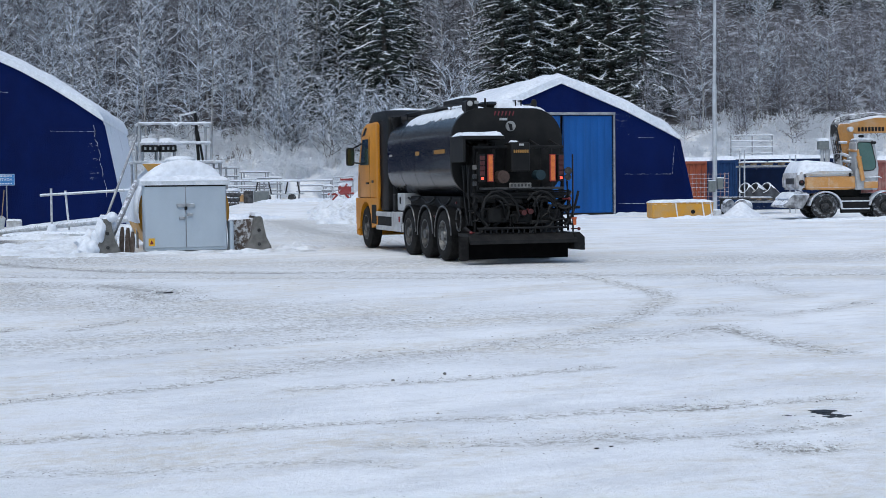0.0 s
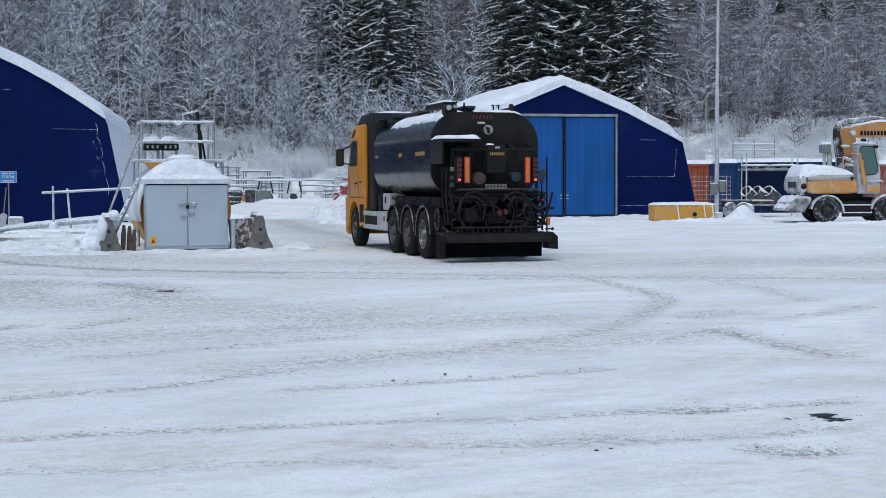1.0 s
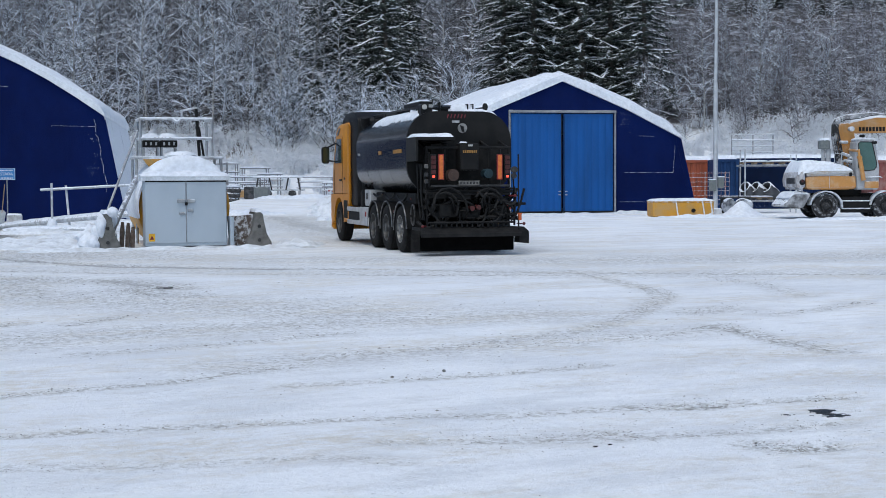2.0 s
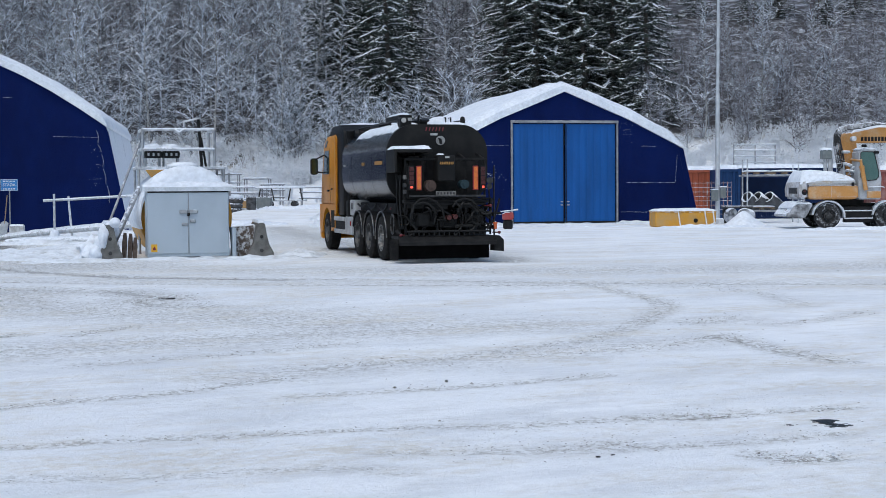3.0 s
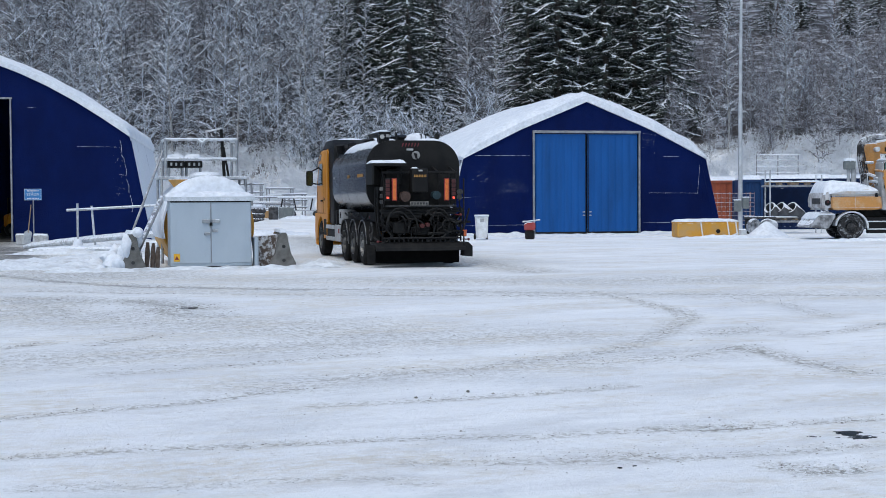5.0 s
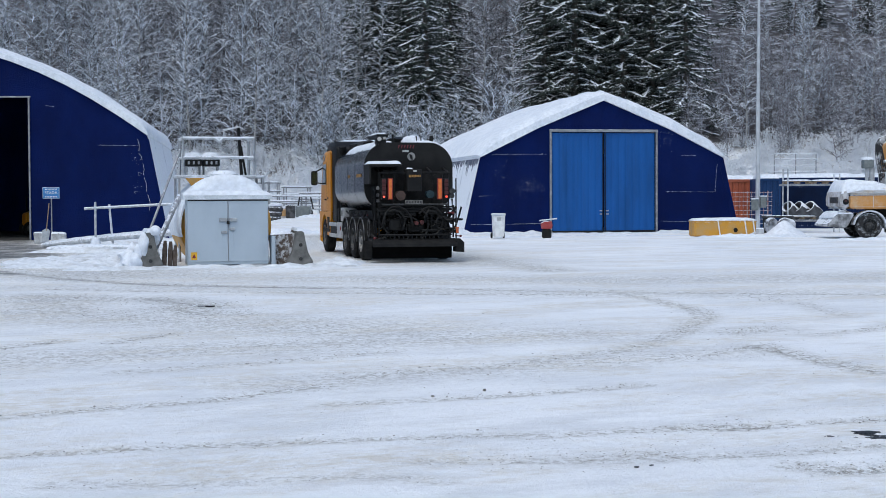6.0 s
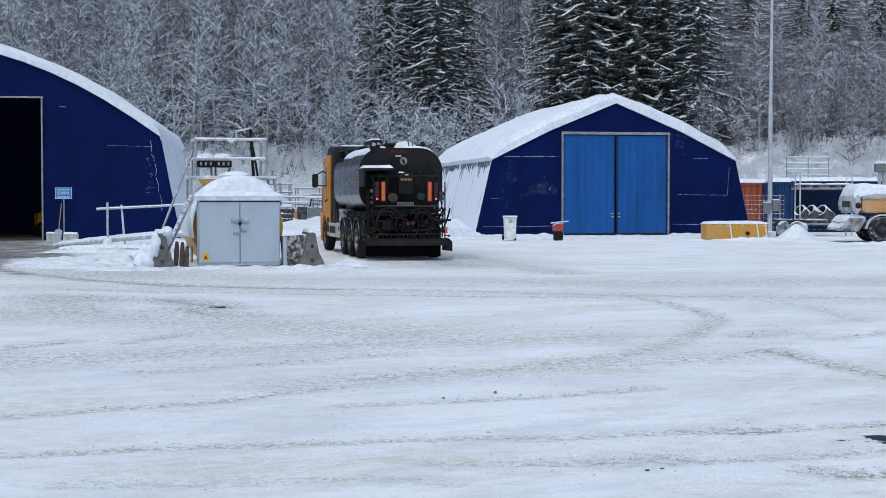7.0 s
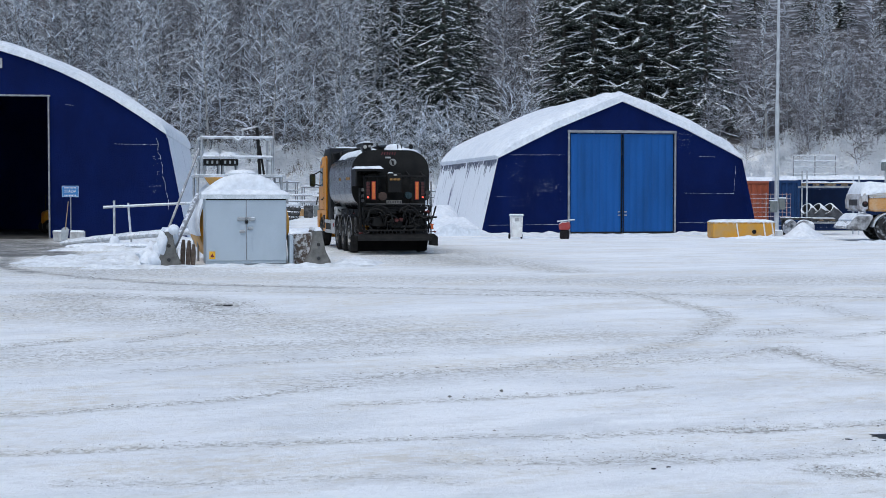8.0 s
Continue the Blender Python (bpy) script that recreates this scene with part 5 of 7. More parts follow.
for y, z in ((1.0, 2.27), (2.2, 2.27)):
    bm = BM()
    lathe(bm, ((0.36, -0.1), (0.36, 0.02), (0.30, 0.09), (0.1, 0.12)), pose(0.05, y, z), 20)
    part("hatch", bm, M["steel_snow"], ftank)
bm = BM()
n1, n2 = 26, 20
gr = {}
for i in range(n1 + 1):
    a = radians(-104 + 170 * i / n1)
    for j in range(n2 + 1):
        y = -0.06 + 3.5 * j / n2
        t = 0.04 + 0.08 * math.cos(a) ** 2 * (1 + 0.3 * noise.noise(Vector((a * 2, y, 3))))
        t *= min(1.0, (66 - math.degrees(a)) / 12 + 0.12, (math.degrees(a) + 104) / 20 + 0.1)
        rr = 1.185 - (0.05 if j == 0 else 0)
        gr[i, j] = [bm.verts.new((q * math.sin(a), y, 0.97 + q * math.cos(a))) for q in (rr, rr + t)]
for i in range(n1):
    for j in range(n2):
        for s in (0, 1):
            bm.faces.new((gr[i, j][s], gr[i + 1, j][s], gr[i + 1, j + 1][s], gr[i, j + 1][s]))
    for j in (0, n2):
        bm.faces.new((gr[i, j][0], gr[i + 1, j][0], gr[i + 1, j][1], gr[i, j][1]))
for i in (0, n1):
    for j in range(n2):
        bm.faces.new((gr[i, j][0], gr[i, j + 1][0], gr[i, j + 1][1], gr[i, j][1]))
part("snow_hood", bm, M["snow"], ftank, "rounded hood of snow", 60)
bm = BM()
snow_cap(bm, lambda u, v: (-0.98 + 1.96 * u, -0.30 + 0.6 * v, 1.55, 1.56 + 0.70 * max(0.0, 1 - (1.96 * u - 0.98) ** 2 / 0.9605) ** 0.42 * min(1.0, 0.6 + v * 2.2)), 48, 12, 0.012, 0.5)
part("snow_front", bm, M["snow"], ftank, "snow packed against the tank's end", 60)
hopper = thing("funnel", CAB @ pose(-0.5, 2.2, 0), "yellow steel funnel under the work platform", "funnel")
bm = BM()
lathe(bm, ((0.05, 0.0), (0.05, 1.85), (0.18, 1.95), (0.36, 2.19), (0.34, 2.2)), Matrix(), 20)
part("shell", bm, M["yellow_old"], hopper)

# work platform with railing round the tank
PLAT = CAB @ pose(0.05, 3.2, 0)
plat = thing("work_platform", PLAT, "galvanised steel work platform with a railing, frosted", "platform")
for x, y in ((-1.05, -0.7), (1.15, -0.7), (-1.05, 0.7), (1.15, 0.7)):
    bm = BM()
    rod(bm, (x, y, 0), (x, y, 2.24), 0.035)
    part("leg", bm, M["steel"], plat)
bm = BM()
box(bm, (0.05, 0, 2.24), (2.34, 1.5, 0.07), 0.01)
part("deck", bm, M["steel_snow"], plat)
for x, y in ((-0.93, -0.6), (0.93, -0.6), (-0.93, 0.6), (0.93, 0.6)):
    bm = BM()
    rod(bm, (x, y, 2.27), (x, y, 3.25), 0.035)
    part("rail_post", bm, M["steel"], plat)
for z in (3.25, 2.74):
    for pts in ([(-0.93, -0.6, z), (0.93, -0.6, z)], [(0.93, -0.6, z), (0.93, 0.6, z)], [(-0.93, -0.6, z), (-0.93, 0.6, z)]):
        bm = BM()
        tube(bm, pts, 0.042, 8)
        part("rail", bm, M["steel_snow"], plat)
bm = BM()
tube(bm, [(1.12, -0.65, 2.24), (1.12, -0.65, 2.05), (1.3, -0.65, 2.1), (1.32, -0.65, 1.5)], 0.03)
part("bent_rail", bm, M["steel"], plat)
bm = BM()
tube(bm, [(-0.1, -0.62, 3.24), (0.02, -0.66, 3.16), (0.08, -0.66, 3.22), (0.1, -0.62, 3.25)], 0.045)
part("hook", bm, M["steel_snow"], plat)
for k in range(2):
    bn = thing("grit_bin", PLAT @ pose(-0.62 + 0.47 * k, 0.1, 2.28), "small lidded bin with a cap of snow on the platform", "bin", "bins on the platform")
    bm = BM()
    box(bm, (0, 0, 0.33), (0.44, 0.5, 0.18), 0.02)
    part("tub", bm, M["black"], bn)
    bm = BM()
    lathe(bm, ((0.25, 0.425), (0.25, 0.50), (0.2, 0.58), (0.05, 0.62)), Matrix(), 16)
    part("lid", bm, M["snow"], bn, "snow-covered lid")
    for j in (-0.18, 0.18):
        bm = BM()
        box(bm, (j, 0, 0.12), (0.04, 0.4, 0.25), 0.005)
        part("stand", bm, M["steel"], bn)
    for j in range(3):
        bm = BM()
        box(bm, (-0.13 + 0.13 * j, -0.26, 0.33), (0.05, 0.03, 0.08), 0.006)
        part("clasp", bm, M["steel"], bn)
# leaning tubes and the flood lamp mast
for a, b, r, mt, lb in (((-8.62, 36.6, 0.3), (-8.02, 38.6, 2.95), 0.032, "steel_frame", "thin grey steel tube leaning on the platform"),
                        ((-8.05, 35.6, 0.42), (-7.85, 37.6, 1.72), 0.07, "steel", "thick snowy pipe leaning on the platform")):
    bm = BM()
    rod(bm, a, b, r, seg=10)
    lone("leaning_pipe", bm, M[mt], Matrix(), lb, "pipe")
mast = thing("flood_lamp", pose(-7.58, 45.5, 0), "dark flood lamp mast with a snowy lamp head", "lamp mast")
bm = BM()
tube(bm, [(0.12, 0, 0), (0.03, 0, 2.5), (-0.05, 0, 3.86)], 0.05)
tube(bm, [(0.3, 0, 1.6), (0.02, 0, 3.3)], 0.035)
part("mast", bm, M["black_matt"], mast)
bm = BM()
box(bm, (-0.28, 0, 3.84), (0.52, 0.16, 0.05), 0.01, Matrix.Rotation(radians(-12), 4, "Y"))
box(bm, (-0.5, 0, 3.72), (0.04, 0.16, 0.2), 0.01)
part("lamp_head", bm, M["steel_snow"], mast)


def barrier(m, label):
    bm = BM()
    prof = [(-0.30, 0), (-0.30, 0.10), (-0.17, 0.32), (-0.09, 0.80), (-0.05, 0.84), (0.05, 0.84), (0.09, 0.80), (0.17, 0.32), (0.30, 0.10), (0.30, 0)]
    prism(bm, prof, 0, 2.0, 1)
    bmesh.ops.bevel(bm, geom=list(bm.edges), offset=0.012, segments=1, affect="EDGES")
    b = thing("concrete_barrier", m, label, "concrete barrier", "barriers by the cabinet")
    part("body", bm, M["concrete"], b)
    for z in (0.16, 0.5):
        bm = BM()
        rod(bm, (0.0, -0.03, z), (0.0, 0.05, z), 0.045, seg=10)
        part("lifting_eye", bm, M["steel_dark"], b)
    bm = BM()
    snow_cap(bm, lambda u, v: (-0.10 + 0.2 * u, 0.02 + 1.96 * v, 0.842, 0.842 + pillow(u, v, 0.07)), 6, 20, 0.02, 0.2)
    part("snow_cap", bm, M["snow"], b)


barrier(pose(-4.52, 36.0, 0, 0, 0, 12), "weathered concrete traffic barrier beside the cabinet")
barrier(pose(-8.0, 34.9, 0, 0, 0, 16), "stained concrete traffic barrier topped with snow")
for k, (x, y, z, rx, rz) in enumerate(((-8.26, 35.1, 0.26, 0.20, 0.36), (-8.06, 35.5, 0.72, 0.16, 0.24), (-8.5, 35.6, 0.08, 0.4, 0.24), (-7.98, 35.3, 0.90, 0.12, 0.12), (-8.6, 36.2, 0.12, 0.5, 0.36), (-8.16, 34.90, 0.56, 0.12, 0.30), (-7.90, 34.95, 0.88, 0.13, 0.11), (-8.36, 34.84, 0.12, 0.20, 0.20))):
    bm = BM()
    bmesh.ops.create_icosphere(bm, subdivisions=4, radius=1.0, matrix=Matrix.Diagonal((rx, rx * 1.1, rz, 1)))
    lumpy(bm, 0.36 * rx, 0.25, k * 3.3)
    lumpy(bm, 0.07 * rx, 0.07, k * 1.3)
    lone("snow_lump", bm, M["snow"], pose(x, y, z), "lump of snow plastered round the concrete barrier", "snow lump", "snow lumps", angle=80)
for k, (x, h_) in enumerate(((-7.86, 0.62), (-7.72, 0.60), (-7.6, 0.5))):
    bm = BM()
    prism(bm, [(-0.045, 0), (-0.055, h_ * 0.6), (-0.03, h_), (0.03, h_), (0.055, h_ * 0.6), (0.05, 0)], -0.2, 0.2, 1)
    lone("stake", bm, M["rusty"], pose(x, 35.75, 0, -4, 3, 10), "rusty brown pointed stake beside the cabinet", "stake", "stakes")
bm = BM()
prism(bm, [(-0.3, 0.0), (-0.35, 0.72), (0.25, 0.78), (0.35, 0.0)], 0, 0.9, 1)
lumpy(bm, 0.05, 0.4, 2)
lone("rusty_bin", bm, M["rusty_snow"], pose(-4.95, 36.6, 0, 0, 0, 14), "rusty steel bin half filled with snow", "steel bin")
bm = BM()
box(bm, (0, 0, 0.36), (0.09, 0.4, 0.72), 0.01)
lone("leaning_board", bm, M["cab_grey"], pose(-5.27, 36.4, 0, 0, 0, 16), "narrow grey panel leaning on the cabinet", "panel")
# churned snow round the cabinet
for k, (x, y, w, d, h_) in enumerate(((-6.4, 35.25, 3.8, 0.8, 0.10), (-8.6, 34.3, 2.6, 0.9, 0.11), (-4.2, 35.2, 2.4, 0.9, 0.12), (-10.2, 35.6, 3.2, 1.4, 0.16), (-11.0, 37.4, 3, 1.6, 0.16), (-3.6, 36.6, 1.2, 1.8, 0.18), (-9.4, 37.4, 2.0, 2.2, 0.22), (-11.0, 40.0, 4.0, 2.0, 0.13))):
    mound(x, y, w, d, h_, k + 7.7, "rough ploughed ridge of snow round the cabinet", "ploughed_snow", "snow_dirty", turn=(14 if k < 3 else 0), rough=0.5)


# ---- woods ----
class Sticks:
    """Gathers three-sided tapered sticks and turns them into one mesh."""
    def __init__(self):
        self.v, self.f = [], []

    def add(self, a, b, r0, r1, flat=1.0):
        a, b = np.asarray(a, float), np.asarray(b, float)
        d = b - a
        d /= np.linalg.norm(d) + 1e-9
        x = np.cross(d, (0.05, 0.03, 1.0))
        n = np.linalg.norm(x)
        x = x / n if n > 1e-4 else np.array((1.0, 0, 0))
        y = np.cross(x, d) * flat
        i = len(self.v)
        for p, r in ((a, r0), (b, r1)):
            for k in range(3):
                c, s = math.cos(k * 2.0944 + 1.5708), math.sin(k * 2.0944 + 1.5708)
                self.v.append(p + r * (c * x + s * y))
        self.f += [(i, i + 1, i + 4, i + 3), (i + 1, i + 2, i + 5, i + 4), (i + 2, i, i + 3, i + 5)]

    def skin(self, pts, rad, seg=5):
        i = len(self.v)
        for p, r in zip(pts, rad):
            self.v += [np.asarray(p, float) + r * np.array((math.cos(k * math.tau / seg), math.sin(k * math.tau / seg), 0)) for k in range(seg)]
        for j in range(len(pts) - 1):
            o = i + j * seg
            self.f += [(o + k, o + (k + 1) % seg, o + seg + (k + 1) % seg, o + seg + k) for k in range(seg)]

    def spike(self, a, b, r0):
        a, b = np.asarray(a, float), np.asarray(b, float)
        d = b - a
        d /= np.linalg.norm(d) + 1e-9
        x = np.cross(d, (0.05, 0.03, 1.0))
        x /= np.linalg.norm(x) + 1e-6
        y = np.cross(x, d)
        i = len(self.v)
        self.v += [a + r0 * y, a - r0 * (0.87 * x + 0.5 * y), a + r0 * (0.87 * x - 0.5 * y), b]
        self.f += [(i, i + 1, i + 3), (i + 1, i + 2, i + 3), (i + 2, i, i + 3)]

    def mesh(self, name, material):
        me = bpy.data.meshes.new(name)
        me.from_pydata([tuple(p) for p in self.v], [], self.f)
        me.update()
        me.materials.append(material)
        return me


M["bark_pale"] = mat("bark_pale", (0.34, 0.34, 0.34), (0.10, 0.095, 0.09), rough=0.8, scale=3, grain=20, wear=(0.5, 0.6), stretch=(1, 1, 0.6))
M["bark_dark"] = mat("bark_dark", (0.055, 0.048, 0.042), (0.09, 0.08, 0.07), rough=0.9, scale=4, grain=20)




M["twig_frost"] = mat("twig_frost", (0.040, 0.043, 0.050), (0.64, 0.70, 0.79), rough=0.9, scale=0.8, grain=9, bump=0, snow=0.50, wear=(0.385, 0.60), vary=0.55, island=0.30)
M["twig_thin"] = mat("twig_thin", (0.072, 0.060, 0.066), (0.44, 0.47, 0.53), rough=0.9, scale=0.4, grain=8, bump=0, snow=0.37, wear=(0.43, 0.64), vary=0.3, island=0.34)
M["twig_grey"] = mat("twig_grey", (0.036, 0.036, 0.042), (0.36, 0.38, 0.42), rough=0.9, scale=0.7, grain=9, bump=0, snow=0.38, wear=(0.44, 0.64), vary=0.4, island=0.3)
M["twig_brown"] = mat("twig_brown", (0.085, 0.058, 0.053), (0.15, 0.12, 0.115), rough=0.9, scale=0.6, grain=6, bump=0, snow=0.14, vary=0.4, island=0.3)
M["needles"] = mat("needles", (0.024, 0.034, 0.030), (0.040, 0.052, 0.044), rough=0.85, scale=1.5, grain=14, bump=0, snow=0.41, vary=0.3, island=0.3)
M["bush_frost"] = mat("bush_frost", (0.78, 0.82, 0.88), (0.58, 0.61, 0.67), rough=0.9, scale=0.5, grain=9, bump=0, snow=0.85, wear=(0.52, 0.72), vary=0.3)


def birch(seed, height, spread, droop=0.25, twigs=5, low=0.18, fine=1.0, stems=1):
    """A bare broadleaf tree: one or more stems, slender arching limbs and short side twigs."""
    r = random.Random(seed)
    trunk, crown = Sticks(), Sticks()
    for stem in range(stems):
        lean = np.array((r.gauss(0, 0.14), r.gauss(0, 0.14), 0.0)) * (0.5 if stems == 1 else 1.2)
        tall = height * (1.0 if stem == 0 else r.uniform(0.7, 0.95))
        pts = [np.array((r.gauss(0, 0.12), r.gauss(0, 0.12), 0.0)) * (stems > 1)]
        n = 9
        for k in range(n):
            pts.append(pts[-1] + np.array((r.gauss(0, 0.10), r.gauss(0, 0.10), tall / n)) + lean * tall / n * 0.5)
        trunk.skin(pts, [(0.0050 if stems == 1 else 0.0036) * tall * (1 - 0.93 * k / n) for k in range(n + 1)])
        limbs = int(tall * 3.0 / stems ** 0.5)
        a = r.random() * math.tau
        for j in range(limbs):
            h = low + (0.99 - low) * (j + r.random()) / limbs
            k = min(n - 1, int(h * n))
            p = pts[k] + (pts[k + 1] - pts[k]) * (h * n - k)
            a += 2.4 + r.gauss(0, 0.5)
            up = (h - low) / (1 - low)
            ln = spread * (1.25 - 0.8 * up) * r.uniform(0.6, 1.3)
            d = np.array((math.cos(a), math.sin(a), r.uniform(0.25, 1.0) + 0.7 * up))
            steps = 5
            for q in range(steps):
                d = d / np.linalg.norm(d)
                f = (q + 1) / steps
                e = p + d * ln / steps
                crown.add(p, e, (0.022 * (1 - q / steps) + 0.008) * fine, (0.022 * (1 - f) + 0.007) * fine)
                side = np.cross(d, (0, 0, 1.0))
                side /= np.linalg.norm(side) + 1e-6
                for t in range(twigs if q else 2):
                    w = p + (e - p) * r.random()
                    g = d * r.uniform(0.5, 1.0) + side * r.choice((-1, 1)) * r.uniform(0.3, 0.9) + np.array((0, 0, r.gauss(0.12 - droop, 0.28)))
                    g = g * ln * r.uniform(0.10, 0.27) * (1.2 - 0.6 * f)
                    crown.spike(w, w + g, r.uniform(0.008, 0.016) * fine)
                    if r.random() < 0.55:
                        g2 = np.array((g[0] + r.gauss(0, 0.14), g[1] + r.gauss(0, 0.14), g[2] + r.gauss(0.02, 0.14)))
                        crown.spike(w + g * 0.45, w + g * 0.45 + g2 * 0.8, r.uniform(0.007, 0.012) * fine)
                p = e
                d = d + np.array((r.gauss(0, 0.24), r.gauss(0, 0.24), -droop * 0.9 + r.gauss(0, 0.16)))
    return trunk, crown


def spruce(seed, height):
    """A spruce: whorls of drooping boughs, each a spray of needle-clad twigs with snow along it."""
    r = random.Random(seed)
    trunk, crown, pads = Sticks(), Sticks(), Sticks()
    trunk.skin([(0, 0, 0), (0, 0, height * 0.5), (0, 0, height)], (0.014 * height, 0.009 * height, 0.02), 6)
    z = 0.8
    while z < height - 0.25:
        k = 1 - z / height
        reach = 0.185 * height * k ** 0.75 * r.uniform(0.75, 1.15) + 0.2
        m = max(4, int(4.5 + 2.5 * k))
        a0 = r.random() * math.tau
        for j in range(m):
            a = a0 + j * math.tau / m + r.gauss(0, 0.2)
            ln = reach * r.uniform(0.6, 1.2)
            zz, fall = z + r.uniform(-0.25, 0.25), r.uniform(0.30, 0.75)
            d = np.array((math.cos(a), math.sin(a), 0.0))
            side = np.array((-d[1], d[0], 0.0))
            seg = max(3, int(ln / 0.45))
            heavy = r.random() < 0.5
            p = np.array((0, 0, zz))
            for q in range(seg):
                f = (q + 1) / seg
                e = np.array((0, 0, zz)) + d * ln * f + np.array((0, 0, ln * (0.14 * f - fall * f * f + 0.24 * f ** 4)))
                crown.add(p, e, 0.07 * (1 - f) + 0.035, 0.07 * (1 - f) + 0.025, 0.6)
                for t in range(7):
                    w = p + (e - p) * r.random()
                    g = d * r.uniform(0.15, 0.5) + side * r.choice((-1, 1)) * r.uniform(0.15, 0.65) * (1.2 - f * 0.6) + np.array((0, 0, r.uniform(-0.42, 0.0)))
                    crown.spike(w, w + g * min(1.0, 0.4 + ln * 0.3), r.uniform(0.035, 0.065))
                g = np.array((r.gauss(0, 0.08), r.gauss(0, 0.08), -r.uniform(0.25, 0.6)))
                crown.spike(e, e + g, 0.055)
                if q and r.random() < (0.85 if heavy else 0.35):
                    lift = np.array((0, 0, 0.05))
                    pads.add(p + lift, e + lift - np.array((0, 0, 0.03)), r.uniform(0.05, 0.11), r.uniform(0.03, 0.08), 0.55)
                    for t in range(2):
                        w = p + (e - p) * r.random() + lift
                        pads.spike(w, w + d * r.uniform(0.1, 0.35) + side * r.choice((-1, 1)) * r.uniform(0.15, 0.45) + np.array((0, 0, -0.14)), r.uniform(0.035, 0.08))
                p = e
        z += 0.34 + 0.26 * k * r.uniform(0.7, 1.2)
    return trunk, crown, pads


def bush(seed, height):
    r = random.Random(seed)
    crown = Sticks()
    for j in range(24):
        a = r.random() * math.tau
        b = np.array((r.gauss(0, 0.35), r.gauss(0, 0.35), 0.0))
        d = np.array((math.cos(a) * r.uniform(0.1, 0.6), math.sin(a) * r.uniform(0.1, 0.6), 1.0)) * height * r.uniform(0.5, 1.0)
        crown.spike(b, b + d, 0.022)
        for t in range(14):
            w = b + d * r.uniform(0.2, 0.98)
            g = np.array((r.gauss(0, 0.4), r.gauss(0, 0.4), r.gauss(0.22, 0.22))) * height * 0.28
            crown.spike(w, w + g, r.uniform(0.014, 0.026))
    return crown


TREES = []


def tree_kind(name, pair, crown_mat, trunk_mat, label, category):
    t = thing(name, pose(0, 0, -500), label, category, name + " wood")
    for nm, st, mt in zip(("trunk", "crown", "bough_snow"), pair, (trunk_mat, crown_mat, "snow")):
        ob = new(nm, st.mesh(name + "_" + nm, M[mt]))
        ob.parent = t
    return t


def plant(kind, x, y, scale, rng, used):
    """Set a tree of that kind; the first one planted is the pattern itself."""
    m = pose(x, y, hill(x, y) - 0.1, rng.gauss(0, 1.5), rng.gauss(0, 1.5), rng.uniform(0, 360)) @ Matrix.Diagonal((scale, scale, scale * rng.uniform(0.92, 1.1), 1))
    if kind not in used:
        used.add(kind)
        kind.matrix_basis = m
        return kind
    c = copy_thing(kind, Matrix())
    c.matrix_basis = m
    return c


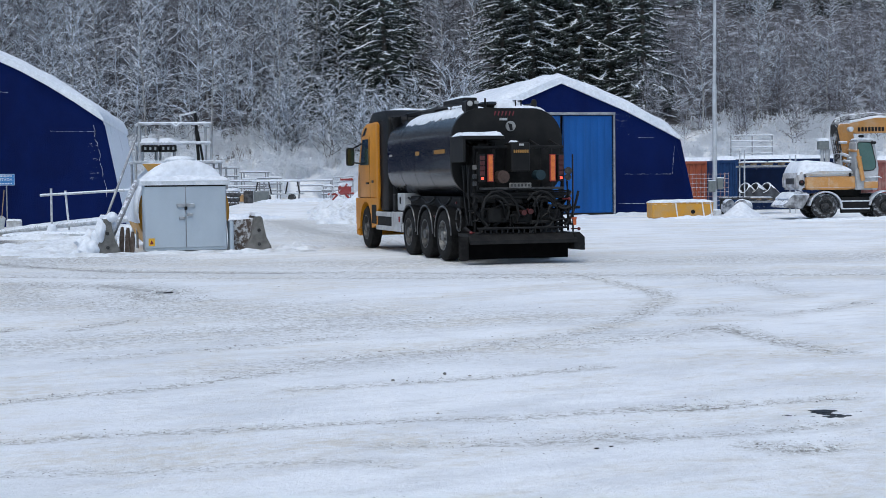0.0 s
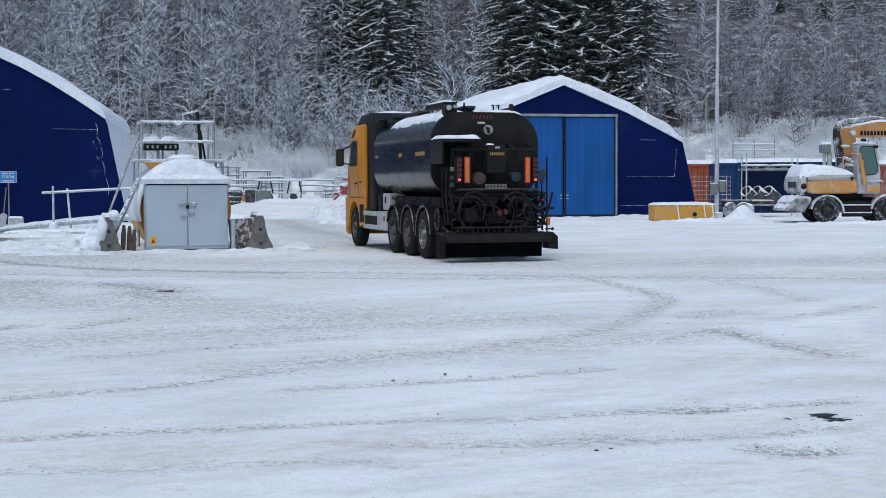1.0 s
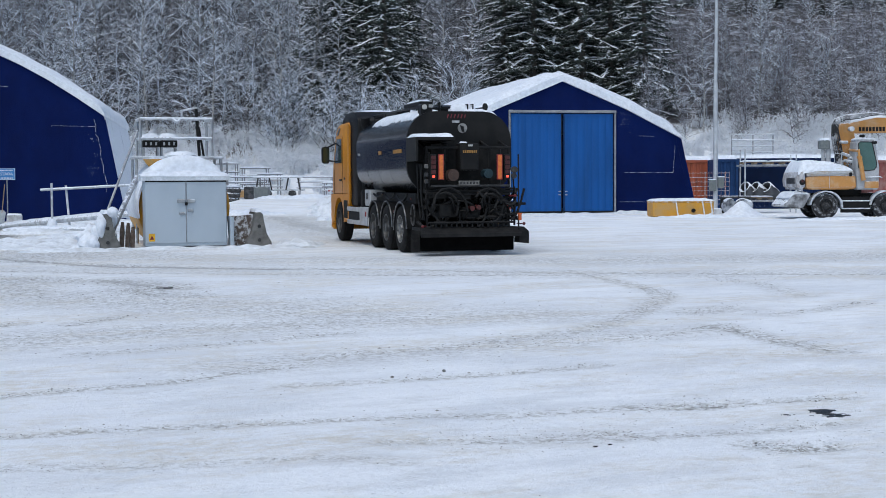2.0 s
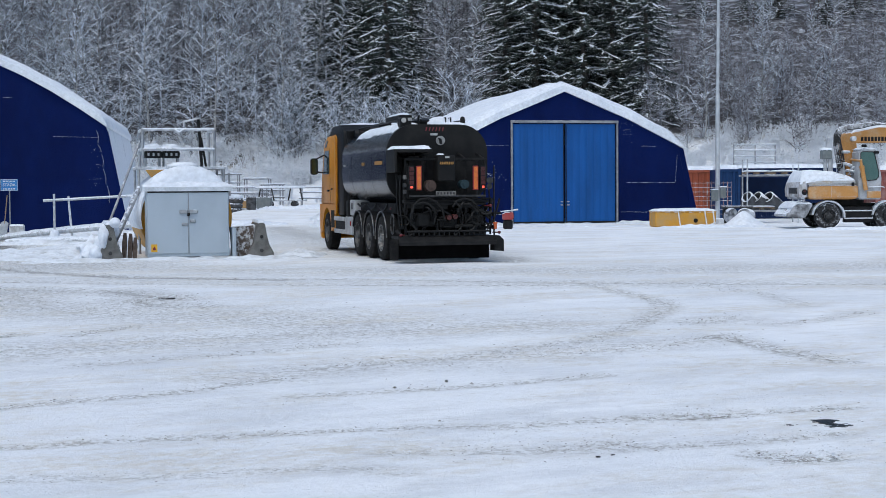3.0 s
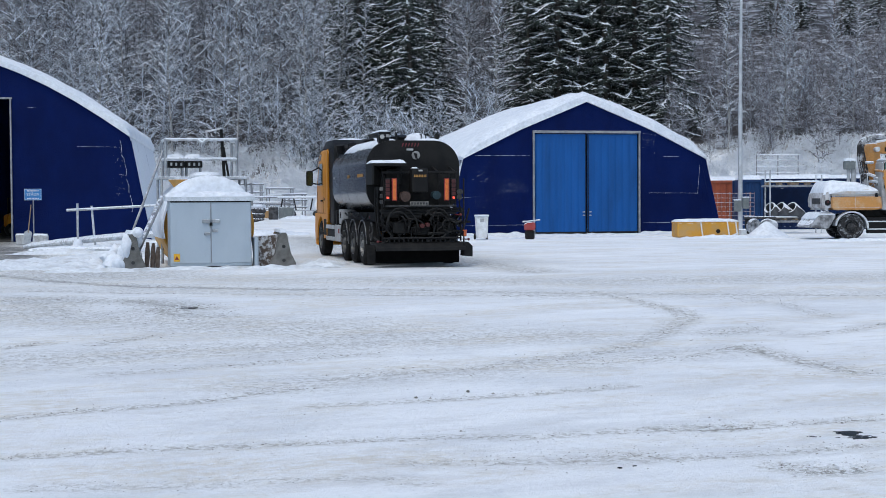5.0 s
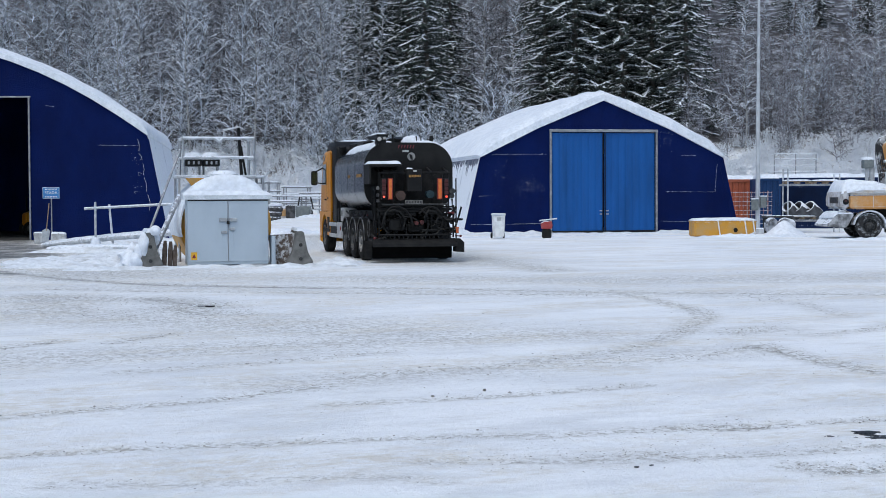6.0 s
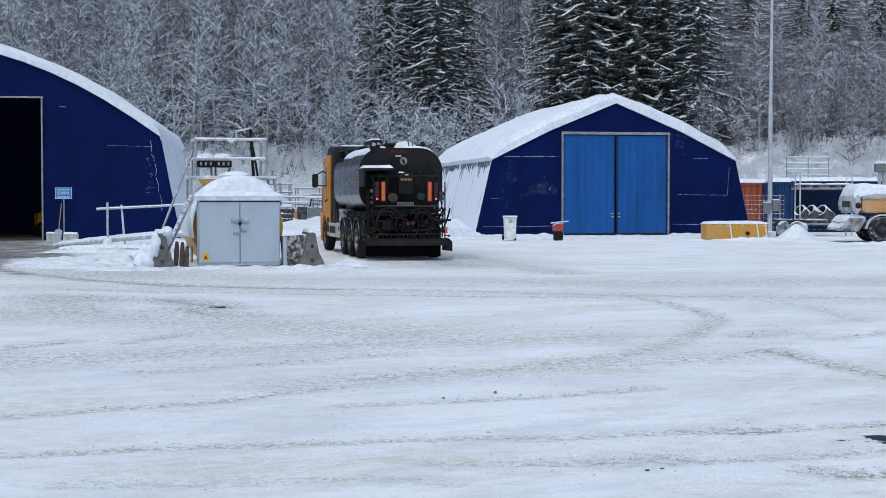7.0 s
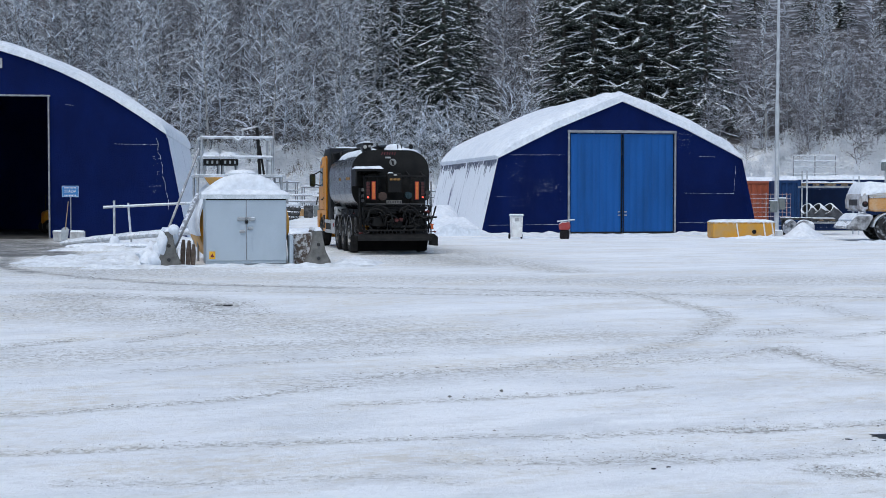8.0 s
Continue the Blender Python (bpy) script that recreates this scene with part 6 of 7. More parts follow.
def woods():
    rng = random.Random(11)
    used = set()
    frosty = [tree_kind("frosted_birch", birch(s, h, w, dr, 5, 0.10, 1.35), "twig_frost", "bark_pale" if s % 2 else "twig_frost",
                        "bare birch tree with every twig white with frost", "tree")
              for s, h, w, dr in ((1, 16, 2.9, .05), (2, 14, 2.8, .10), (3, 17, 2.6, .04), (4, 12, 2.8, .12), (5, 15, 3.2, .08))]
    thin = [tree_kind("bare_alder", birch(s, h, w, dr, 4, 0.04, 1.25, 2), "twig_thin", "twig_thin", "thin bare alder tree lightly frosted", "tree")
            for s, h, w, dr in ((11, 13, 2.4, .10), (12, 14, 2.6, .14), (13, 12, 2.8, .16))]
    grey = [tree_kind("bare_aspen", birch(s, h, w, .12, 5, 0.2, 0.95), "twig_grey", "twig_grey", "bare grey aspen tree with a little frost", "tree")
            for s, h, w in ((71, 16, 3.0), (72, 17, 3.2), (73, 15, 3.4))]
    firs = [tree_kind("spruce", spruce(s, h), "needles", "bark_dark", "dark green spruce with snow on its boughs", "spruce tree")
            for s, h in ((21, 22), (22, 19), (23, 24))]
    low = [tree_kind("frosted_sapling", birch(s, h, w, dr, 6, 0.05, 1.25, 3), "twig_frost", "bark_dark", "low spreading sapling white with frost", "sapling")
           for s, h, w, dr in ((31, 6, 2.6, .06), (32, 7, 2.8, .08), (33, 5, 2.6, .1))]
    # spruces where they stand out dark
    for x, y, sc in ((-4.2, 118, 1.05), (-8.6, 124, 0.95), (4.9, 121, 0.92), (7.4, 120, 1.05), (9.6, 122, 1.1), (11.6, 120, 1.0), (13.9, 121, 1.0), (16.3, 118, 0.95), (6.1, 125, 1.0), (8.6, 126, 1.1), (12.6, 126, 1.0),
                     (15.4, 125, 1.1), (-6.4, 125, 1.0), (-10.4, 128, 1.0), (10.6, 130, 1.1), (-2.6, 127, 0.9),
                     (33, 160, 0.5), (37, 163, 0.6), (41, 158, 0.5), (45, 161, 0.6), (49, 159, 0.55), (52, 163, 0.6), (56, 160, 0.6), (28, 164, 0.55)):
        plant(rng.choice(firs), x, y, sc, rng, used)
    # slim birches standing clear at the edge, their trunks pale
    slim = [tree_kind("slim_birch", birch(s, h, 2.0, .14, 5, 0.22, 1.2), "twig_frost", "bark_pale", "slim birch with a pale trunk and frosted twigs", "tree")
            for s, h in ((61, 19), (62, 17))]
    for x, y, sc in ((-12.7, 113, 1.0), (-8.0, 114, 1.0), (-0.4, 115, 1.0), (19.9, 112, 0.9), (-18.0, 114, 1.0), (-23.0, 115, 1.05), (-11.2, 115, .9), (2.0, 116, .9), (-29, 114, 1.0), (24.5, 114, .8), (30, 114, .8)):
        plant(rng.choice(slim), x, y, sc, rng, used)
    # the wood's front and depth
    for row in range(7):
        y = 119 + row * 4.2
        x = -50 + rng.uniform(0, 2)
        while x < 48:
            yy = y + rng.uniform(-2, 2)
            dark = -9 < x < 17
            if x > 17 and row > 4:
                break
            if not (3.5 < x < 16.8 and row < 4 or -6.6 < x < -2.6 and row < 2 or dark and row < 2 and rng.random() < 0.5):
                kind = rng.choice(frosty if x < 15 or row > 2 else thin + frosty[1:2]) if x < 17 else rng.choice(thin + frosty[:1])
                if -12 < x < 5 and rng.random() < 0.4:
                    x += 1.5
                    continue
                if -10 < x < 5 and rng.random() < 0.9 or x < 17 and row > 1 and rng.random() < 0.7:
                    kind = rng.choice(grey)
                plant(kind, x, yy, rng.uniform(0.85, 1.2) * (0.56 if x > 17 else 1.0), rng, used)
            x += rng.uniform(1.5, 2.7) * (0.92 if x > 17 and row < 4 else 1.0)
    # low growth along the wood's edge
    x = -44
    while x < 44:
        if not 3.5 < x < 16.5:
            plant(rng.choice(low), x, 116 + rng.uniform(-1, 3), rng.uniform(0.7, 1.1) * (0.8 if x > -3 else 1), rng, used)
        x += rng.uniform(1.3, 2.6)
    for k in range(80):
        x = rng.uniform(15, 46)
        plant(rng.choice(thin), x, rng.uniform(107, 121), rng.uniform(0.30, 0.6), rng, used)
    for k in range(22):
        plant(rng.choice(low), rng.uniform(-14, 3), rng.uniform(110.5, 115), rng.uniform(0.65, 1.05), rng, used)
    for x, y, sc in ((-12.5, 114, 0.9), (0.6, 114, 1.15), (-1.8, 115, 1.0)):
        plant(low[1], x, y, sc, rng, used)
    # frosted brush on the bank, too many to count
    kinds = [bush(s, 1.3) for s in (41, 42, 43, 44)]
    vs, fs, base = [], [], 0
    for k in range(860):
        x = rng.uniform(-34, 40)
        y = (99 if x < 6 else 93) + 21 * rng.random() ** 0.8
        b = kinds[k % 4]
        a, sc = rng.uniform(0, math.tau), rng.uniform(0.6, 1.25) * (1.25 if x < 6 and y > 106 else 1.0)
        v = np.array(b.v) * sc
        c, s_ = math.cos(a), math.sin(a)
        v = np.stack([v[:, 0] * c - v[:, 1] * s_ + x, v[:, 0] * s_ + v[:, 1] * c + y, v[:, 2] + hill(x, y) - 0.05], -1)
        vs.append(v)
        fs.append(np.array(b.f) + base)
        base += len(v)
    V, F = np.concatenate(vs), np.concatenate(fs)
    me = bpy.data.meshes.new("frosted_brush")
    fill(me, V, F)
    me.materials.append(M["bush_frost"])
    tagged(new("frosted_brush", me), "low brush white with frost on the bank", "brush", kind="stuff")
    # far woods climbing the hillside
    src = [birch(s, h, 2.4, .15, 4) for s, h in ((51, 14), (52, 12))]
    vs, fs, base = [], [], 0
    for k in range(80):
        x, y = rng.uniform(-62, 70), rng.uniform(152, 200)
        for st in src[k % 2]:
            v = np.array(st.v)
            v = v * np.array((1.1, 1.1, 1.0)) + np.array((x, y, hill(x, y)))
            f = np.array([q if len(q) == 4 else (*q, q[2]) for q in st.f])
            tri = np.concatenate([f[:, :3], f[f[:, 2] != f[:, 3]][:, [0, 2, 3]]])
            vs.append(v)
            fs.append(tri + base)
            base += len(v)
    me = bpy.data.meshes.new("far_woods")
    fill(me, np.concatenate(vs), np.concatenate(fs))
    me.materials.append(M["twig_brown"])
    tagged(new("far_woods", me), "distant brown leafless wood on the hillside", "woods", kind="stuff")


def fill(me, V, F):
    """A triangle mesh from arrays."""
    me.vertices.add(len(V))
    me.vertices.foreach_set("co", V.astype(np.float32).ravel())
    me.loops.add(F.size)
    me.loops.foreach_set("vertex_index", F.astype(np.int32).ravel())
    me.polygons.add(len(F))
    me.polygons.foreach_set("loop_start", np.arange(0, F.size, 3, dtype=np.int32))
    me.update()
    me.validate()


woods()


# ---- right side of the yard ----
bin_ = thing("wheelie_bin", pose(0.6, 59.9, 0, 0, 0, 8), "white wheelie bin with snow on its lid", "bin")
bm = BM()
prism(bm, [(-0.20, 0.08), (-0.24, 0.94), (0.24, 0.94), (0.20, 0.08)], -0.26, 0.26, 1)
bmesh.ops.bevel(bm, geom=list(bm.edges), offset=0.02, segments=1, affect="EDGES")
part("tub", bm, M["white_paint"], bin_)
bm = BM()
box(bm, (0, 0, 0.98), (0.54, 0.62, 0.09), 0.03)
part("lid", bm, M["cab_snow"], bin_)
bm = BM()
box(bm, (-0.02, -0.262, 0.80), (0.16, 0.008, 0.14))
part("label_plate", bm, M["grey_panel"], bin_)
for s in (-1, 1):
    bm = BM()
    rod(bm, (s * 0.22, 0.25, 0.12), (s * 0.28, 0.25, 0.12), 0.11, seg=14)
    part("wheel", bm, M["rubber"], bin_)
pump = thing("plate_compactor", pose(2.58, 60.2, 0), "small red machine on a dark drum with snow on top", "compactor")
bm = BM()
lathe(bm, ((0.16, 0.0), (0.20, 0.05), (0.20, 0.32), (0.14, 0.38)), Matrix(), 16)
part("drum", bm, M["black_matt"], pump)
bm = BM()
prism(bm, [(-0.22, 0.38), (-0.24, 0.62), (-0.1, 0.7), (0.2, 0.7), (0.24, 0.5), (0.18, 0.38)], -0.18, 0.18, 1)
bmesh.ops.bevel(bm, geom=list(bm.edges), offset=0.02, segments=1, affect="EDGES")
part("engine", bm, M["red_paint"], pump, "red engine cover")
bm = BM()
tube(bm, [(-0.3, 0, 0.72), (0.1, 0, 0.76), (0.42, 0, 0.80)], 0.03)
part("handle", bm, M["steel_snow"], pump)

YB = pose(10.1, 61.6, 0, 0, 0, 4)
ybox = thing("grit_box", YB, "yellow box tied with white straps under a slab of snow", "box")
bm = BM()
box(bm, (0, 0.5, 0.33), (2.6, 1.2, 0.64), 0.05)
part("body", bm, M["yellow_old"], ybox)
for x in (-0.28, 0.85, 1.2):
    bm = BM()
    tube(bm, [(x - 0.04, -0.11, 0.66), (x, -0.12, 0.35), (x + 0.05, -0.13, 0.02)], 0.03)
    part("strap", bm, M["white_paint"], ybox, "white strap")
bm = BM()
tube(bm, curve((0.45, -0.14, 0.06), (1.25, -0.16, 0.2), 0.1, 8), 0.035)
part("rope", bm, M["white_paint"], ybox)
bm = BM()
rod(bm, (0.42, -0.13, 0.27), (0.42, -0.09, 0.27), 0.09, seg=12)
part("hole", bm, M["black_matt"], ybox)
bm = BM()
box(bm, (0, 0.5, 0.64), (2.62, 1.22, 0.05), 0.01)
part("lid", bm, M["yellow_old"], ybox)
bm = BM()
snow_cap(bm, lambda u, v: (-1.32 + 2.64 * u, -0.12 + 1.24 * v, 0.667, 0.667 + pillow(u, v, 0.11)), 24, 12, 0.03, 0.4)
part("snow_layer", bm, M["snow"], ybox, "slab of snow")

lamp = thing("lamp_pole", pose(12.26, 65.9, 0), "tall tapering galvanised lamp pole with a switch box", "lamp pole")
bm = BM()
rod(bm, (0, 0, 0), (0, 0, 5.9), 0.105, 0.092, 14)
part("lower_pole", bm, M["pole"], lamp)
bm = BM()
rod(bm, (0, 0, 5.9), (0.05, 0, 13.0), 0.078, 0.05, 14)
part("upper_pole", bm, M["pole"], lamp)
for x, z, w in ((-0.16, 1.3, 0.30), (0.22, 1.42, 0.26)):
    bm = BM()
    box(bm, (x, -0.14, z), (w, 0.16, 0.5), 0.015)
    sb_ = part("switch_box", bm, M["grey_box"], lamp, "grey switch box")
    bm = BM()
    box(bm, (x, -0.14, z + 0.27), (w + 0.04, 0.2, 0.05), 0.015)
    part("snow_cap", bm, M["snow"], sb_)
bm = BM()
box(bm, (0.0, 0.0, 0.12), (0.5, 0.5, 0.3), 0.04)
part("footing", bm, M["concrete_snow"], lamp)


def container(m, L, H, material, label, W=2.44):
    c = thing("container", m, label, "container", "shipping containers")
    for y, nm in ((0, "front_wall"), (W, "back_wall")):
        bm = BM()
        n = int(L / 0.28)
        pts = []
        for k in range(n):
            a = k * L / n
            q = L / n
            pts += [(a, y), (a + q * 0.3, y), (a + q * 0.45, y + 0.045), (a + q * 0.85, y + 0.045)]
        pts.append((L, y))
        prism(bm, pts + [(L, y + 0.07), (0, y + 0.07)], 0.15, H - 0.1, 2)
        part(nm, bm, M[material], c)
    for x in (0, L):
        bm = BM()
        box(bm, (x, W / 2, H / 2), (0.06, W - 0.05, H - 0.1), 0.01)
        part("end_wall", bm, M[material], c)
        for y in (0, W):
            bm = BM()
            box(bm, (x, y + 0.02, H / 2), (0.16, 0.16, H), 0.01)
            part("corner_post", bm, M[material], c)
    for z in (0.08, H - 0.06):
        bm = BM()
        box(bm, (L / 2, 0.02, z), (L, 0.12, 0.14), 0.01)
        part("sill", bm, M[material], c)
    bm = BM()
    box(bm, (L / 2, W / 2, H - 0.02), (L, W, 0.05), 0.01)
    part("roof", bm, M[material], c)
    bm = BM()
    snow_cap(bm, lambda u, v: (L * u, W * v, H + 0.006, H + 0.006 + pillow(u, v, 0.22)), 30, 10, 0.06, 0.8, m.translation.x)
    part("snow_layer", bm, M["snow"], c, "snow lying on the roof")
    return c


container(pose(12.6, 79.0, 0), 2.2, 2.6, "orange_steel", "rust-orange steel container behind a mesh fence")
container(pose(14.25, 75.9, 0), 1.0, 2.6, "blue_steel", "narrow ribbed blue steel container")
container(pose(15.4, 77.2, 0), 6.06, 2.65, "blue_dark", "long dark blue steel container under snow")
container(pose(22.4, 76.0, 0), 4.5, 2.5, "red_steel", "dull red ribbed steel container")
# loading guard on the roof of the long container
gd = thing("roof_railing", pose(15.4, 78.2, 2.87), "weathered three-bar railing standing on the container roof", "railing")
for z in (0.12, 0.45, 0.78, 1.08):
    bm = BM()
    tube(bm, [(0, 0, z), (2.25, 0, z)], 0.035)
    part("bar", bm, M["steel_snow"], gd)
for x in (0.02, 1.15, 2.22):
    bm = BM()
    rod(bm, (x, 0.03, -0.2), (x, 0.03, 1.1), 0.03)
    part("post", bm, M["steel_frame"], gd)
# storage rack with pallets
rack = thing("pallet_rack", pose(13.85, 68.0, 0), "steel storage rack holding pallets and pipe ends", "rack")
for x in (0.18, 2.55):
    for y in (0, 1.1):
        bm = BM()
        rod(bm, (x, y, 0), (x, y, 2.95 if x < 1 else 2.7), 0.036)
        part("upright", bm, M["steel_snow"], rack)
for z in (0.55, 2.2):
    for y in (0.02, 1.08):
        bm = BM()
        box(bm, (1.45, y, z), (2.9, 0.06, 0.09), 0.01)
        part("beam", bm, M["steel_frame"], rack)
bm = BM()
box(bm, (1.4, 1.2, 1.35), (2.6, 0.05, 1.5), 0.005)
part("back_sheet", bm, M["blue_dark"], rack)


def pallet(m):
    p = thing("pallet", m, "wooden pallet under a layer of snow on the rack", "pallet", "pallets")
    for x in (-0.53, 0, 0.53):
        for y in (-0.33, 0, 0.33):
            bm = BM()
            box(bm, (x, y, 0.06), (0.14, 0.1, 0.08), 0.005)
            part("foot_block", bm, M["wood"], p)
    for y in (-0.35, -0.17, 0, 0.17, 0.35):
        bm = BM()
        box(bm, (0, y, 0.125), (1.2, 0.1, 0.03), 0.004)
        part("slat", bm, M["wood"], p)
    bm = BM()
    snow_cap(bm, lambda u, v: (-0.62 + 1.24 * u, -0.42 + 0.84 * v, 0.142, 0.142 + pillow(u, v, 0.07)), 14, 8, 0.02, 0.3)
    part("snow_layer", bm, M["snow"], p)
    return p


p0 = pallet(pose(14.55, 68.5, 2.24))
copy_thing(p0, pose(15.85, 68.5, 2.24, 0, 0, 180))
copy_thing(p0, pose(14.75, 68.5, 0.60, 0, 0, 180))
for k in range(3):
    bm = BM()
    lathe(bm, ((0.22, -0.38), (0.24, -0.40), (0.28, -0.40), (0.30, -0.37), (0.30, 0.37), (0.28, 0.40), (0.24, 0.40), (0.22, 0.38), (0.22, -0.37)), Matrix(), 32)
    lone("pipe_ring", bm, M["pipe_dusty"], pose(14.30 + 0.50 * k, 68.4, 1.00, 58, 0, -52 - 8 * (k % 2)), "dark pipe ring dusted with snow on a pallet", "pipe ring", "pipe rings")
for k, (x, y, r) in enumerate(((13.0, 66.6, 0.36), (13.55, 66.3, 0.36), (13.85, 66.9, 0.34))):
    bm = BM()
    lathe(bm, ((0.16, -0.12), (r * .9, -0.13), (r, -0.06), (r, 0.06), (r * .9, 0.13), (0.16, 0.12), (0.14, 0)), Matrix.Rotation(radians(90), 4, "X"), 20)
    lone("old_tyre", bm, M["tyre_white"], pose(x, y, r, 0, 0, 30 - 40 * k), "old tyre dusted with snow by the rack", "tyre", "old tyres")
cart = thing("flat_cart", pose(13.4, 67.2, 0), "low dark flat cart with snow on its deck", "cart")
bm = BM()
box(bm, (0, 0, 0.75), (1.3, 0.9, 0.12), 0.02)
part("deck", bm, M["dark_snow"], cart)
for s in (-0.55, 0.55):
    bm = BM()
    box(bm, (s, 0, 0.36), (0.1, 0.8, 0.68), 0.01)
    part("leg", bm, M["black_matt"], cart)
# mesh fence before the orange container
fence = thing("mesh_fence", pose(12.0, 72.6, 0), "rusty red wire mesh fence panels", "fence")
for k in range(9):
    bm = BM()
    tube(bm, [(0, 0, 0.12 + k * 0.22), (2.2, 0, 0.12 + k * 0.22)], 0.014, 5)
    part("wire", bm, M["rust_wire"], fence)
for k in range(12):
    bm = BM()
    tube(bm, [(k * 0.2, 0.02, 0), (k * 0.2, 0.02, 1.95)], 0.010 if k % 5 else 0.03, 5)
    part("upright", bm, M["rust_wire"], fence)
bm = BM()
lathe(bm, ((1.0, -0.05), (0.72, 0.14), (0.46, 0.34), (0.22, 0.54), (0.06, 0.63)), Matrix(), 28)
lumpy(bm, 0.05, 0.5, 3.3)
lone("snow_mound", bm, M["snow"], pose(12.9, 63.2, 0), "smooth pointed pile of shovelled snow beside the lamp pole", "snow heap", angle=60)
mound(11.0, 60.6, 5.0, 1.0, 0.16, 4.4, "low ridge of ploughed snow", "ploughed_snow", rough=0.4)
mound(16.5, 56.0, 8.0, 0.9, 0.15, 5.4, "low ridge of ploughed snow before the excavator", "ploughed_snow", rough=0.4)
mound(6.0, 63.5, 7.0, 1.2, 0.10, 6.4, "low ridge of ploughed snow before the hall", "ploughed_snow", rough=0.5)
mound(1.0, 61.5, 5.0, 1.6, 0.12, 7.4, "low ridge of ploughed snow beside the bin", "ploughed_snow", rough=0.5)

# ---- wheeled excavator ----
EX = pose(15.05, 57.7, 0)
ex = thing("wheeled_excavator", EX, "orange-yellow wheeled excavator parked under snow", "excavator")


def ex_undercarriage():
    for x in (0.0, 2.36):
        for y in (-0.001, 1.9):
            wheel_of(ex, x, y, 0.50, 0.34, "ex_rim", tyre="tyre_snow")
        bm = BM()
        rod(bm, (x, 0, 0.5), (x, 1.9, 0.5), 0.10, seg=10)
        part("axle", bm, M["black_matt"], ex)
    bm = BM()
    box(bm, (1.16, 0.95, 0.74), (3.4, 1.3, 0.5), 0.05)
    cz = part("chassis", bm, M["black_matt"], ex)
    for x in (0.0, 2.36):
        bm = BM()
        pts = [(x + 0.66 * math.cos(radians(a)), 0.49 + 0.62 * math.sin(radians(a))) for a in range(-5, 186, 12)]
        inn = [(x + 0.59 * math.cos(radians(a)), 0.49 + 0.56 * math.sin(radians(a))) for a in range(-5, 186, 12)]
        prism(bm, pts + inn[::-1], -0.24, 0.2, 1)
        part("mudguard", bm, M["steel_snow"], cz, "snow-covered mudguard")
    bm = BM()
    tube(bm, [(0.62, -0.16, 0.70), (0.62, -0.16, 0.40), (1.74, -0.16, 0.40), (1.78, -0.16, 0.70), (0.62, -0.16, 0.70)], 0.026, 6)
    part("step_frame", bm, M["steel_snow"], cz, "step frame rimed with snow")
    bm = BM()
    box(bm, (1.18, -0.02, 0.55), (1.1, 0.24, 0.62), 0.02)
    part("tool_locker", bm, M["black"], cz)
    bm = BM()
    prism(bm, [(-1.66, 0.54), (-1.62, 0.46), (-0.92, 0.42), (-0.80, 0.62), (-0.62, 0.94), (-0.68, 1.00), (-1.28, 0.94), (-1.44, 0.78)], -0.25, 2.1, 1)
    bmesh.ops.bevel(bm, geom=list(bm.edges), offset=0.03, segments=2, affect="EDGES")
    bl = part("dozer_blade", bm, M["blade"], ex, "grey dozer blade covered with snow")
    bm = BM()
    snow_cap(bm, lambda u, v: (-1.46 + 0.80 * u, -0.23 + 2.3 * v, 0.80 + 0.17 * min(1, u * 4), 0.83 + 0.17 * min(1, u * 4) + pillow(u, v, 0.07)), 14, 18, 0.03, 0.25, 8)
    part("snow_layer", bm, M["snow"], bl)
    for z in (0.98, 1.06):
        bm = BM()
        tube(bm, [(-1.26, -0.2, z), (-0.96, -0.2, z + 0.07), (-0.92, -0.2, z + 0.02)], 0.022, 6)
        part("grab_handle", bm, M["steel_snow"], bl)
    bm = BM()
    box(bm, (-0.85, 0.95, 0.55), (0.9, 0.5, 0.25), 0.03)
    part("blade_arm", bm, M["black_matt"], bl)
    bm = BM()
    lathe(bm, ((0.78, 0.92), (0.78, 1.16)), pose(0.9, 0.95, 0), 28)
    part("slew_ring", bm, M["black_matt"], ex)


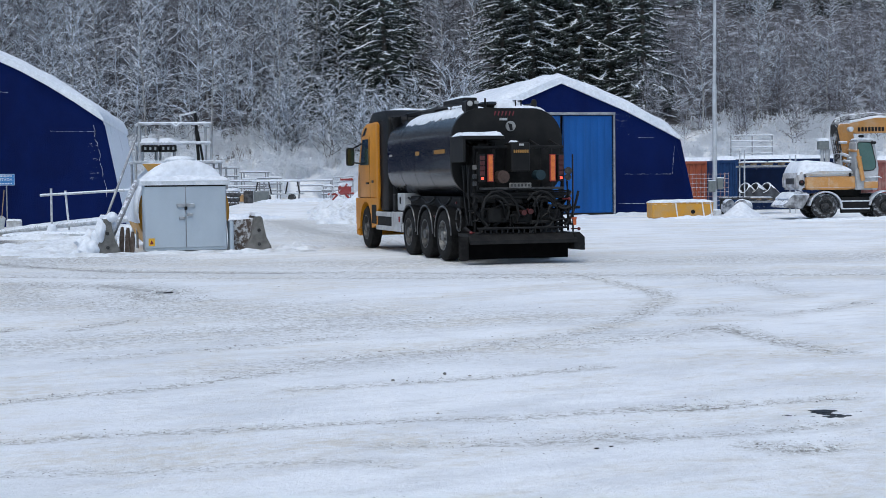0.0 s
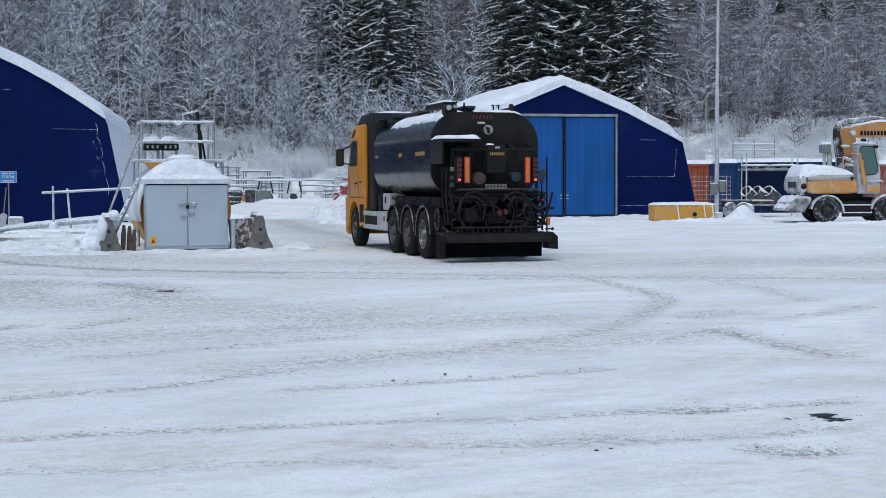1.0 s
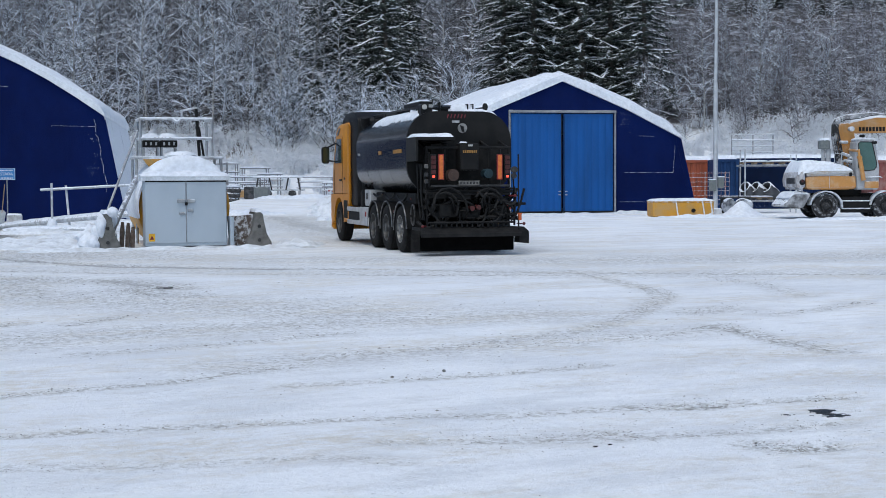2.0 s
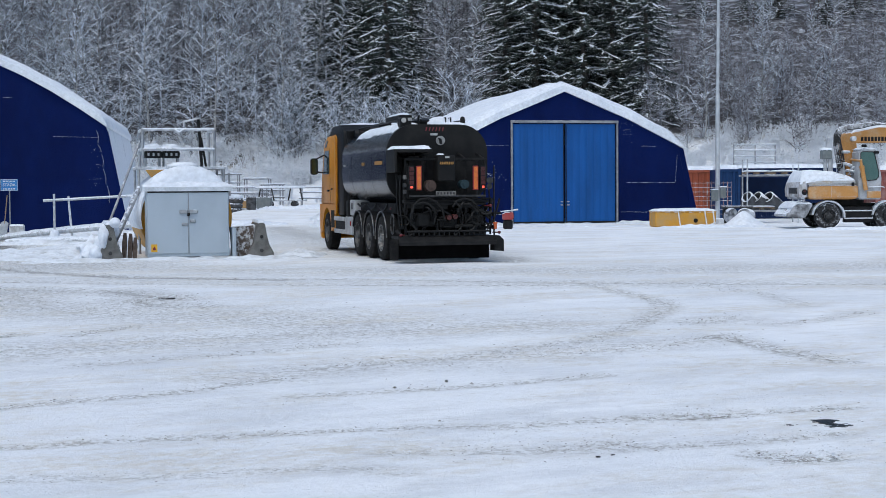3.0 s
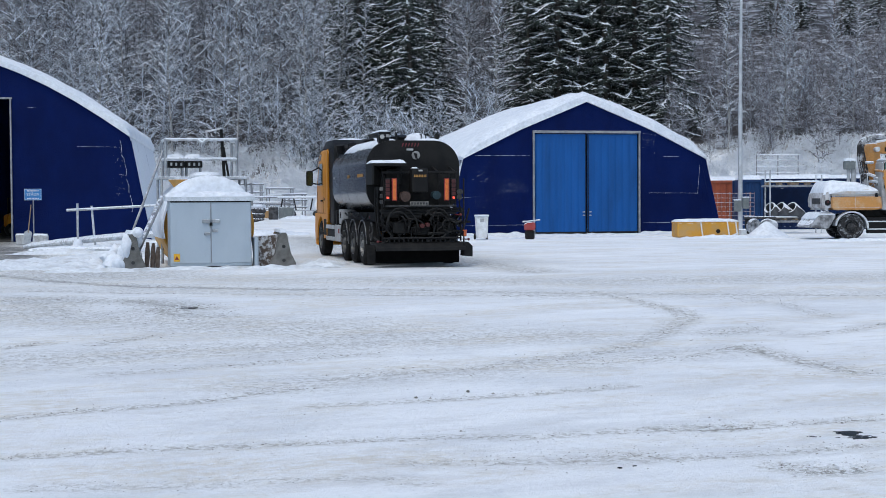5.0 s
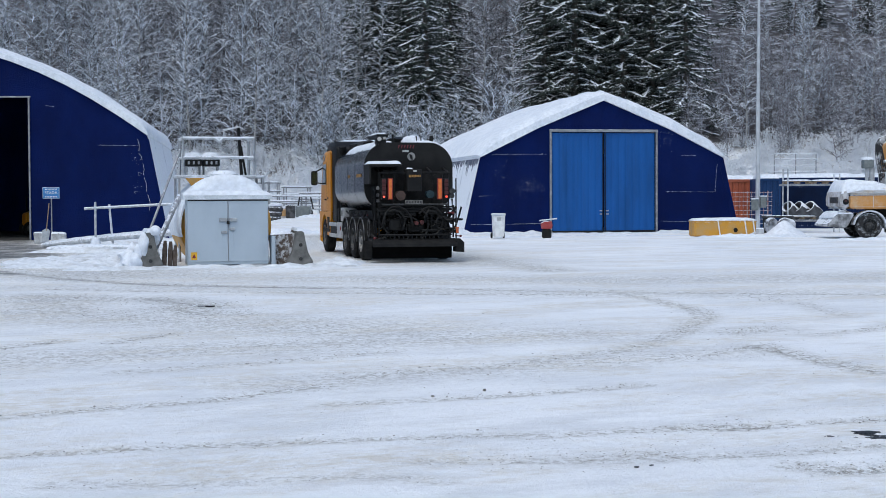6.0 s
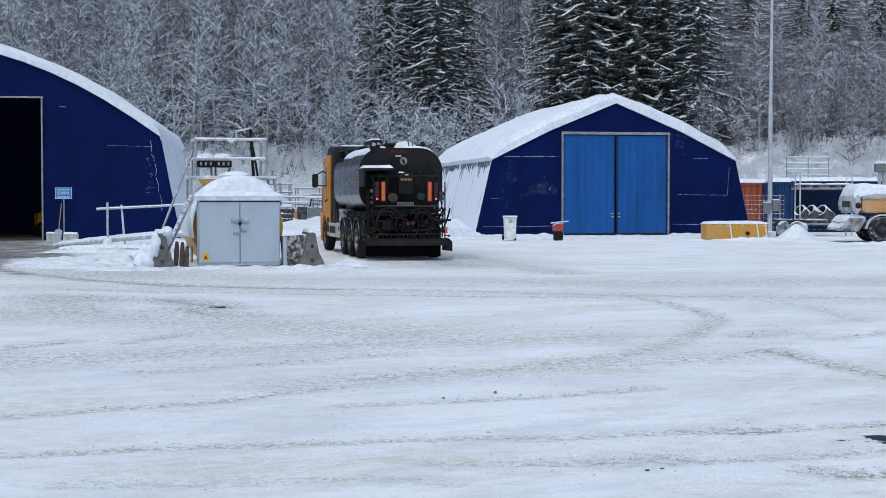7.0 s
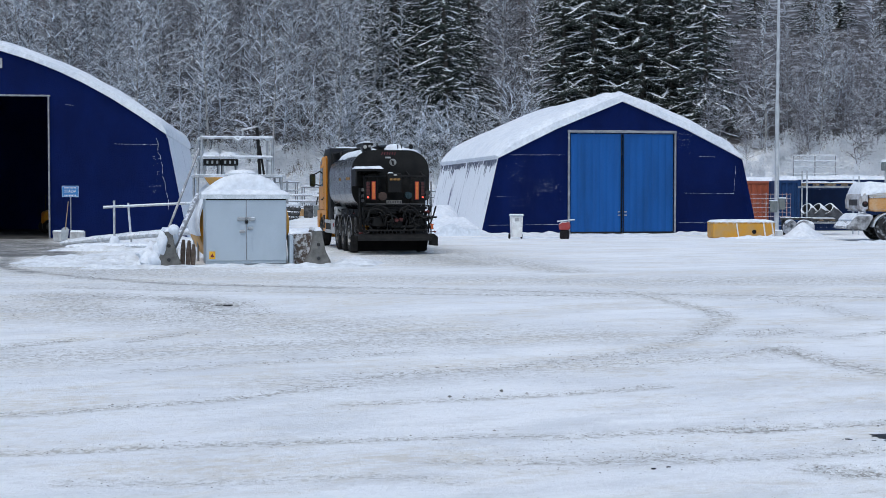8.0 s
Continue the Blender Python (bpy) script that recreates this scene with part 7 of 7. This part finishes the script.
def ex_body():
    bm = BM()
    prism(bm, [(-0.80, 1.20), (-0.82, 1.66), (1.12, 1.70), (1.16, 1.20), (0.9, 1.15), (-0.6, 1.15)], -0.28, 2.2, 1)
    bmesh.ops.bevel(bm, geom=list(bm.edges), offset=0.04, segments=2, affect="EDGES")
    up = part("upper_body", bm, M["ex_yellow"], ex, "orange-yellow engine housing")
    bm = BM()
    prism(bm, [(-0.86, 1.705), (-0.84, 1.98), (0.55, 1.98), (1.02, 1.94), (1.10, 1.705)], -0.25, 2.16, 1)
    bmesh.ops.bevel(bm, geom=list(bm.edges), offset=0.08, segments=3, affect="EDGES")
    part("engine_hood", bm, M["frosted_yellow"], up, "engine hood whitened with frost")
    bm = BM()
    prism(bm, [(-1.12, 1.18), (-1.18, 1.38), (-1.17, 1.70), (-1.08, 1.92), (-0.84, 1.98), (-0.83, 1.15), (-1.0, 1.14)], -0.30, 2.22, 1)
    bmesh.ops.bevel(bm, geom=list(bm.edges), offset=0.09, segments=3, affect="EDGES")
    cw = part("counterweight", bm, M["ex_counter"], up, "grey counterweight whitened with frost")
    bm = BM()
    box(bm, (-1.178, 0.75, 1.50), (0.03, 1.3, 0.24), 0.008)
    part("rear_grille", bm, M["steel_dark"], cw, "dark grille dusted with frost")
    bm = BM()
    rod(bm, (-0.97, -0.28, 1.44), (-0.97, -0.335, 1.44), 0.115, seg=20)
    tl = part("tail_light", bm, M["black"], cw, "round black tail light")
    bm = BM()
    rod(bm, (-0.97, -0.33, 1.48), (-0.97, -0.345, 1.48), 0.05, seg=14)
    part("lens", bm, M["red_lamp"], tl)
    for x0, x1, z0, z1 in ((-0.80, 1.08, 1.685, 1.70), (0.10, 0.112, 1.2, 1.68), (-0.72, 1.08, 1.24, 1.25), (0.10, 0.9, 1.78, 1.80)):
        bm = BM()
        box(bm, ((x0 + x1) / 2, -0.284, (z0 + z1) / 2), (x1 - x0, 0.014, z1 - z0))
        part("panel_seam", bm, M["steel_snow"], up)
    bm = BM()
    box(bm, (0.93, -0.285, 1.74), (0.11, 0.03, 0.15), 0.012)
    part("hatch_lock", bm, M["black"], up)
    bm = BM()

    def drift(u, v):
        x = -1.13 + 2.15 * u
        low = 1.74 + 0.14 * min(1.0, u * 3)
        crest = 2.26 + 0.04 * math.sin(u * 5) - 0.14 * max(0.0, u - 0.45) / 0.55
        e = min(1.0, min(u, 1 - u) * 9) * min(1.0, v * 9, (1 - v) * 9)
        return (x, -0.29 + 2.46 * v, low, low + (crest - low) * (e ** 0.42 if e > 0 else 0.0))
    snow_cap(bm, drift, 52, 28, 0.05, 0.5, 6)
    part("snow_layer", bm, M["snow"], up, "thick pillow of snow", 60)
    bm = BM()
    box(bm, (0.05, 0.4, 2.92), (0.40, 0.4, 0.34), 0.03)
    fl = part("air_filter", bm, M["grey_box"], ex, "grey air filter box capped with snow")
    bm = BM()
    snow_cap(bm, lambda u, v: (-0.18 + 0.46 * u, 0.18 + 0.44 * v, 3.09, 3.09 + pillow(u, v, 0.09)), 8, 8, 0.02, 0.15)
    part("snow_layer", bm, M["snow"], fl)
    for x, r in ((0.02, 0.07), (0.22, 0.10)):
        bm = BM()
        rod(bm, (x, 0.4, 1.9), (x, 0.4, 2.76), r, seg=14)
        part("stack", bm, M["ex_grey"], fl)
    bm = BM()
    tube(bm, [(0.02, 0.3, 3.1), (0.04, 0.3, 3.7), (0.12, 0.3, 3.86), (0.2, 0.3, 3.80)], 0.018)
    part("mirror_bracket", bm, M["steel_snow"], ex)
    bm = BM()
    tube(bm, [(0.36, -0.1, 1.95), (0.34, -0.1, 2.55), (0.62, -0.1, 2.58), (0.64, -0.1, 1.95)], 0.024)
    part("hand_rail", bm, M["steel_snow"], ex)


def ex_cab():
    bm = BM()
    prism(bm, [(1.16, 1.14), (1.16, 2.0), (1.19, 3.04), (1.30, 3.14), (1.82, 3.12), (1.92, 2.98), (2.06, 2.0), (2.06, 1.14)], -0.25, 0.85, 1)
    bmesh.ops.bevel(bm, geom=list(bm.edges), offset=0.05, segments=3, affect="EDGES")
    cb = part("cab", bm, M["ex_grey"], ex, "pale grey operator's cab")
    bm = BM()
    prism(bm, [(1.25, 2.0), (1.24, 2.96), (1.30, 3.01), (1.72, 3.00), (1.78, 2.93), (1.95, 2.2), (1.94, 2.02), (1.84, 1.91), (1.50, 1.88), (1.38, 1.93)], -0.262, -0.245, 1)
    wn_ = part("side_window", bm, M["glass_green"], cb, "greenish cab window")
    bm = BM()
    tube(bm, [(1.25, -0.262, 2.0), (1.24, -0.262, 2.96), (1.30, -0.262, 3.01), (1.72, -0.262, 3.00), (1.78, -0.262, 2.93), (1.95, -0.262, 2.2), (1.94, -0.262, 2.02), (1.84, -0.262, 1.91), (1.50, -0.262, 1.88), (1.38, -0.262, 1.93), (1.25, -0.262, 2.0)], 0.018, 5)
    part("window_seal", bm, M["black"], wn_)
    bm = BM()
    box(bm, (1.76, -0.262, 1.33), (0.55, 0.03, 0.26), 0.01)
    part("door_panel", bm, M["ex_yellow"], cb)
    bm = BM()
    tube(bm, [(1.52, -0.29, 1.62), (2.08, -0.29, 1.64), (2.16, -0.29, 1.60)], 0.025)
    part("grab_rail", bm, M["steel_snow"], cb)
    for x, z in ((1.36, 3.24), (1.84, 2.98)):
        bm = BM()
        box(bm, (x, -0.30, z), (0.20, 0.14, 0.11), 0.03)
        part("work_lamp", bm, M["black"], cb)
    bm = BM()
    snow_cap(bm, lambda u, v: (1.2 + 0.68 * u, -0.22 + 1.0 * v, 3.10, 3.12 + pillow(u, v, 0.05)), 8, 10, 0.01, 0.3)
    part("snow_layer", bm, M["snow"], cb)


def ex_boom():
    # two-piece boom: upright foot, level front
    bm = BM()
    prism(bm, [(0.74, 1.9), (0.66, 2.35), (0.50, 3.1), (0.46, 3.55), (0.56, 3.76), (0.86, 3.82), (1.10, 3.72), (1.14, 3.2), (1.16, 2.6), (1.24, 1.9)], 0.92, 1.32, 1)
    bmesh.ops.bevel(bm, geom=list(bm.edges), offset=0.03, segments=1, affect="EDGES")
    bo = part("boom_foot", bm, M["ex_yellow"], ex, "upright orange-yellow boom")
    bo.location.x = 0.28
    bm = BM()
    prism(bm, [(0.80, 3.50), (0.78, 3.74), (1.05, 3.84), (2.0, 4.00), (3.2, 4.02), (4.6, 3.72), (5.6, 3.1), (5.5, 2.9), (4.5, 3.32), (2.6, 3.40), (1.25, 3.38)], 0.93, 1.31, 1)
    bmesh.ops.bevel(bm, geom=list(bm.edges), offset=0.03, segments=1, affect="EDGES")
    bf = part("boom", bm, M["ex_yellow"], ex, "orange-yellow boom with a dark name mark")
    bf.location.x = 0.28
    for k in range(8):
        bm = BM()
        x = 1.30 + k * 0.135
        prism(bm, [(x, 3.46), (x, 3.63), (x + 0.10, 3.63), (x + 0.10, 3.46)], 0.918, 0.928, 1)
        part("name_bar", bm, M["black"], bf)
    bm = BM()
    rod(bm, (0.95, 0.62, 3.55), (0.95, 1.5, 3.55), 0.10, seg=14)
    part("pivot_pin", bm, M["steel_snow"], bo)
    bm = BM()
    rod(bm, (1.14, -0.36, 1.50), (0.98, -0.36, 2.40), 0.085, seg=14)
    rod(bm, (0.98, -0.36, 2.36), (0.97, -0.36, 2.46), 0.10, seg=14)
    rod(bm, (0.97, -0.36, 2.42), (0.93, -0.36, 2.72), 0.05, seg=12)
    rod(bm, (0.93, -0.36, 2.66), (0.93, 1.0, 2.72), 0.06, seg=10)
    part("boom_cylinder", bm, M["ex_yellow"], bo, "orange-yellow boom cylinder")
    for k in range(5):
        bm = BM()
        o = 0.075 * k
        tube(bm, [(0.62 - o * 0.6, 0.7, 2.0), (0.56 - o, 0.62, 2.6), (0.44 - o, 0.6, 3.2), (0.36 - o * 0.7, 0.6, 3.6 + o * 0.3), (0.44 - o * 0.5, 0.62, 3.82 + o * 0.4), (0.70, 0.64, 3.93 + o * 0.5), (1.2, 0.66, 3.97 + o * 0.5), (1.75, 0.7, 4.10 + o * 0.3), (2.2, 0.8, 4.12), (3.2, 0.85, 4.05)], 0.036)
        part("hydraulic_hose", bm, M["hose_snow"], bo, "black hydraulic hose edged with snow")
    bm = BM()
    snow_cap(bm, lambda u, v: (0.98 + 3.2 * u, 0.95 + 0.34 * v, 3.81 + 0.20 * math.sin(math.pi * u) ** 0.8, 3.83 + 0.20 * math.sin(math.pi * u) ** 0.8 + pillow(u, v, 0.08)), 30, 4, 0.02, 0.3)
    part("snow_layer", bm, M["snow"], bf)
    for x, z, w, a in ((0.66, 2.52, 0.34, 20), (0.92, 2.40, 0.30, -12), (0.80, 2.26, 0.42, 8), (1.02, 2.22, 0.22, 30), (0.58, 3.02, 0.30, 2)):
        bm = BM()
        box(bm, (x, 0.5, z), (w, 0.3, 0.11), 0.03, Matrix.Rotation(radians(a), 4, "Y"))
        part("valve_block", bm, M["steel_snow"], bo)
    for k in range(3):
        bm = BM()
        tube(bm, curve((0.66 + 0.1 * k, 0.42, 2.1), (1.10, 0.4, 2.5 + 0.2 * k), -0.08, 8), 0.022)
        part("short_hose", bm, M["hose_snow"], bo)


M["ex_rim"] = mat("ex_rim", (0.02, 0.02, 0.021), (0.10, 0.10, 0.105), rough=0.7, scale=9, grain=40, wear=(0.5, 0.7))
M["ex_counter"] = mat("ex_counter", (0.30, 0.28, 0.27), (0.58, 0.58, 0.60), rough=0.7, scale=2.2, grain=25, snow=0.42, wear=(0.40, 0.60))
ex_undercarriage()
ex_body()
ex_cab()
ex_boom()

# ---- far yard: racks, trailer and stacks before the bank ----
def snowy_rack(m, w, d, h, label):
    r = thing("steel_rack", m, label, "rack", "steel racks")
    for x in (0, w):
        for y in (0, d):
            bm = BM()
            box(bm, (x, y, h / 2), (0.07, 0.07, h), 0.008)
            part("upright", bm, M["steel_frame"], r)
    for z in (h * 0.45, h * 0.75, h):
        for y in (0, d):
            bm = BM()
            box(bm, (w / 2, y, z), (w + 0.3, 0.06, 0.06), 0.008)
            bt = part("beam", bm, M["steel_frame"], r)
            bm = BM()
            snow_cap(bm, lambda u, v: (-0.15 + (w + 0.3) * u, y - 0.05 + 0.1 * v, z + 0.032, z + 0.032 + pillow(u, v, 0.075)), 16, 3, 0.02, 0.3)
            part("snow_layer", bm, M["snow"], bt)
    return r


for x, y, w, h_ in ((-15.0, 95.5, 1.5, 2.2), (-13.2, 96.5, 1.6, 1.9), (-14.2, 94.0, 2.6, 1.4), (-11.9, 95.2, 1.2, 1.5), (-7.6, 94, 1.6, 0.9), (-4.6, 93.5, 1.8, 1.6), (-16.8, 93, 1.6, 1.7), (-9.6, 98.5, 2.2, 1.3)):
    snowy_rack(pose(x, y, hill(x, y), 0, 0, rnd.uniform(-12, 12)), w, 0.9, h_, "steel rack with snow lying along its bars")
trl = thing("frame_trailer", pose(-12.0, 92.5, hill(-12, 92.5)), "low trailer with an upper frame loaded with snow", "trailer")
bm = BM()
box(bm, (1.5, 0.5, 0.5), (3.4, 1.0, 0.12), 0.02)
part("deck", bm, M["steel_snow"], trl)
bm = BM()
box(bm, (1.55, 0.5, 1.28), (3.1, 1.0, 0.06), 0.02)
part("upper_frame", bm, M["steel_snow"], trl)
for x in (0.2, 1.2, 2.1, 3.0):
    bm = BM()
    rod(bm, (x, 0, 0.5), (x + 0.15 * (-1) ** int(x), 0, 1.25), 0.045)
    part("strut", bm, M["steel_dark"], trl)
for x in (0.95, 2.5):
    wheel_of(trl, x, -0.02, 0.25, 0.2, tyre="tyre_snow")
bm = BM()
snow_cap(bm, lambda u, v: (3.1 * u, v, 1.312, 1.312 + pillow(u, v, 0.09)), 20, 6, 0.03, 0.4)
part("snow_layer", bm, M["snow"], trl)
for k in range(3):
    bm = BM()
    lathe(bm, ((0.16, -0.14), (0.42, -0.15), (0.48, -0.08), (0.48, 0.08), (0.42, 0.15), (0.16, 0.14)), Matrix(), 20)
    lone("old_tyre", bm, M["dark_snow"], pose(-12.7 + 0.06 * k, 88.0, hill(-12.7, 88) + 0.16 + 0.3 * k, 3, 4), "old tyre in a stack capped with snow", "tyre", "stacked tyres")
mound(-12.7, 88.0, 1.3, 1.2, 0.01, 2.0, "thin snow round the stacked tyres")
bm = BM()
lathe(bm, ((0.48, 0.0), (0.46, 0.12), (0.2, 0.2)), pose(-12.6, 88.0, hill(-12.7, 88) + 0.92), 18)
lone("snow_heap", bm, M["snow"], Matrix(), "cap of snow on the stacked tyres", "snow")
bm = BM()
box(bm, (0, 0, 0.3), (1.0, 0.8, 0.5), 0.03)
lone("wooden_crate", bm, M["crate"], pose(-12.8, 93.5, hill(-12.8, 93.5) + 0.02), "pale orange wooden crate among the racks", "crate")
bm = BM()
box(bm, (0, 0, 0.35), (0.9, 0.7, 0.7), 0.03)
lone("grey_box", bm, M["grey_box"], pose(-11.3, 91.5, hill(-11.3, 91.5)), "grey steel box among the racks", "box")
bm = BM()
lathe(bm, ((0.28, 0), (0.30, 0.1), (0.30, 0.75), (0.26, 0.8)), Matrix(), 16)
lone("barrel", bm, M["dark_snow"], pose(-11.7, 88.4, hill(-11.7, 88.4)), "dark steel barrel with snow on top", "barrel")
# a red implement beside the far road
imp = thing("red_implement", pose(-6.0, 88.0, hill(-6, 88), 0, 0, 20), "red farm implement half covered with snow", "implement")
for a, b in (((-0.7, 0, 0.1), (0.3, 0, 1.1)), ((0.5, 0, 0.1), (-0.2, 0, 1.0)), ((-0.9, 0, 0.5), (0.7, 0, 0.55))):
    bm = BM()
    rod(bm, a, b, 0.07)
    part("bar", bm, M["red_paint"], imp)
for a, b in (((-0.5, 0.3, 0.1), (-0.45, 0.3, 1.55)), ((0.75, 0.3, 0.1), (0.75, 0.3, 1.6)), ((-0.5, 0.3, 1.5), (0.8, 0.3, 1.58)), ((-0.5, 0.3, 1.2), (0.8, 0.3, 1.28)), ((-0.8, -0.1, 0.9), (-0.1, -0.1, 0.35)), ((-0.95, -0.1, 0.3), (-0.5, -0.1, 0.75))):
    bm = BM()
    rod(bm, a, b, 0.045)
    part("frame_bar", bm, M["steel_snow"], imp, "frosted steel frame bar")
bm = BM()
box(bm, (0.35, 0.25, 1.38), (0.8, 0.08, 0.14), 0.02)
part("cross_board", bm, M["red_paint"], imp)
bm = BM()
box(bm, (0.2, 0.2, 0.75), (0.7, 0.5, 0.5), 0.05)
part("hopper", bm, M["red_paint"], imp)
bm = BM()
snow_cap(bm, lambda u, v: (-0.2 + 0.8 * u, -0.06 + 0.52 * v, 1.0, 1.0 + pillow(u, v, 0.18)), 10, 8, 0.04, 0.3)
part("snow_layer", bm, M["snow"], imp)
for k, (x, y, w, d, h_) in enumerate(((-4.6, 70, 3.2, 6.0, 0.7), (-5.2, 78, 3.4, 7.0, 0.6), (-9.5, 70, 4.0, 1.6, 0.25), (-10.8, 60, 2.6, 5.0, 0.55), (-11.4, 70, 2.4, 7.0, 0.6), (-4.0, 62, 2.4, 5.0, 0.5), (-8.5, 90, 6.0, 1.5, 0.3), (-14.5, 91, 5.0, 1.5, 0.5))):
    mound(x, y, w, d, h_, k + 20.1, "lumpy bank of ploughed snow beside the far road", "snow_bank", "snow_dirty" if k in (0, 1, 3, 4, 5) else "snow", rough=0.45)


# ---- grit and small stones on the yard ----
def grit():
    rng = random.Random(77)
    vs, fs = [], []
    for k in range(7000):
        if k < 6000:
            w, s, pts = rng.choice(TRACKS[:16] + TRACKS[18:21] + TRACKS[27:32] + TRACKS[36:] + TRACKS[28:29] * 6)
            (ax, ay), (bx, by) = rng.choice(list(zip(pts, pts[1:])))
            q = rng.random()
            x, y = ax + (bx - ax) * q + rng.gauss(0, w * 1.2), ay + (by - ay) * q + rng.gauss(0, w * 1.2)
        else:
            y = 6 + 26 * rng.random() ** 1.5
            x = rng.uniform(-0.36, 0.36) * y
        r = min(0.008, 0.0014 + rng.expovariate(1 / 0.0014)) * min(1.6, 0.55 + y / 22)
        i = len(vs)
        c = Vector((x, y, r * 0.25 - 0.004))
        for d in ((1, 0, 0), (-0.5, 0.87, 0), (-0.5, -0.87, 0), (0, 0, 1), (0, 0, -1)):
            vs.append(c + Vector((d[0] * 1.5, d[1] * 1.9, d[2] * 0.45)) * r * rng.uniform(0.6, 1.2))
        fs += [(i, i + 1, i + 3), (i + 1, i + 2, i + 3), (i + 2, i, i + 3), (i + 1, i, i + 4), (i + 2, i + 1, i + 4), (i, i + 2, i + 4)]
    me = bpy.data.meshes.new("grit")
    me.from_pydata(vs, [], fs)
    me.materials.append(M["stone"])
    tagged(new("grit", me), "dark grit and small stones strewn over the packed snow", "grit", kind="stuff")



def clods():
    """Crumbs of packed snow thrown up beside the wheel tracks."""
    rng = random.Random(78)
    vs, fs = [], []
    for k in range(7000):
        w, q, pts = rng.choice(TRACKS[:11] + TRACKS[13:16] + TRACKS[27:32] + TRACKS[36:])
        (ax, ay), (bx, by) = rng.choice(list(zip(pts, pts[1:])))
        f, out = rng.random(), rng.gauss(0, w * 1.3 + 0.05)
        x, y = ax + (bx - ax) * f + out * 0.5, ay + (by - ay) * f + out
        r = min(0.013, 0.003 + rng.expovariate(1 / 0.0022)) * min(1.4, 0.5 + y / 22)
        i = len(vs)
        c = Vector((x, y, r * 0.15))
        for d in ((1, 0, 0), (0.2, 0.95, 0), (-0.9, 0.3, 0), (-0.4, -0.9, 0), (0.1, 0.1, 0.8), (-0.3, -0.1, 0.55)):
            vs.append(c + Vector((d[0] * 1.3, d[1] * 1.3, d[2])) * r * rng.uniform(0.6, 1.25))
        fs += [(i, i + 1, i + 4), (i + 1, i + 2, i + 4), (i + 2, i + 5, i + 4), (i + 2, i + 3, i + 5), (i + 3, i, i + 5), (i, i + 4, i + 5)]
    me = bpy.data.meshes.new("snow_crumbs")
    me.from_pydata(vs, [], fs)
    me.materials.append(M["clod"])
    tagged(new("snow_crumbs", me), "grey crumbs of packed snow beside the tyre tracks", "snow", kind="stuff")


M["clod"] = mat("clod", (0.72, 0.735, 0.76), (0.30, 0.29, 0.275), rough=0.9, scale=0.9, grain=40, bump=0.2, island=0.5, wear=(0.50, 0.66))
grit()
clods()
for x, y in ((0.0, 12.22), (-0.42, 11.84)):
    bm = BM()
    bmesh.ops.create_icosphere(bm, subdivisions=2, radius=0.013, matrix=Matrix.Diagonal((1.2, 0.9, 0.7, 1)))
    lumpy(bm, 0.006, 0.02, x)
    lone("stone", bm, M["stone"], pose(x, y, 0.005), "small dark stone lying on the snow", "stone", "stones")


def bare_patch(x, y, w, d, seed):
    """Flat ragged scraps where the snow is worn through, thick in the middle and broken at the ends."""
    rng = random.Random(seed)
    bm = BM()
    for j in range(9 if w > 0.1 else 3):
        q = rng.gauss(0, 0.42)
        cx, cy, size = w * q, d * rng.gauss(0, 0.4), (1.0 - min(0.8, abs(q))) * rng.uniform(0.25, 0.6)
        pts = []
        for k in range(26):
            a = k * math.tau / 26
            ca, sa = math.cos(a), math.sin(a)
            g = size * (0.75 + 0.7 * noise.noise(Vector((ca * 1.8, sa * 1.8, seed + j))) + 0.6 * noise.noise(Vector((ca * 7, sa * 7, seed - j))))
            pts.append((cx + w * g * ca, cy + d * g * sa))
        prism(bm, pts, -0.02, 0.003 + 0.0004 * j, 2)
    lone("bare_patch", bm, M["asphalt"], pose(x, y, -0.010 if y > 15 else 0.001, 0, 0, 12), "bare black scraps of wet asphalt showing through the snow", "bare patch", kind="stuff")


for k, (x, y, w, d) in enumerate(((2.62, 9.88, 0.20, 0.13), (2.34, 9.86, 0.06, 0.05), (2.30, 9.84, 0.025, 0.02), (2.84, 9.98, 0.03, 0.02), (-4.25, 22.25, 0.22, 0.07), (0.92, 8.72, 0.03, 0.015), (1.0, 8.78, 0.02, 0.012))):
    bare_patch(x, y, w, d, k * 2.7)


# ---- what moves ----
TRUCK = ((0.0, 1.14, 30.564, 106.158), (0.5, 0.914, 31.173, 105.923), (1.0, 0.681, 31.762, 105.697), (1.5, 0.439, 32.341, 105.48),
         (3.0, -0.339, 34.158, 104.901), (3.5, -0.615, 34.831, 104.735), (4.0, -0.9, 35.561, 104.584), (4.5, -1.194, 36.359, 104.449),
         (6.0, -2.131, 39.294, 104.152), (6.5, -2.462, 40.495, 104.093), (7.0, -2.803, 41.829, 104.054), (7.5, -3.153, 43.308, 104.038),
         (8.0, -3.513, 44.947, 104.046))


def motions():
    """The tank lorry drives off; its wheels roll as far as it goes."""
    walk(truck, [(t, pose(x, y, 0, 0, 0, a)) for t, x, y, a in TRUCK])
    rows = []
    far, last = 0.0, None
    steps = np.arange(0, 8.001, 0.1)
    px, py = (np.interp(steps, [r[0] for r in TRUCK], [r[k] for r in TRUCK]) for k in (1, 2))
    for t, x, y in zip(steps, px, py):
        if last:
            far += math.hypot(x - last[0], y - last[1])
        last = (x, y)
        rows.append((float(t), math.degrees(far / 0.52)))
    for w in wheels:
        p = w.matrix_basis.translation.copy()
        walk(w, [(t, pose(*p, 0, a, 0)) for t, a in rows])


motions()
